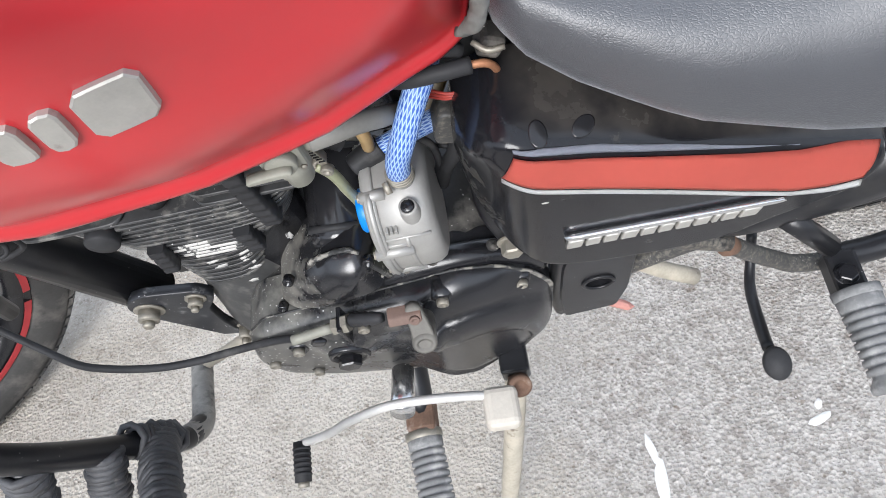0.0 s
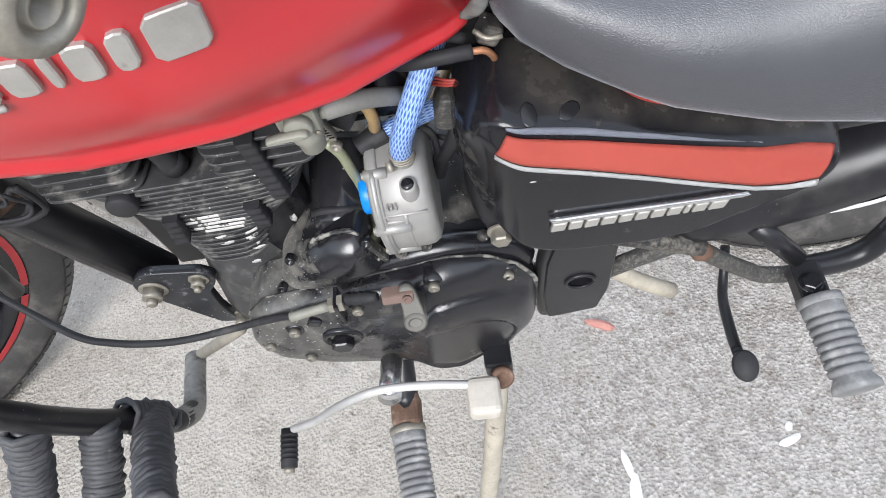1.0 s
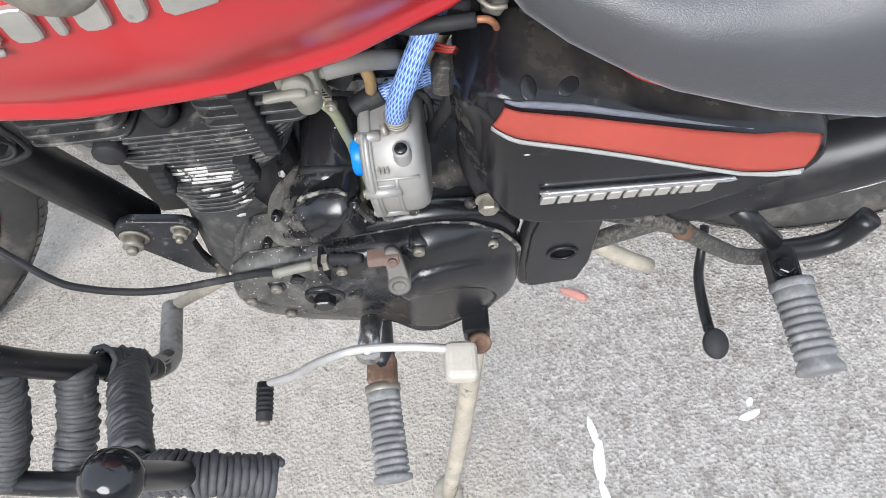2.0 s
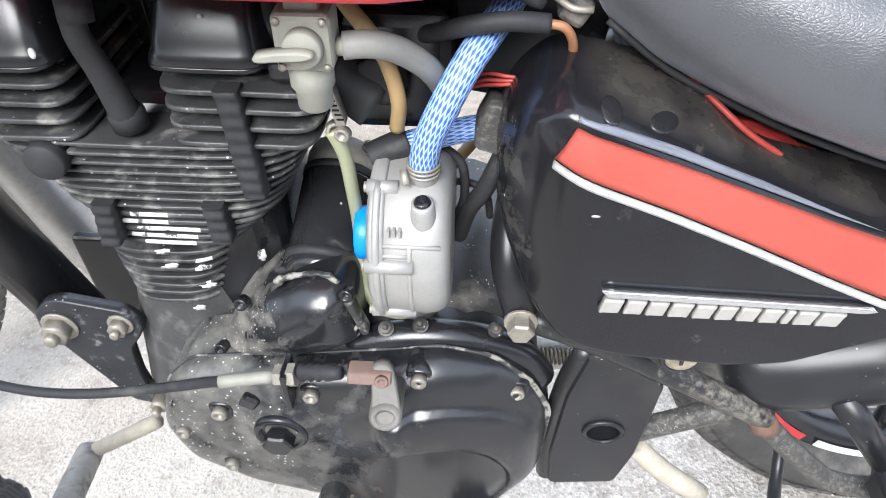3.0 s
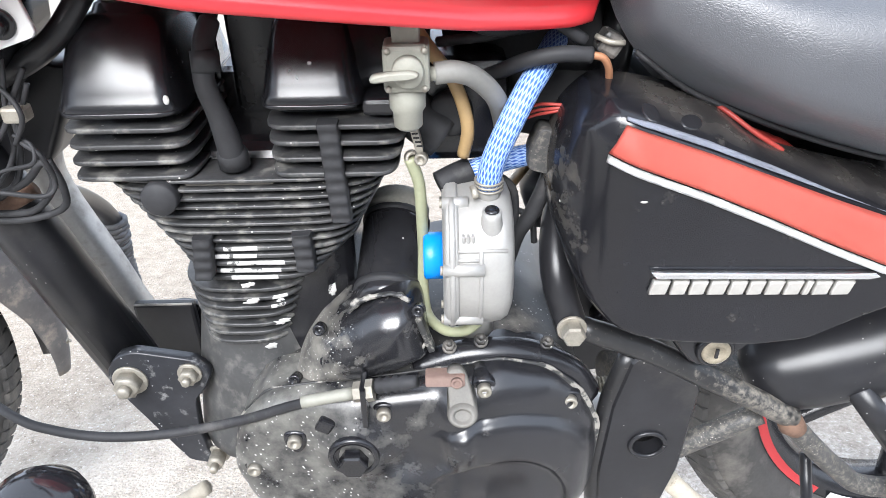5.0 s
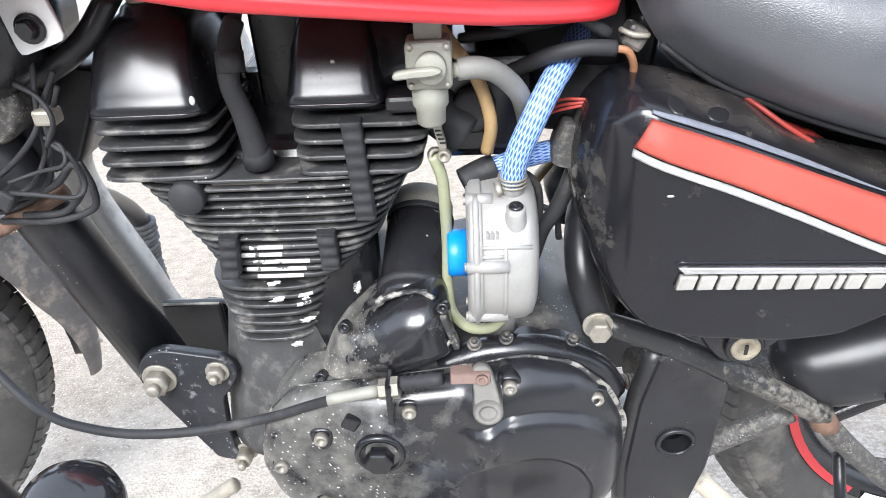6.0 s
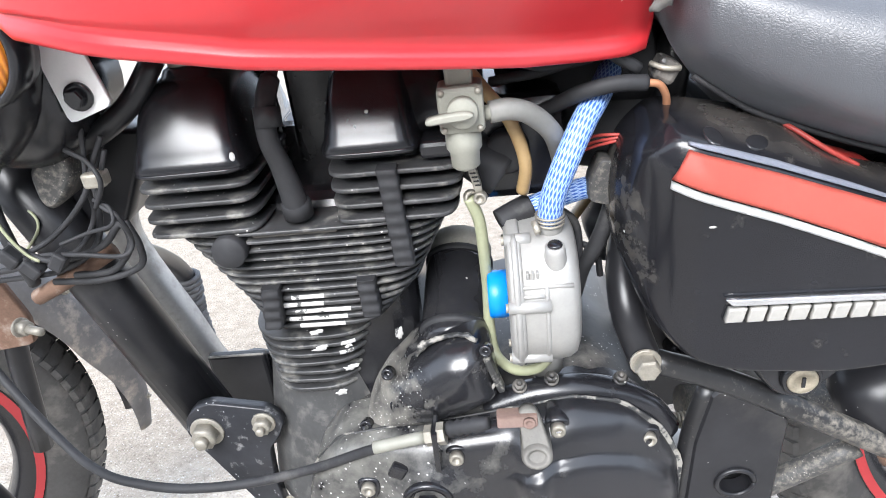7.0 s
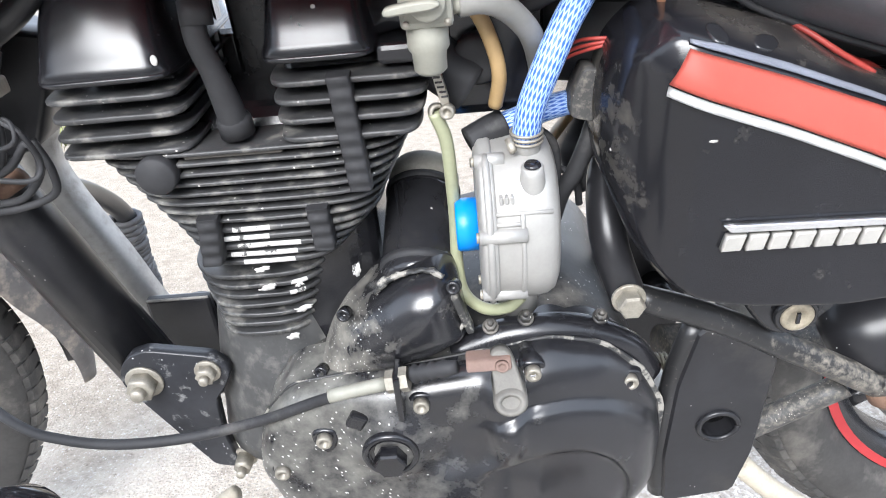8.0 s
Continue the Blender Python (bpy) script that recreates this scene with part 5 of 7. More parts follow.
# worm-drive clamp on the intake stub
stub = part("intake_stub", tube_bm([(-0.140, -0.050, 0.724), (-0.128, -0.052, 0.714), (-0.117, -0.054, 0.706)], 0.0155, 20, 4), RUBBER, carb, "black rubber intake stub")
band = part("clamp_band", plate_bm([Vector(p) for p in ((-0.1395, 0.7265), (-0.1345, 0.7265), (-0.1295, 0.7040), (-0.1345, 0.7030))], [(0, -0.0700), (0, -0.0770), (0.0004, -0.0776)], n=28, times=1), STEEL, carb, "slotted steel clamp band")
for k in range(6):
    part("slot", box_bm((-0.1388 + k * 0.0009, -0.0782, 0.7225 - k * 0.0027), (-0.1350 + k * 0.0009, -0.0774, 0.7236 - k * 0.0027), 0.0003), BLACK_SATIN, band)
part("clamp_screw", allen_bm((-0.1312, -0.0765, 0.7015), 0.0042, 0.005, (-0.2, -1, 0)), STEEL, carb, "steel clamp screw")
part("air_box", box_bm((-0.035, -0.03, 0.60), (0.24, 0.075, 0.715), 0.012, seg=3), BLACK_GLOSS, bike, "black air box behind the side cover")
part("bracket", plate_bm([Vector(p) for p in ((-0.056, 0.716), (-0.045, 0.712), (-0.046, 0.682), (-0.064, 0.687), (-0.063, 0.701))], [(0, -0.05), (0, -0.066), (0.001, -0.068)], n=28, times=1), DUSTY_FRAME, bike, "dusty steel bracket")
hose("loom", [(-0.072, -0.046, 0.605), (-0.0659, -0.050, 0.630), (-0.0573, -0.050, 0.6445), (-0.0489, -0.050, 0.6666), (-0.043, -0.046, 0.684)], 0.0058, RUBBER, "black wiring sleeve")
hose("loom", [(-0.098, -0.045, 0.680), (-0.0827, -0.050, 0.6761), (-0.0705, -0.050, 0.6642), (-0.0684, -0.050, 0.6413), (-0.072, -0.048, 0.625)], 0.0028, RUBBER, "thin black wiring sleeve")
hose("loom", [(-0.074, -0.035, 0.640), (-0.064, -0.038, 0.641), (-0.055, -0.040, 0.634), (-0.052, -0.038, 0.615)], 0.0024, RUBBER, "thin black wiring sleeve")

# dark parts under the tank
part("tank_tunnel", box_bm((-0.36, 0.0, 0.795), (-0.03, 0.05, 0.86), 0.01), BLACK_DUSTY, bike, "grimy black frame spine under the tank")
part("intake_manifold", box_bm((-0.170, 0.0, 0.70), (-0.125, 0.04, 0.80), 0.008), BLACK_DUSTY, bike, "grimy black intake manifold")
part("airbox_duct", tube_bm([(-0.10, 0.02, 0.735), (-0.06, 0.01, 0.755), (-0.01, 0.0, 0.765)], 0.034, 20, 4), RUBBER, bike, "black rubber duct under the tank")
part("ignition_coil", box_bm((-0.115, -0.035, 0.765), (-0.055, 0.02, 0.81), 0.008, seg=3), BLACK_SATIN, bike, "black ignition coil under the tank")
part("coil_clamp", tube_bm([(-0.112, -0.037, 0.792), (-0.09, -0.041, 0.776), (-0.07, -0.038, 0.770)], 0.003, 8, 4), STEEL, bike, "thin steel strap")
for k, (a, z) in enumerate((((-0.13, -0.05, 0.79), (-0.05, -0.05, 0.775)), ((-0.12, -0.03, 0.76), (-0.04, -0.045, 0.785)), ((-0.09, -0.055, 0.80), (-0.035, -0.07, 0.77)))):
    mid = tuple((p + q) / 2 for p, q in zip(a, z))
    hose("loom", [a, (mid[0], mid[1] - 0.012, mid[2] - 0.008 + 0.006 * k), z], 0.0028 + 0.0006 * k, RUBBER, "black wiring under the tank", 8)
part("seat_latch", box_bm((-0.026, -0.072, 0.760), (-0.012, -0.056, 0.774), 0.003, turn=Matrix.Rotation(0.5, 3, "Y")), BLACK_DUSTY, bike, "grimy metal latch at the seat's nose")
part("latch_tube", tube_bm([(-0.028, -0.068, 0.772), (-0.021, -0.074, 0.770), (-0.012, -0.073, 0.769)], 0.0017, 10, 3), STEEL, bike, "bright bent latch wire")

# ---- frame ----
fr = new("frame")
fr.parent = bike
fr["label"] = "black tubular steel frame, dusty low down"
part("down_tube", tube_bm([(-0.4895, -0.030, 0.820), (-0.374, -0.028, 0.485)], 0.0225, 24, 1), FRAME, fr, "thick black front down tube")
part("backbone", tube_bm([(-0.50, 0.0, 0.85), (-0.3, 0.0, 0.83), (-0.1, 0.0, 0.805), (0.0, 0.0, 0.75)], 0.02, 16, 4), FRAME, fr)
part("head_tube", tube_bm([(-0.465, 0, 0.76), (-0.53, 0, 0.93)], 0.032, 20, 1), FRAME, fr)
for s in (-1, 1):
    part("frame_rail", tube_bm([(0.0, s * 0.02, 0.78), (-0.012, s * 0.022, 0.70), (-0.034, s * 0.035, 0.645), (-0.040, s * 0.070, 0.610), (-0.027, s * 0.084, 0.566)], 0.0115, 16, 4), FRAME, fr)
    part("frame_rail", tube_bm([(-0.027, s * 0.084, 0.572), (0.02, s * 0.086, 0.554), (0.09, s * 0.086, 0.515), (0.150, s * 0.086, 0.479)], 0.0092, 16, 4), RAIL, fr, "black frame rail dusty towards its weld")
    part("rear_stay", tube_bm([(0.150, s * 0.086, 0.474), (0.18, s * 0.087, 0.441), (0.208, s * 0.088, 0.414), (0.222, s * 0.09, 0.405), (0.25, s * 0.092, 0.402), (0.30, s * 0.092, 0.408)], 0.0085, 14, 5), DUSTY_FRAME, fr, "dusty bent rear stay")
    part("rusty_weld", lathe_bm([(0.0, -0.012), (0.0075, -0.008), (0.0104, 0.0), (0.008, 0.010), (0, 0.016)], (0.150, s * 0.087, 0.474), (0.6, 0, -0.6), 16), RUST, fr, "rusty weld where the tubes meet")
    part("seat_rail", tube_bm([(-0.01, s * 0.04, 0.735), (0.03, s * 0.06, 0.715), (0.2, s * 0.085, 0.650), (0.5, s * 0.085, 0.70)], 0.010, 12, 4), FRAME, fr)
    part("rear_upright", tube_bm([(0.190, s * 0.088, 0.512), (0.241, s * 0.096, 0.448)], 0.010, 12, 4), FRAME, fr)
    # gusset plate with its hole: a rim of plate round a short open tube
    rim = [Vector(q) for q in ((0.016, 0.547), (0.028, 0.548), (0.071, 0.519), (0.067, 0.43), (0.058, 0.388), (0.006, 0.380), (0.002, 0.43), (0.006, 0.500))]
    outer = [Vector((q.x, q.y)) for q in evenly(rounded(rim, 1), 64)]
    hc = Vector((0.038, 0.4605))
    inner = []
    for q in outer:
        a = math.atan2(q.y - hc.y, q.x - hc.x)
        inner.append(hc + Vector((0.0125 * math.cos(a), 0.0115 * math.sin(a))))
    b = bmesh.new()
    ring_skin(b, [[Vector((q.x, s * v, q.y)) for q in ring] for ring, v in ((outer, 0.080), (outer, 0.0905), (inset(outer, 0.002), 0.093), (inner, 0.093), (inner, 0.080))], closed=True)
    bmesh.ops.recalc_face_normals(b, faces=b.faces)
    g = part("gusset", b, FRAME, fr, "black frame gusset plate with a round hole")
    part("hole_rim", tube_bm([Vector((hc.x + 0.0135 * math.cos(a), s * 0.094, hc.y + 0.0125 * math.sin(a))) for a in np.linspace(0, 2 * math.pi, 29)], 0.002, 8, 1), FRAME, g, "raised lip of the hole")
    part("hole_tube", lathe_bm([(0.0128, 0.0), (0.0128, 0.03), (0, 0.0305)], (hc.x, s * 0.0795, hc.y), (0, -s, 0), 24), BLACK_SATIN, g)
    part("gusset_flange", tube_bm([(0.016, s * 0.084, 0.546), (0.006, s * 0.084, 0.50), (0.001, s * 0.084, 0.43), (0.004, s * 0.084, 0.385)], 0.0075, 10, 4), RAIL, g, "folded edge of the plate")
part("frame_bolt", hexbolt_bm((-0.0304, -0.092, 0.5764), 0.0085, 0.010, stud=False), STEEL, fr, "dirty steel frame bolt")
part("canister", tube_bm([(0.122, -0.052, 0.494), (0.128, -0.053, 0.497), (0.140, -0.054, 0.502), (0.17, -0.056, 0.512), (0.24, -0.060, 0.538), (0.36, -0.062, 0.59)], 0.03, 26, 5, radii=[0.015, 0.026, 0.034, 0.038, 0.038, 0.036]), FRAME, fr, "thick black tube under the cover")
part("cross_tube", tube_bm([(0.050, -0.070, 0.416), (0.09, -0.072, 0.444), (0.130, -0.076, 0.474)], 0.0090, 16, 3), DUSTY_FRAME, fr, "cross tube caked pale with dust")
part("pivot_tube", tube_bm([(0.06, -0.02, 0.506), (0.105, -0.02, 0.497)], 0.012, 14, 1), DUST_TUBE, fr, "dust caked tube behind the rail")

# front engine plates
for s in (-1, 1):
    pl = part("engine_plate", plate_bm([Vector(p) for p in ((-0.379, 0.522), (-0.365, 0.5265), (-0.318, 0.5165), (-0.308, 0.503), (-0.315, 0.488), (-0.326, 0.475), (-0.329, 0.44), (-0.325, 0.40), (-0.345, 0.405), (-0.391, 0.495), (-0.389, 0.51))],
                                     [(0, s * 0.042), (0, s * 0.050), (0.001, s * 0.0515)], n=56, times=1), PLATE, fr, "paint-speckled black engine mounting plate")
    pl.location = (0.003, s * 0.004, 0.006 if s < 0 else -0.020)
    part("mounting_bolt", hexbolt_bm((-0.373, s * 0.0515, 0.4985), 0.0108, 0.010, (0, s, 0), 1.3), STEEL, pl, "grimy steel mounting bolt")
    part("mounting_bolt", hexbolt_bm((-0.3245, s * 0.0515, 0.5045), 0.0075, 0.007, (0, s, 0), 1.3), STEEL, pl, "grimy steel mounting bolt")
part("plate_back", box_bm((-0.396, 0.026, 0.41), (-0.342, 0.036, 0.5185), 0.003), FRAME, fr, "black box section between the engine plates")
part("box_edge", tube_bm([(-0.394, 0.027, 0.518), (-0.343, 0.027, 0.518)], 0.0012, 8, 1), DUST_TUBE, fr, "pale top edge")
part("mounting_bolt", hexbolt_bm((-0.317, -0.0515, 0.415), 0.0075, 0.012, (0, -1, 0), 1.3), STEEL, fr, "grimy steel mounting bolt")

# exhaust header on the far side
ex = part("exhaust_header", tube_bm([(-0.345, 0.045, 0.70), (-0.395, 0.055, 0.705), (-0.440, 0.06, 0.68), (-0.458, 0.062, 0.63), (-0.431, 0.062, 0.54), (-0.403, 0.064, 0.46), (-0.33, 0.07, 0.38), (-0.2, 0.09, 0.32), (0.1, 0.12, 0.29)], 0.021, 18, 5), HEADER, bike, "dusty chromed exhaust header pipe")


# ---- wheels ----
def wheel(name, centre, axis, R, width, label, turn=0.0, pale_tape=(), deep=0.083, phase=0.3):
    w = new(name)
    w.parent = bike
    w["label"] = label
    h = width / 2
    rim = R - deep
    ax = Vector(axis).normalized()
    c = Vector(centre)
    tyre = part("tyre", lathe_bm([(rim - 0.004, -h * 0.62), (rim + 0.012, -h * 0.86), (rim + 0.035, -h), (R - 0.028, -h * 0.93), (R - 0.014, -h * 0.72), (R - 0.006, -h * 0.4), (R - 0.004, 0),
                                  (R - 0.006, h * 0.4), (R - 0.014, h * 0.72), (R - 0.028, h * 0.93), (rim + 0.035, h), (rim + 0.012, h * 0.86), (rim - 0.004, h * 0.62)], centre, axis, 96, loop=True), TYRE, w, "dusty black tyre with blocky tread")
    # tread blocks
    e1 = Vector((0, 0, 1)).cross(ax).normalized()
    e2 = ax.cross(e1)
    b = bmesh.new()
    n = 84
    for i in range(n):
        for row, (y0, y1, r0, r1, shift) in enumerate(((-0.98, -0.42, R - 0.026, R - 0.0035, 0.0), (-0.36, 0.0, R - 0.0035, R, 0.5), (0.02, 0.38, R, R - 0.0035, 0.0), (0.44, 0.98, R - 0.0035, R - 0.026, 0.5))):
            a0 = 2 * math.pi * (i + shift) / n
            a1 = a0 + 2 * math.pi / n * 0.74
            skew = 2 * math.pi / n * 0.25
            vs = []
            for lift in (-0.006, 0.001):
                for a, y, r in ((a0, y0, r0), (a1, y0, r0), (a1 + skew, y1, r1), (a0 + skew, y1, r1)):
                    vs.append(b.verts.new(c + ax * (y * h) + (e1 * math.cos(a) + e2 * math.sin(a)) * (r + lift)))
            for f in ((4, 5, 6, 7), (0, 1, 5, 4), (1, 2, 6, 5), (2, 3, 7, 6), (3, 0, 4, 7)):
                b.faces.new([vs[k] for k in f])
    bmesh.ops.recalc_face_normals(b, faces=b.faces)
    tagged(part("tread", b, TYRE, tyre), kind="stuff")
    part("rim", lathe_bm([(rim - 0.03, -h * 0.45), (rim - 0.006, -h * 0.66), (rim + 0.001, -h * 0.66), (rim + 0.002, h * 0.66), (rim - 0.006, h * 0.66), (rim - 0.03, h * 0.45), (rim - 0.034, 0)], centre, axis, 72, loop=True), BLACK_SATIN, w, "black alloy rim")
    for sgn in (-1, 1):
        for k in range(5):
            b = bmesh.new()
            a0, a1 = 2 * math.pi * (k + 0.04 + turn) / 5, 2 * math.pi * (k + 0.96 + turn) / 5
            ring = []
            for a in np.linspace(a0, a1, 16):
                d = e1 * math.cos(a) + e2 * math.sin(a)
                ring.append([c + ax * (sgn * (h * 0.66 + 0.0012)) + d * (rim - 0.014), c + ax * (sgn * (h * 0.66 + 0.0012)) + d * (rim - 0.003)])
            vv = [[b.verts.new(p) for p in q] for q in ring]
            for p, q in zip(vv, vv[1:]):
                b.faces.new((p[0], p[1], q[1], q[0]))
            bmesh.ops.recalc_face_normals(b, faces=b.faces)
            bmesh.ops.solidify(b, geom=b.faces[:], thickness=0.0008)
            pale = k in pale_tape
            part("rim_tape", b, WHITE_PAINT if pale else RIM_RED, w, "white reflective tape round the rim" if pale else "red reflective tape round the rim")
    part("hub", lathe_bm([(0.03, -h * 0.8), (0.055, -h * 0.6), (0.055, h * 0.6), (0.03, h * 0.8)], centre, axis, 32), BLACK_SATIN, w)
    part("brake_disc", lathe_bm([(0.07, 0), (0.12, 0), (0.12, 0.004), (0.07, 0.004)], c + ax * (h + 0.012), axis, 40, loop=True), STEEL, w)
    for k in range(5):
        a = 2 * math.pi * k / 5 + phase
        d = e1 * math.cos(a) + e2 * math.sin(a)
        t = e1 * -math.sin(a) + e2 * math.cos(a)
        for sg in (-1, 1):
            part("spoke", tube_bm([c + d * 0.05 + t * 0.012 * sg, c + d * 0.13 + t * 0.016 * sg, c + d * (rim - 0.025) + t * 0.022 * sg], 0.0125, 10, 3), BLACK_SATIN, w)
    return w


FA = Vector((-0.692, 0.718, 0.08)).normalized()
FC = Vector((-0.935, 0.063, 0.298))
FUP = (Vector((0, 0, 1)) - FA * FA.z).normalized()
FBACK = FA.cross(FUP)
wheel("front_wheel", FC, FA, 0.3115, 0.092, "front wheel with red rim tape, turned to its left")
wheel("rear_wheel", (0.485, 0.191, 0.290), (0.0, 0.998, -0.061), 0.319, 0.108, "rear wheel with red and white rim tape", 0.136, (3, 0), 0.094, 0.80)


def front_fender():
    back = FBACK
    rings = []
    for a in np.linspace(radians(-14), radians(150), 44):
        ring = []
        tip = max(0.0, 1 - (a + radians(14)) / 0.5)
        for k, phi in enumerate(np.linspace(-1.25, 1.25, 13)):
            r = 0.377 - 0.058 * (abs(phi) / 1.25) ** 2.6 * (1 - 0.6 * tip)
            y = (0.054 - 0.022 * tip) * math.sin(phi) / math.sin(1.25)
            ring.append(FC + (back * math.cos(a) + FUP * math.sin(a)) * r + FA * y)
        rings.append(ring)
    b = bmesh.new()
    vs = [[b.verts.new(p) for p in r] for r in rings]
    for p, q in zip(vs, vs[1:]):
        for i in range(len(p) - 1):
            b.faces.new((p[i], p[i + 1], q[i + 1], q[i]))
    bmesh.ops.recalc_face_normals(b, faces=b.faces)
    bmesh.ops.solidify(b, geom=b.faces[:], thickness=0.0022)
    smooth(b)
    fd = part("front_fender", b, FENDER, bike, "chipped dusty black front mudguard")
    for a, y in ((radians(-6), -0.02), (radians(30), -0.04)):
        part("fender_bolt", hexbolt_bm(FC + (back * math.cos(a) + FUP * math.sin(a)) * 0.368 + FA * y, 0.005, 0.004, tuple(-FA * 0.7 + back * math.cos(a) * 0.7)), STEEL, fd)


front_fender()


# ---- fork, headlamp side and wiring ----
fork = new("front_fork")
fork.parent = bike
fork["label"] = "black front fork turned to its left"
up = Vector((0.44, 0.0, 0.9)).normalized()
for sgn in (-1, 1):
    foot = FC + FA * (0.085 * sgn) + Vector((0.0, 0, 0.0))
    part("fork_slider", tube_bm([foot, foot + up * 0.28], 0.025, 18, 1), BLACK_SATIN, fork)
    part("fork_tube", tube_bm([foot + up * 0.27, foot + up * 0.50], 0.0205, 18, 1), CHROME, fork)
    part("fork_cover", tube_bm([foot + up * 0.49, foot + up * 0.53, foot + up * 0.66], 0.034, 20, 2, radii=[0.026, 0.034, 0.034]), BLACK_SATIN, fork)
part("lower_yoke", box_bm((-0.60, -0.12, 0.765), (-0.50, 0.12, 0.80), 0.012), BLACK_SATIN, fork)
part("lamp_ear", tube_bm([(-0.392, -0.098, 0.845), (-0.402, -0.092, 0.80), (-0.430, -0.086, 0.775), (-0.46, -0.08, 0.765)], 0.03, 20, 5, radii=[0.024, 0.028, 0.026, 0.020]), BLACK_SATIN, fork, "glossy black cover beside the headstock")
part("lamp_shell", lathe_bm([(0.052, -0.05), (0.056, -0.02), (0.054, 0.0), (0.046, 0.014), (0.03, 0.022), (0, 0.024)], (-0.418, -0.070, 0.795), (-0.25, -1, -0.1), 36), BLACK_SATIN, fork, "glossy black lamp shell")
refl = part("side_reflector", lathe_bm([(0.026, -0.022), (0.0300, -0.010), (0.0305, 0.0), (0.029, 0.003), (0.0265, 0.003), (0.026, 0.001)], (-0.386, -0.125, 0.826), (-0.12, -1, 0.05), 36), BLACK_SATIN, fork, "round amber reflector in a black ring")
part("reflector_lens", lathe_bm([(0.026, 0.0), (0.0258, 0.0025), (0.021, 0.0045), (0.010, 0.0058), (0, 0.006)], (-0.386, -0.125, 0.826), (-0.12, -1, 0.05), 36), AMBER, refl, "amber ribbed lens")
tab = part("lamp_bracket", plate_bm([Vector(p) for p in ((-0.376, 0.832), (-0.347, 0.822), (-0.3385, 0.7835), (-0.3675, 0.7745))], [(0, -0.086), (0, -0.0885), (0.0004, -0.089)], n=40, times=1), WHITE_PAINT, bike, "bare white metal bracket")
part("bracket_bolt", lathe_bm([(0.0085, 0), (0.0085, 0.002), (0.0078, 0.0025), (0.0055, 0.0025)], (-0.3560, -0.089, 0.7905), (0, -1, 0), 20), BLACK_SATIN, tab)
part("bracket_bolt", lathe_bm([(0.0058, 0.002), (0.0058, 0.007), (0.005, 0.008), (0, 0.008)], (-0.3560, -0.089, 0.7905), (0, -1, 0), 6, flat=True), BLACK_SATIN, tab)
part("stay_bar", tube_bm([(-0.325, -0.05, 0.80), (-0.345, -0.06, 0.775), (-0.375, -0.06, 0.757), (-0.42, -0.05, 0.74)], 0.0075, 10, 4), FRAME, bike, "black stay below the tank")
part("horn_bracket", plate_bm([Vector(p) for p in ((-0.42, 0.741), (-0.41, 0.748), (-0.39, 0.754), (-0.391, 0.733), (-0.408, 0.714), (-0.42, 0.715))], [(0, -0.025), (0.0, -0.048), (0.003, -0.051)], n=32, times=2), DUSTY_FRAME, bike, "dusty pressed steel bracket on the down tube")
part("clamp_bar", tube_bm([(-0.462, -0.034, 0.640), (-0.43, -0.036, 0.655), (-0.395, -0.03, 0.672)], 0.006, 10, 3), RUST, bike, "rusty clamp across the down tube")
part("rusty_bracket", plate_bm([Vector(p) for p in ((-0.555, 0.655), (-0.520, 0.64), (-0.508, 0.60), (-0.512, 0.575), (-0.55, 0.57))], [(0, -0.012), (0, -0.017), (0.001, -0.018)], n=30, times=1), RUST, bike, "rusty bracket with two bolts")
for w in (0.597,):
    part("bracket_stud", hexbolt_bm((-0.512, -0.025, w), 0.0065, 0.008, (1, -0.35, 0.05)), STEEL, bike, "bright threaded stud")
    part("bracket_thread", tube_bm([(-0.505, -0.028, w), (-0.487, -0.036, w + 0.001)], 0.0035, 10, 1), STEEL, bike, "bright threaded stud")
part("fender_stay", tube_bm([(-0.535, 0.0, 0.60), (-0.548, 0.0, 0.55), (-0.566, 0.0, 0.448)], 0.0095, 12, 3), FRAME, bike, "black mudguard stay")
hose("wire_loom", [(-0.52, -0.03, 0.66), (-0.475, -0.034, 0.664), (-0.445, -0.04, 0.672), (-0.415, -0.044, 0.675), (-0.39, -0.045, 0.684), (-0.374, -0.045, 0.698), (-0.372, -0.045, 0.682), (-0.39, -0.046, 0.664), (-0.42, -0.044, 0.661)], 0.0025, RUBBER, "black wiring loom looped round the down tube", 8)
hose("wire_loom", [(-0.52, -0.02, 0.648), (-0.47, -0.03, 0.655), (-0.43, -0.04, 0.664), (-0.40, -0.044, 0.680), (-0.388, -0.044, 0.700), (-0.385, -0.04, 0.725), (-0.378, -0.035, 0.745), (-0.365, -0.03, 0.765)], 0.0022, RUBBER, "black wiring loom looped round the down tube", 8)
hose("wire_loom", [(-0.455, -0.04, 0.655), (-0.452, -0.05, 0.69), (-0.455, -0.045, 0.725), (-0.44, -0.04, 0.755)], 0.0045, RUBBER, "black wiring sleeve up the headstock", 8)
hose("wire_loom", [(-0.37, -0.045, 0.700), (-0.366, -0.045, 0.680), (-0.372, -0.044, 0.664), (-0.40, -0.046, 0.657), (-0.44, -0.04, 0.655)], 0.0025, RUBBER, "thin black wire loop", 8)
hose("thin_wire", [(-0.48, -0.04, 0.665), (-0.455, -0.05, 0.68), (-0.44, -0.052, 0.70), (-0.46, -0.045, 0.72)], 0.0011, TUBE_GREEN, "thin green wire", 6)

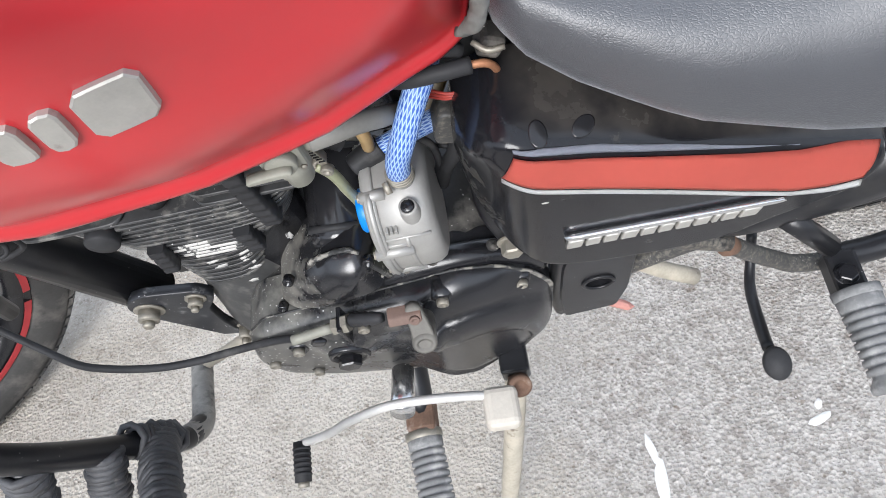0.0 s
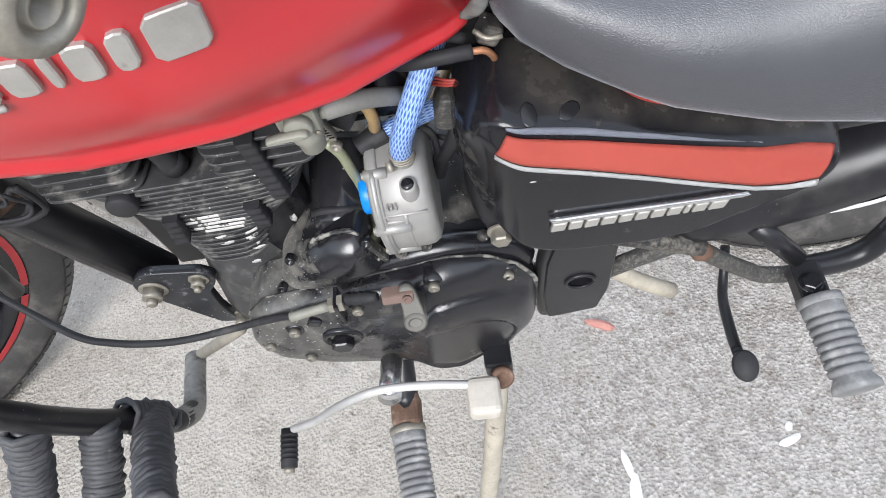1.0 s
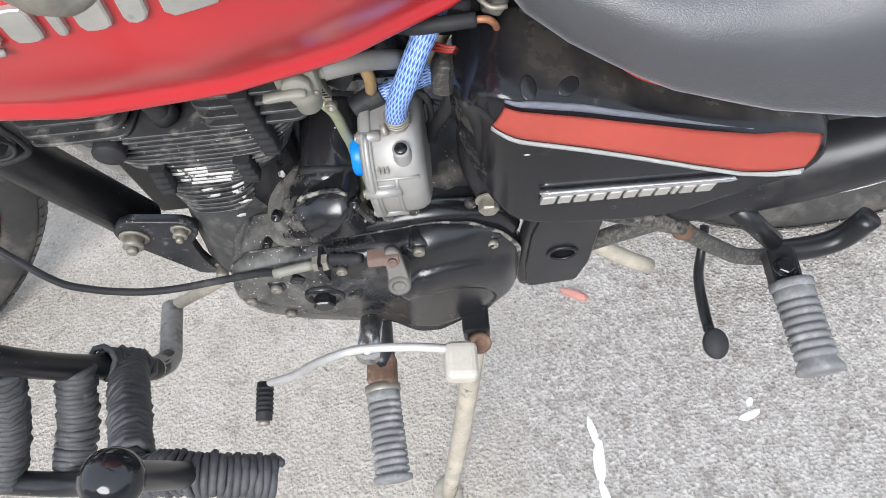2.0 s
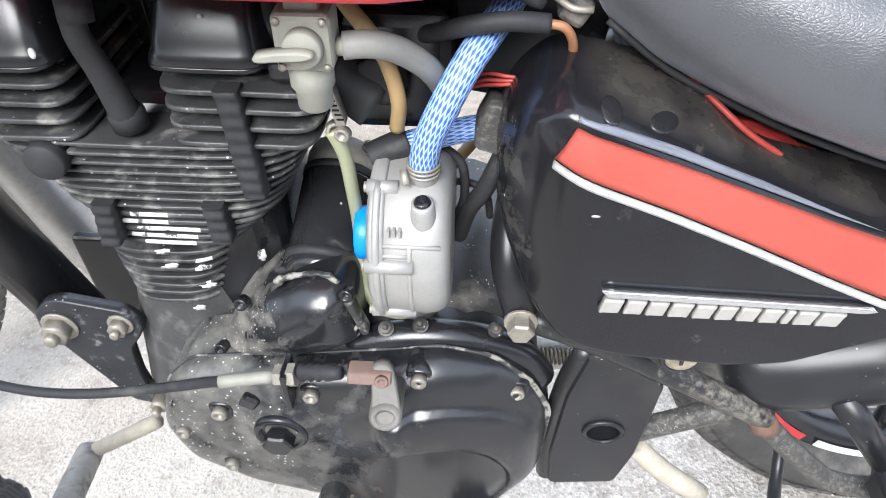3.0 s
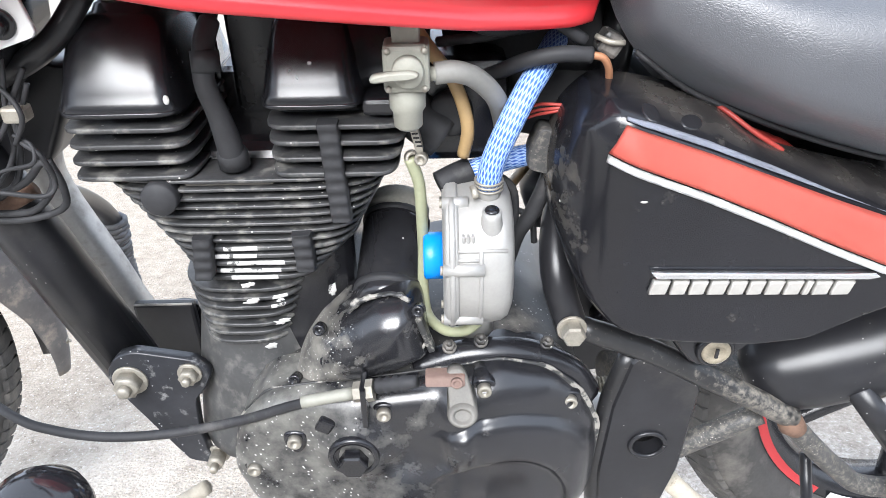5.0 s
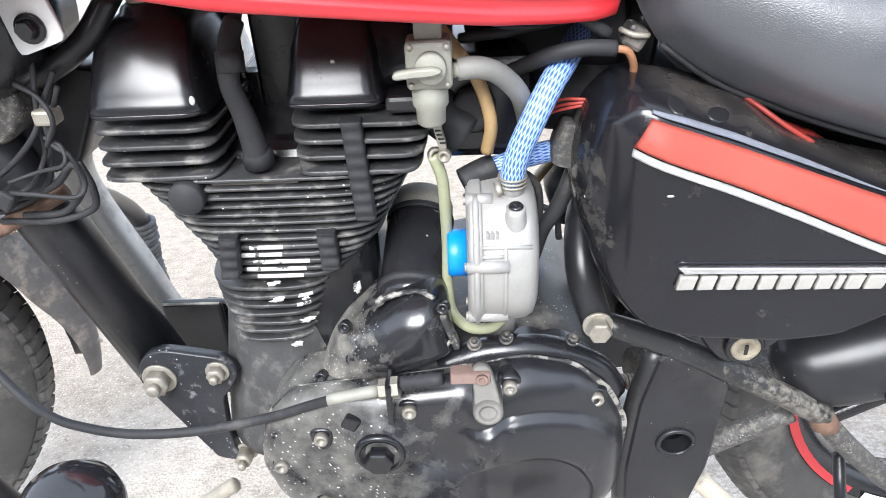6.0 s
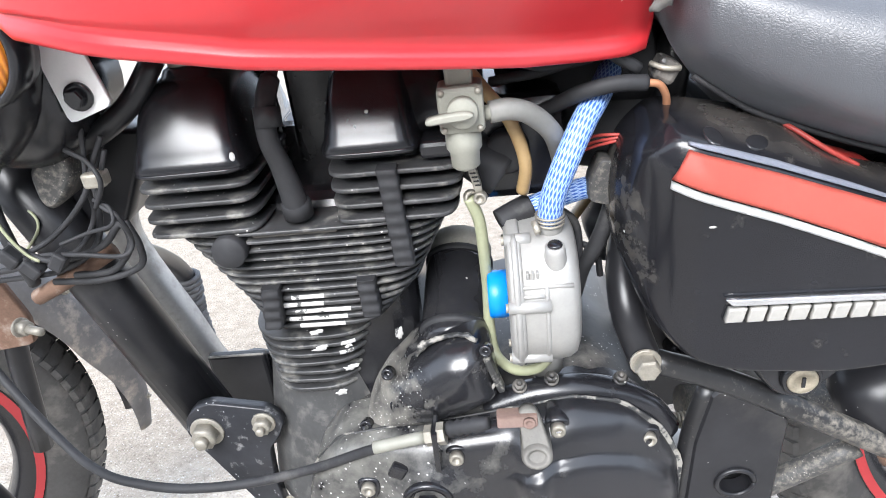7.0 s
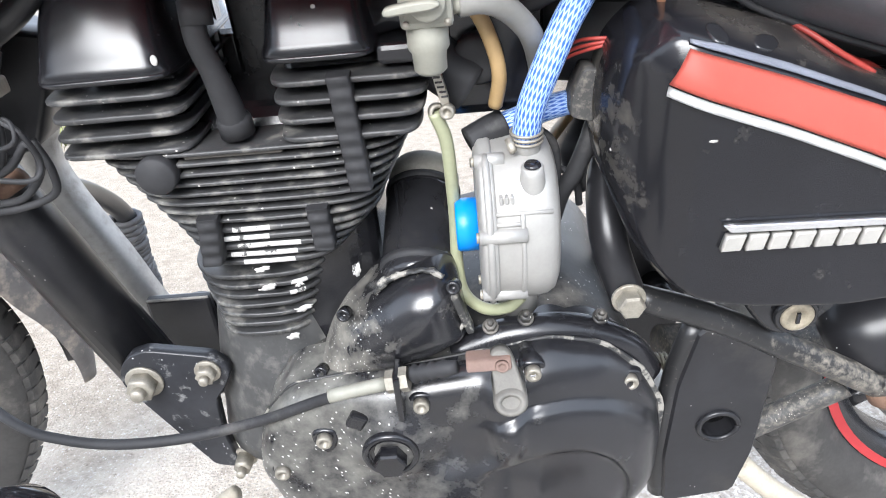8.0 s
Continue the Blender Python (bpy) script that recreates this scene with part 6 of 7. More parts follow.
# wiring gathered by the headstock
hose("headstock_wire", [(-0.370, -0.050, 0.792), (-0.373, -0.054, 0.763), (-0.378, -0.058, 0.734), (-0.387, -0.050, 0.707), (-0.405, -0.054, 0.685), (-0.436, -0.058, 0.682), (-0.465, -0.050, 0.689)], 0.0017, RUBBER, "black wire by the headstock", 8)
hose("headstock_wire", [(-0.361, -0.055, 0.753), (-0.374, -0.059, 0.722), (-0.363, -0.063, 0.711), (-0.364, -0.055, 0.690), (-0.371, -0.059, 0.681), (-0.396, -0.063, 0.686), (-0.429, -0.055, 0.684), (-0.451, -0.059, 0.681)], 0.0017, RUBBER, "black wire by the headstock", 8)
hose("headstock_wire", [(-0.460, -0.050, 0.701), (-0.443, -0.054, 0.689), (-0.424, -0.058, 0.681), (-0.405, -0.050, 0.679)], 0.0021, RUBBER, "black wire by the headstock", 8)
hose("headstock_wire", [(-0.378, -0.058, 0.722), (-0.367, -0.062, 0.717), (-0.367, -0.066, 0.707), (-0.390, -0.058, 0.699), (-0.409, -0.062, 0.694)], 0.0014, RUBBER, "black wire by the headstock", 8)
hose("headstock_wire", [(-0.362, -0.052, 0.761), (-0.372, -0.056, 0.744), (-0.384, -0.060, 0.723), (-0.418, -0.052, 0.696), (-0.449, -0.056, 0.682)], 0.0019, RUBBER, "black wire by the headstock", 8)
hose("headstock_wire", [(-0.383, -0.060, 0.757), (-0.369, -0.064, 0.749), (-0.363, -0.068, 0.736), (-0.377, -0.060, 0.717)], 0.0016, RUBBER, "black wire by the headstock", 8)
hose("headstock_wire", [(-0.447, -0.060, 0.715), (-0.443, -0.060, 0.701), (-0.436, -0.060, 0.688), (-0.429, -0.060, 0.682)], 0.0012, TUBE_GREEN, "thin green wire by the headstock", 6)
part("connector", box_bm((-0.456, -0.064, 0.681), (-0.442, -0.052, 0.691), 0.002, turn=Matrix.Rotation(0.90, 3, "Y")), RUBBER, bike, "small wiring connector")
part("connector", box_bm((-0.444, -0.064, 0.672), (-0.430, -0.052, 0.682), 0.002, turn=Matrix.Rotation(0.90, 3, "Y")), RUBBER, bike, "small wiring connector")
part("connector", box_bm((-0.423, -0.064, 0.676), (-0.409, -0.052, 0.686), 0.002, turn=Matrix.Rotation(-0.90, 3, "Y")), RUBBER, bike, "small wiring connector")
part("connector", box_bm((-0.378, -0.064, 0.731), (-0.364, -0.052, 0.741), 0.002, turn=Matrix.Rotation(-0.00, 3, "Y")), STEEL, bike, "small wiring connector")
part("headstock_gusset", plate_bm([Vector(p) for p in ((-0.41, 0.757), (-0.359, 0.748), (-0.373, 0.719), (-0.395, 0.678), (-0.429, 0.67), (-0.441, 0.713))], [(0, 0.01), (0, -0.022), (0.003, -0.025)], n=40, times=1), FRAME, bike, "black headstock gusset")
for ob in bike.children:
    if ob.name.split(".")[0] in ("wire_loom", "headstock_wire", "connector", "horn_bracket", "clamp_bar"):
        ob.location.y = -0.020
# flakes of white paint on the barrel
for u, v, w, a, b in ((-0.238, -0.066, 0.568, 0.0065, 0.0026), (-0.249, -0.066, 0.545, 0.0052, 0.0030), (-0.256, -0.071, 0.590, 0.0062, 0.0028), (-0.236, -0.070, 0.590, 0.0030, 0.0018), (-0.201, -0.055, 0.588, 0.0034, 0.0060), (-0.255, -0.075, 0.607, 0.0055, 0.0022)):
    bm = lathe_bm([(1.0, 0.0), (0.95, 0.0003), (0.0, 0.0004)], (0, 0, 0), (0, -1, 0), 30)
    for k in bm.verts:
        n = 0.85 + 0.45 * noise.noise(Vector((k.co.x * 2 + u * 90, 0, k.co.z * 2 + w * 70))) + 0.25 * noise.noise(Vector((k.co.x * 6 + u * 50, 0, k.co.z * 6)))
        k.co = Vector((u + k.co.x * a * n, v + k.co.y, w + k.co.z * b * n + k.co.x * a * 0.25))
    part("paint_flake", bm, FIN_WHITE, bike, "flake of white paint on the barrel")

# ---- clutch cable ----
cable = hose("clutch_cable", [(-0.212, -0.1262, 0.5447), (-0.23, -0.120, 0.534), (-0.26, -0.1145, 0.5185), (-0.29, -0.1130, 0.5092), (-0.32, -0.1135, 0.504), (-0.35, -0.1125, 0.5005), (-0.38, -0.1085, 0.4975), (-0.41, -0.1035, 0.499), (-0.44, -0.095, 0.503), (-0.48, -0.072, 0.513), (-0.54, -0.035, 0.56), (-0.60, 0.0, 0.64), (-0.62, 0.0, 0.76)], 0.0036, RUBBER, "black clutch cable drooping forward", 10)
part("cable_sleeve", tube_bm([(-0.2175, -0.1265, 0.5445), (-0.2, -0.125, 0.547), (-0.1825, -0.1235, 0.549)], 0.0043, 14, 3), PALE_METAL, cable, "dull zinc cable sleeve")
for k, r in ((0.0, 0.0072), (0.0085, 0.0078)):
    part("adjuster_nut", lathe_bm([(r, 0), (r, 0.005)], (-0.1815 + k, -0.1230, 0.5495 + k * 0.15), (1, -0.02, 0.14), 6, flat=True), STEEL, cable)
part("cable_bracket", box_bm((-0.177, -0.131, 0.523), (-0.173, -0.110, 0.557), 0.001), BLACK_SATIN, cable)
b = bmesh.new()
lathe_bm([(0.0045, 0), (0.0062, 0.003), (0.0045, 0.006), (0.0062, 0.009), (0.0045, 0.012), (0.0062, 0.015), (0.0045, 0.018), (0.0058, 0.021), (0.0048, 0.026), (0.004, 0.031)], (-0.1665, -0.1215, 0.5530), (1, -0.25, 0.36), 18, b)
part("rubber_boot", b, RUBBER, cable, "ribbed rubber cable boot")


# ---- foot controls and stands ----
def peg(name, a, b2, r, label, mat):
    a, b2 = Vector(a), Vector(b2)
    ax = (b2 - a).normalized()
    L = (b2 - a).length
    prof = [(r * 0.9, 0), (r * 1.02, 0.002)]
    k = 0.008
    while k < L - 0.014:
        prof += [(r, k), (r, k + 0.0045), (r * 0.86, k + 0.0052), (r * 0.86, k + 0.0072)]
        k += 0.0078
    prof += [(r * 1.12, L - 0.006), (r * 1.12, L - 0.001), (r * 0.9, L)]
    p = new(name)
    p.parent = bike
    p["label"] = label
    part("peg_rubber", lathe_bm(prof, a, ax, 28, squash=(1.0, 0.9)), mat, p)
    part("peg_collar", lathe_bm([(r * 1.08, -0.006), (r * 1.08, 0.001), (r, 0.003)], a, ax, 28, squash=(1.0, 0.9)), STEEL if name == "front_footpeg" else mat, p)
    return p, ax


p, ax = peg("rear_footpeg", (0.2515, -0.141, 0.436), (0.2565, -0.224, 0.432), 0.0190, "worn grey ribbed rubber passenger footpeg", GREY_RUBBER)
part("peg_bracket", box_bm((0.236, -0.139, 0.419), (0.263, -0.098, 0.443), 0.004), FRAME, p)
part("peg_pivot", hexbolt_bm((0.247, -0.122, 0.442), 0.0085, 0.005, (0, 0, 1), stud=False), BLACK_SATIN, p)
part("peg_hanger", tube_bm([(0.245, -0.10, 0.43), (0.285, -0.098, 0.43), (0.31, -0.095, 0.44), (0.325, -0.09, 0.47)], 0.0115, 14, 4), FRAME, p)
p, ax = peg("front_footpeg", (-0.1655, -0.172, 0.300), (-0.156, -0.272, 0.300), 0.019, "worn grey ribbed rubber rider footpeg", GREY_RUBBER)
part("peg_bracket", box_bm((-0.181, -0.168, 0.286), (-0.149, -0.130, 0.318), 0.005), RUST, p, "rusty folding joint")
part("peg_hanger", tube_bm([(-0.163, -0.145, 0.305), (-0.163, -0.11, 0.32), (-0.16, -0.06, 0.36)], 0.014, 14, 3), FRAME, p)
lev = part("gear_lever", tube_bm([(-0.286, -0.168, 0.362), (-0.25, -0.168, 0.385), (-0.215, -0.167, 0.420), (-0.17, -0.166, 0.447), (-0.12, -0.167, 0.445), (-0.075, -0.169, 0.432)], 0.0043, 12, 6), LEVER, bike, "bent silver heel-and-toe gear lever")
lev.location = (0.002, 0.0, -0.008)
part("toe_rubber", tube_bm([(-0.287, -0.166, 0.361), (-0.2875, -0.206, 0.358)], 0.0088, 14, 1), RUBBER, lev, "ribbed black toe rubber")
for k in range(6):
    part("toe_rib", lathe_bm([(0.0088, 0), (0.0096, 0.001), (0.0096, 0.002), (0.0088, 0.003)], (-0.287, -0.172 - k * 0.005, 0.3608 - k * 0.0003), (0, -1, 0), 14), RUBBER, lev)
part("toe_tip", tube_bm([(-0.2875, -0.206, 0.358), (-0.2875, -0.211, 0.3575)], 0.006, 12, 1), STEEL, lev)
part("lever_boss", tube_bm([(-0.160, -0.128, 0.418), (-0.160, -0.172, 0.440)], 0.0115, 18, 1), CHROME, lev, "chromed lever boss")
part("heel_pad", box_bm((-0.087, -0.200, 0.415), (-0.055, -0.162, 0.440), 0.007, seg=3, turn=Matrix.Rotation(0.15, 3, "Y")), material("pale worn rubber", (0.52, 0.48, 0.42), 0.8, var=0.12, scale=60, bump=0.3), lev, "pale worn heel pad")
part("heel_pivot", lathe_bm([(0.011, 0), (0.011, 0.008), (0.007, 0.008), (0.006, 0.004), (0, 0.004)], (-0.052, -0.160, 0.425), (0.2, -0.7, 0.6), 18), RUST, lev)
DIRTY_PALE = material("chipped pale stand paint", (0.42, 0.38, 0.31), 0.75, var=0.25, scale=40, bump=0.3, second=(0.12, 0.09, 0.07), cover=0.6, edge=0.1, patch_scale=60)
st = part("side_stand", tube_bm([(-0.052, -0.135, 0.385), (-0.06, -0.155, 0.33), (-0.085, -0.205, 0.19), (-0.116, -0.262, 0.050)], 0.011, 14, 4, radii=[0.0095, 0.0115, 0.0115, 0.010]), DIRTY_PALE, bike, "chipped pale side stand holding the motorcycle up")
part("stand_foot", lathe_bm([(0.02, 0), (0.02, 0.004), (0.012, 0.007)], (-0.117, -0.2635, 0.0475), (0, 0.1736, 0.985), 20, squash=(1.4, 1.0)), DIRTY_PALE, st)
part("stand_pivot", hexbolt_bm((-0.051, -0.146, 0.385), 0.008, 0.006), RUST, st)
part("stand_bracket", box_bm((-0.066, -0.145, 0.37), (-0.038, -0.06, 0.40), 0.003), FRAME, st)
cs = part("centre_stand", tube_bm([(0.092, -0.030, 0.341), (0.124, -0.035, 0.309), (0.163, -0.040, 0.280)], 0.010, 12, 3), DIRTY_PALE, bike, "folded dusty centre stand")
pts = [(-0.008 + 0.0004 * k, -0.03 + 0.006 * math.cos(k * math.pi / 4), 0.4655 + 0.006 * math.sin(k * math.pi / 4)) for k in range(0, 72)]
part("stand_spring", tube_bm(pts, 0.0014, 6, 1), STEEL, cs, "coiled stand return spring")
fl = part("stand_lever", tube_bm([(0.200, -0.048, 0.395), (0.197, -0.067, 0.375), (0.190, -0.095, 0.366), (0.184, -0.137, 0.378), (0.180, -0.162, 0.392)], 0.0055, 12, 5, radii=[0.005, 0.005, 0.0055, 0.0058, 0.0055]), FRAME, bike, "bent stand lever with an oval foot pad")
part("foot_pad", lathe_bm([(0.0145, 0), (0.016, 0.002), (0.016, 0.007), (0.0135, 0.010), (0, 0.0105)], (0.180, -0.178, 0.399), (-0.15, -0.35, 1), 26, squash=(0.95, 0.74)), RUBBER, fl, "black rubber oval pad")

# swing arm, chain guard and rear stays seen under the cover
part("swing_arm", tube_bm([(0.03, 0.02, 0.44), (0.2, 0.06, 0.40), (0.47, 0.10, 0.33)], 0.016, 14, 3), DUSTY_FRAME, bike, "dusty black swing arm")
part("swing_arm", tube_bm([(0.03, 0.10, 0.44), (0.2, 0.18, 0.40), (0.47, 0.28, 0.33)], 0.016, 14, 3), DUSTY_FRAME, bike, "dusty black swing arm")
part("rear_shock", tube_bm([(0.37, -0.115, 0.65), (0.43, -0.118, 0.36)], 0.02, 16, 1), CHROME, bike, "chromed rear shock absorber")
part("rear_mudguard", tube_bm([(0.13, 0.03, 0.56), (0.22, 0.04, 0.645), (0.4, 0.05, 0.69)], 0.045, 20, 5), BLACK_SATIN, bike, "black inner mudguard")
b = bmesh.new()
bmesh.ops.create_icosphere(b, subdivisions=4, radius=1.0)
for v in b.verts:
    k = 1 + 0.30 * noise.noise(v.co * 2.6) + 0.12 * noise.noise(v.co * 7)
    v.co = Vector((0.086 + v.co.x * 0.034 * k, -0.075 + v.co.y * 0.012 * k, 0.696 + v.co.z * 0.014 * k - v.co.x * 0.014))
smooth(b)
part("red_cloth", b, material("crumpled red plastic", (0.3, 0.03, 0.025), 0.4, var=0.4, scale=60, bump=0.6, bump_scale=60, bump_dist=0.004), bike, "red plastic wrapped under the seat")
hose("thin_wire", [(0.040, -0.070, 0.735), (0.050, -0.085, 0.731), (0.066, -0.094, 0.7205), (0.084, -0.095, 0.7095)], 0.0016, WIRE_RED, "red wire along the shoulder", 8)

# ---- handlebar end ----
hb = part("handlebar", tube_bm([(-0.49, 0.0, 1.06), (-0.43, -0.08, 1.075), (-0.33, -0.15, 1.05), (-0.235, -0.195, 1.015), (-0.168, -0.228, 0.992)], 0.011, 16, 5), CHROME, bike, "handlebar with a silver bar end")
part("grip", tube_bm([(-0.30, -0.165, 1.038), (-0.235, -0.195, 1.015), (-0.178, -0.223, 0.996)], 0.0155, 18, 4), RUBBER, hb, "black rubber grip")
d = Vector((0.82, -0.54, -0.20)).normalized()
c0 = Vector((-0.120, -0.2525, 0.978))
part("bar_end", lathe_bm([(0.0135, -0.062), (0.0142, -0.014), (0.0136, -0.005), (0.0115, 0.0), (0.0085, 0.001), (0.0076, 0.0005), (0.0070, -0.002), (0.0058, -0.002), (0.005, 0.0), (0.0042, 0.0), (0.0035, -0.007), (0, -0.007)], c0, d, 30), STEEL, hb, "silver bar end weight with a bolt hole")


# ---- leg guard wrapped in rope ----
def rope_wrap(path, r, parent, turns, jit=0.0008, cord=0.0034):
    line = spline(path, 24)
    n = turns * 10
    d = [0.0]
    for a, b3 in zip(line, line[1:]):
        d.append(d[-1] + (b3 - a).length)
    pts = []
    side = None
    for i in range(n + 1):
        sdist = d[-1] * i / n
        k = min(max(j for j in range(len(d)) if d[j] <= sdist + 1e-9), len(line) - 2)
        t = (sdist - d[k]) / max(d[k + 1] - d[k], 1e-9)
        p0 = line[k] * (1 - t) + line[k + 1] * t
        tang = (line[k + 1] - line[k]).normalized()
        side = tang.orthogonal().normalized() if side is None else (side - tang * side.dot(tang)).normalized()
        o = tang.cross(side)
        a = 2 * math.pi * i / 10
        rr = r + random.uniform(-jit, jit)
        pts.append(p0 + (side * math.cos(a) + o * math.sin(a)) * rr)
    return part("rope", tube_bm(pts, cord, 6, 1), ROPE, parent, "black rope wound round the bar")


guard = new("leg_guard")
guard.parent = bike
guard["label"] = "black tubular leg guard wound with rope"
guard.location = (-0.010, 0.0, -0.022)
part("guard_bend", tube_bm([(-0.415, -0.045, 0.322), (-0.405, -0.085, 0.338), (-0.392, -0.125, 0.362), (-0.392, -0.146, 0.395)], 0.0127, 18, 6), DUST_TUBE, guard, "bend of the guard caked pale with dust")
part("guard_tube", tube_bm([(-0.392, -0.125, 0.362), (-0.392, -0.146, 0.395), (-0.402, -0.153, 0.43), (-0.420, -0.174, 0.51), (-0.432, -0.19, 0.60), (-0.46, -0.19, 0.68), (-0.52, -0.14, 0.72), (-0.55, -0.04, 0.72)], 0.0125, 18, 6), FRAME, guard, "black guard tube with dusty bend")
part("guard_foot", tube_bm([(-0.415, -0.045, 0.322), (-0.37, -0.045, 0.355), (-0.33, -0.045, 0.385)], 0.007, 10, 3), DIRTY_PALE, guard)
for a, m, z in (((-0.401, -0.150, 0.43), (-0.365, -0.21, 0.485), (-0.335, -0.265, 0.525)), ((-0.418, -0.170, 0.495), (-0.430, -0.215, 0.455), (-0.440, -0.262, 0.435)), ((-0.440, -0.187, 0.565), (-0.468, -0.222, 0.50), (-0.495, -0.258, 0.452))):
    part("guard_bar", tube_bm([a, m, z], 0.0115, 12, 6), FRAME, guard)
    rope_wrap([a, m, z], 0.0150, guard, 22, 0.0018, 0.0042)
rope_wrap([(-0.410, -0.160, 0.468), (-0.403, -0.153, 0.44), (-0.396, -0.148, 0.41)], 0.0145, guard, 10, 0.003)
part("guard_bar", tube_bm([(-0.56, -0.25, 0.40), (-0.495, -0.262, 0.445), (-0.42, -0.270, 0.455), (-0.335, -0.276, 0.515), (-0.28, -0.283, 0.545), (-0.218, -0.288, 0.525)], 0.0115, 14, 6), FRAME, guard)
rope_wrap([(-0.36, -0.275, 0.497), (-0.31, -0.280, 0.535), (-0.27, -0.284, 0.546), (-0.212, -0.288, 0.52)], 0.0145, guard, 30, 0.0022, 0.0036)
far = [(-0.528, 0.300, 0.478), (-0.533, 0.300, 0.42), (-0.534, 0.300, 0.345)]
part("guard_bar", tube_bm([(-0.455, 0.070, 0.63), (-0.50, 0.20, 0.56)] + far, 0.0115, 12, 6), FRAME, guard)
rope_wrap(far, 0.0150, guard, 20, 0.0022, 0.0042)
part("guard_post", tube_bm([(-0.275, -0.284, 0.545), (-0.27, -0.292, 0.60), (-0.263, -0.303, 0.675)], 0.0105, 14, 4), FRAME, guard)
part("guard_cap", lathe_bm([(0.012, -0.012), (0.0185, -0.004), (0.0195, 0.003), (0.0165, 0.0115), (0.0095, 0.0168), (0, 0.0185)], (-0.262, -0.305, 0.682), (0, -0.45, 0.9), 32), BLACK_GLOSS, guard, "glossy black round end cap")


# ---- a white car and a grass verge beyond the bike ----
def parked_car():
    car = thing("parked_car", "white parked car with dark side windows", "car", pose(0.95, 2.6, 0.0))
    side = [Vector(q) for q in ((-0.55, 0.30), (-0.60, 0.62), (-0.50, 0.74), (0.02, 0.80), (0.30, 1.02), (0.62, 1.24), (1.10, 1.34), (1.9, 1.34), (2.5, 1.20), (2.95, 0.90), (3.25, 0.84), (3.35, 0.6), (3.3, 0.30))]
    body = part("body", plate_bm(side, [(0.05, 1.62), (0.0, 1.56), (0.0, 0.06), (0.03, 0.0)], n=110, times=1), CAR_WHITE, car, "white painted body")
    for pts in (((0.205, 0.80), (0.235, 0.855), (0.33, 0.95), (0.55, 1.10), (0.70, 1.17), (0.70, 0.80)), ((0.76, 0.80), (0.76, 1.19), (1.2, 1.26), (1.55, 1.26), (1.55, 0.82)), ((1.62, 0.82), (1.62, 1.26), (2.0, 1.22), (2.4, 1.06), (2.55, 0.86))):
        ring = [Vector(q) for q in pts]
        win = part("window", plate_bm(ring, [(0.0, 0.02), (0.0, -0.004), (0.004, -0.006)], n=50, times=1), CAR_GLASS, car, "dark side window")
        line = [Vector((q.x, -0.006, q.y)) for q in evenly(rounded(ring, 1), 48)]
        part("window_trim", tube_bm(line + [line[0]], 0.010, 8, 1), RUBBER, win, "black rubber trim")
    for x in (0.15, 2.65):
        tyre = part("wheel", lathe_bm([(0.2, 0.02), (0.28, 0.0), (0.30, 0.02), (0.30, 0.16), (0.2, 0.18)], (x, 0.0, 0.30), (0, 1, 0), 40), TYRE, car, "black car tyre")
        part("wheel_cover", lathe_bm([(0.2, 0.0), (0.19, -0.012), (0.08, -0.02), (0, -0.02)], (x, 0.02, 0.30), (0, 1, 0), 32), STEEL, tyre, "grey wheel cover")
    part("door_handle", box_bm((1.35, -0.02, 0.74), (1.5, 0.01, 0.765), 0.006), CAR_WHITE, car)


parked_car()
rng = random.Random(7)
verts, faces = [], []
for k in range(2600):
    x, y = rng.uniform(-6.0, -0.9), 3.0 + abs(rng.gauss(0, 0.9))
    h, a, wd, n = rng.uniform(0.03, 0.14), rng.uniform(0, 6.28), rng.uniform(0.003, 0.008), len(verts)
    dx, dy = math.cos(a), math.sin(a)
    lean = rng.uniform(0.01, 0.07)
    verts += [(x - dx * wd, y - dy * wd, 0), (x + dx * wd, y + dy * wd, 0), (x + dx * wd * 0.6 - dy * lean * 0.4, y + dy * wd * 0.6 + dx * lean * 0.4, h * 0.6), (x - dx * wd * 0.6 - dy * lean * 0.4, y - dy * wd * 0.6 + dx * lean * 0.4, h * 0.6), (x - dy * lean, y + dx * lean, h)]
    faces += [(n, n + 1, n + 2, n + 3), (n + 3, n + 2, n + 4)]
me = bpy.data.meshes.new("grass")
me.from_pydata(verts, [], faces)
me.materials.append(GRASS)
tagged(new("grass", me), "dry green grass along the verge", "grass", kind="stuff")


# ---- small things on the ground ----
def lump(name, x, y, r, flat, mat, label, category, turn=0.0, seed=0, group=""):
    b = bmesh.new()
    bmesh.ops.create_icosphere(b, subdivisions=2, radius=1.0)
    for v in b.verts:
        n = 1 + 0.35 * noise.noise(v.co * 1.7 + Vector((seed, seed * 2, 0)))
        v.co = Vector((v.co.x * r[0] * n, v.co.y * r[1] * n, max(-0.2, v.co.z) * flat * n))
    return solo(name, b, mat, label, category, pose(x, y, flat * 0.1, 0, 0, turn), group)


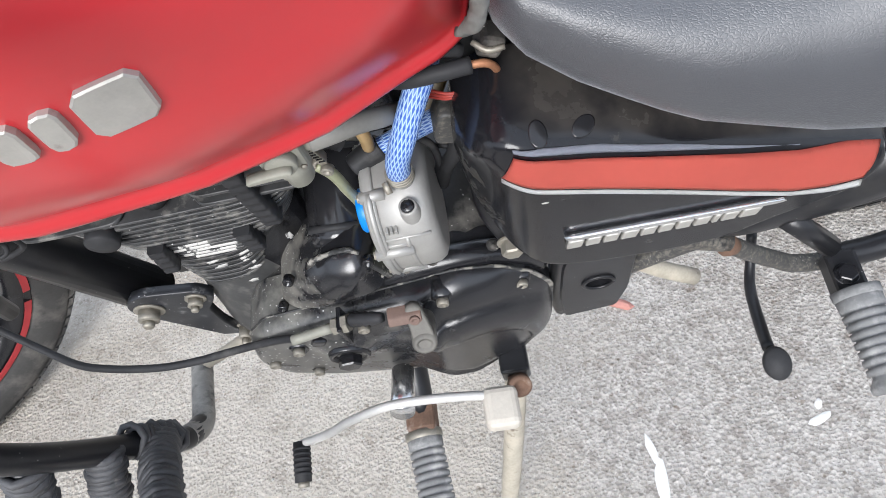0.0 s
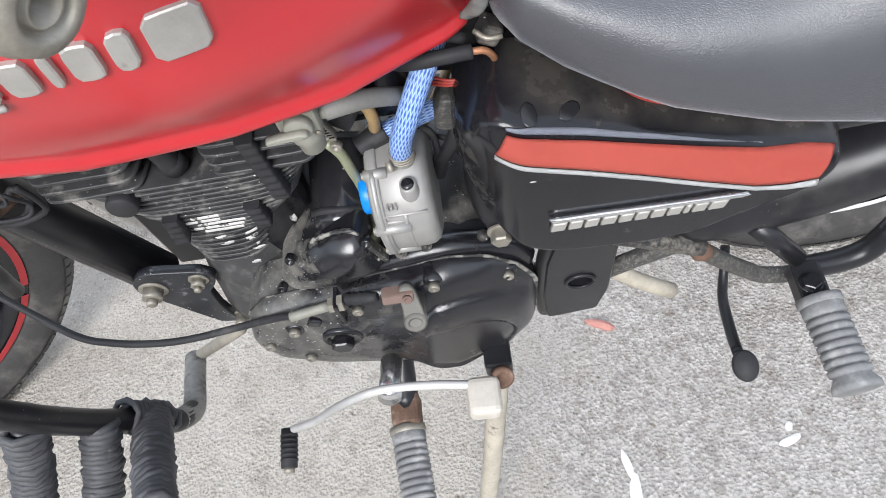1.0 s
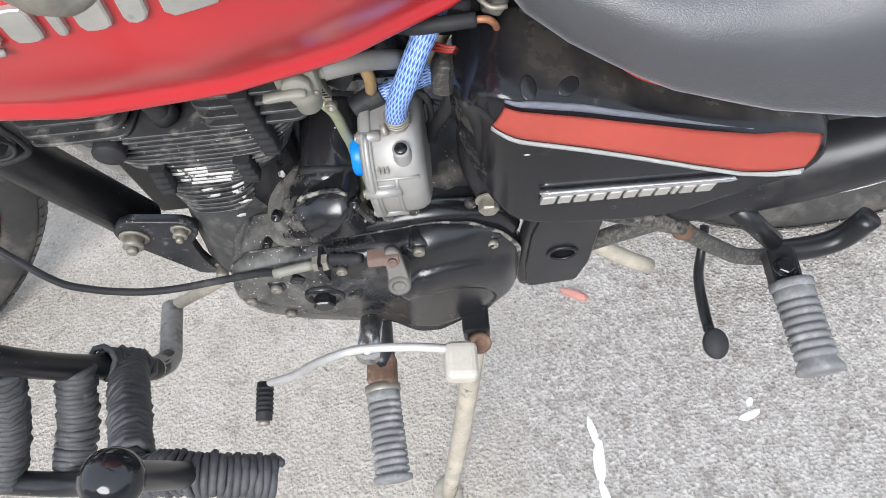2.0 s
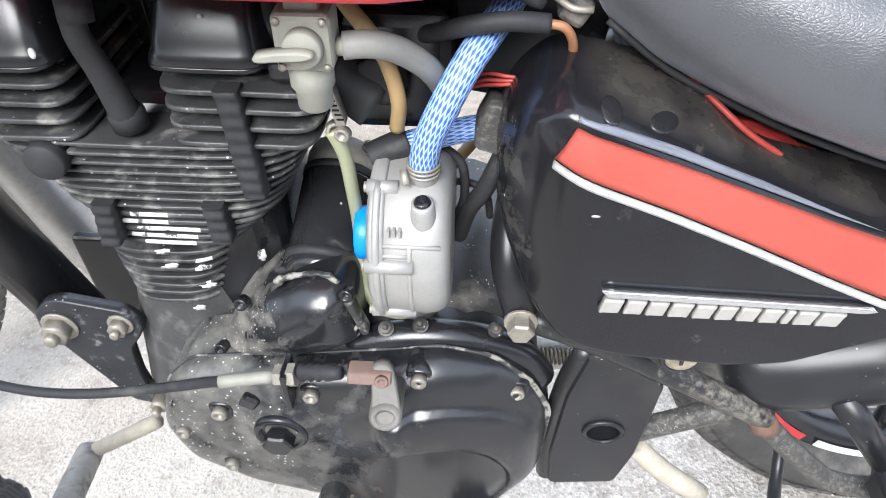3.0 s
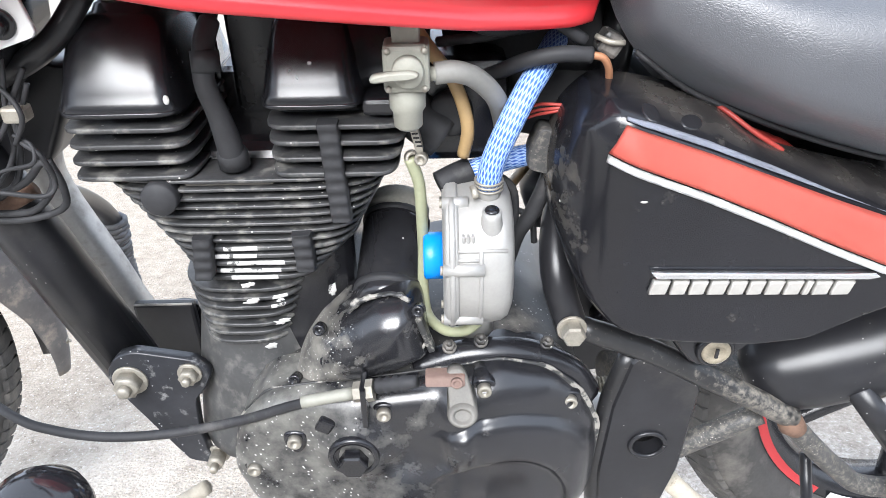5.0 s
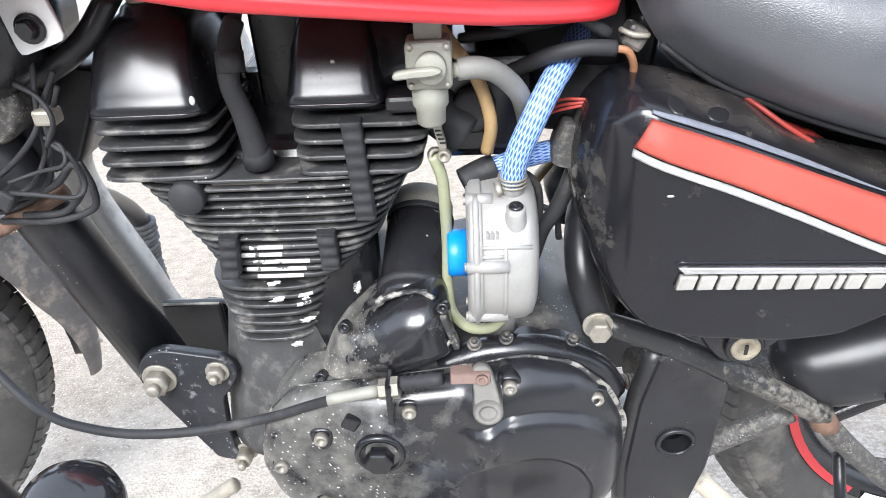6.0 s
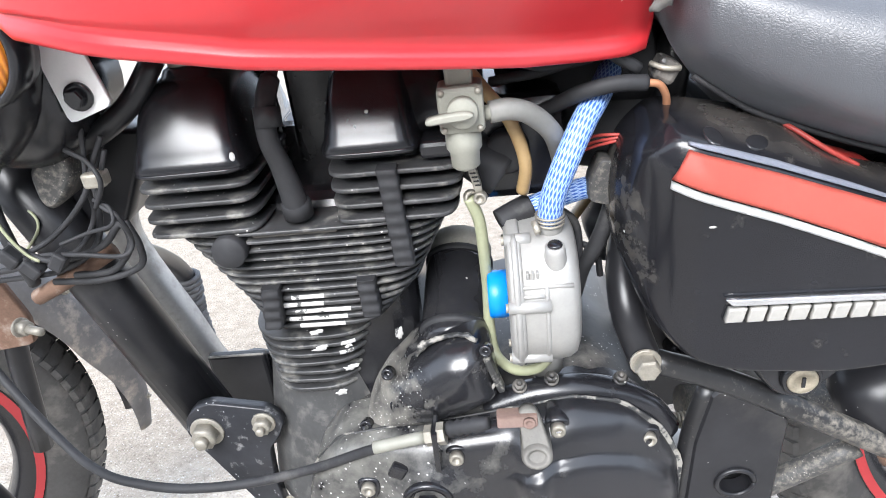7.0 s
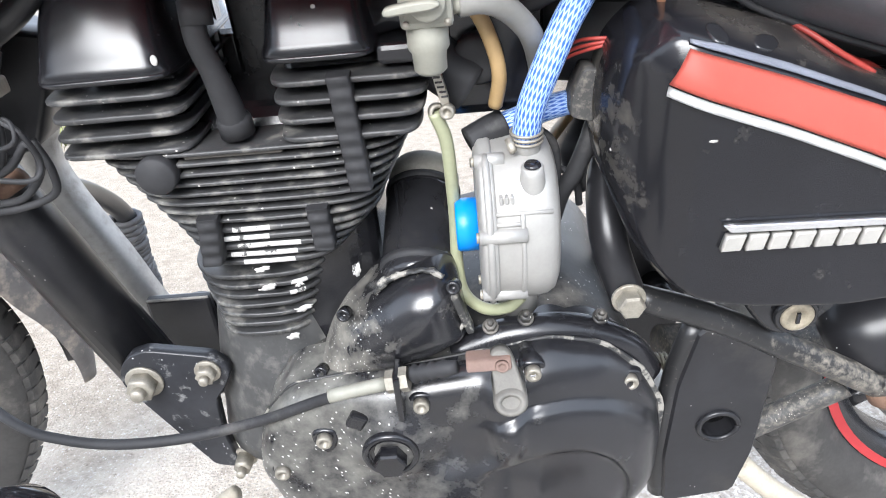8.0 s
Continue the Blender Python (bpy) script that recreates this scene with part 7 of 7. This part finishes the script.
BRICK_CHIP = material("faded brick red", (0.5, 0.24, 0.2), 0.85, var=0.15, scale=120, bump=0.4)
lump("brick_chip", 0.108, 0.082, (0.026, 0.008), 0.008, BRICK_CHIP, "faded red brick chip lying on the asphalt", "brick chip", -28, 3)
CHALK = material("dried white paint", (0.78, 0.77, 0.74), 0.8, var=0.1, scale=120, bump=0.3)
for k, (x, y, rx, ry, t) in enumerate(((0.098, -0.150, 0.006, 0.022, 8), (0.10, -0.196, 0.009, 0.032, -6), (0.325, -0.145, 0.018, 0.006, 20), (0.33, -0.125, 0.008, 0.005, 60), (0.10, -0.24, 0.006, 0.02, 10))):
    lump("paint_splash", x, y, (rx, ry), 0.0016, CHALK, "dried white paint splash on the asphalt", "paint splash", t, k + 5, "paint splashes")
PEBBLE = material("pale pebbles", (0.46, 0.44, 0.41), 0.85, var=0.35, scale=30, bump=0.3)
rng = random.Random(4)
verts, faces = [], []
for k in range(3600):
    x, y = rng.uniform(-1.1, 0.75), rng.uniform(-0.55, 0.9)
    r = rng.uniform(0.0007, 0.0022) * (1.6 if rng.random() < 0.06 else 1.0)
    turn, lift, n = rng.uniform(0, 6.28), r * rng.uniform(0.5, 0.9), len(verts)
    for j in range(6):
        a = turn + j * math.pi / 3
        q = r * rng.uniform(0.75, 1.35)
        verts.append((x + q * math.cos(a), y + q * math.sin(a), -0.0003))
    for j in range(3):
        a = turn + 0.4 + j * math.pi * 2 / 3
        verts.append((x + r * 0.5 * math.cos(a), y + r * 0.5 * math.sin(a), lift * rng.uniform(0.8, 1.1)))
    t0, t1, t2 = n + 6, n + 7, n + 8
    faces += [(t0, t1, t2), (n, n + 1, t0), (n + 1, n + 2, t0), (n + 2, t1, t0), (n + 2, n + 3, t1), (n + 3, n + 4, t1), (n + 4, t2, t1), (n + 4, n + 5, t2), (n + 5, n, t2), (n, t0, t2)]
me = bpy.data.meshes.new("gravel")
me.from_pydata(verts, [], faces)
me.materials.append(PEBBLE)
tagged(new("gravel", me), "loose pale grit scattered over the ground", "gravel", kind="stuff")
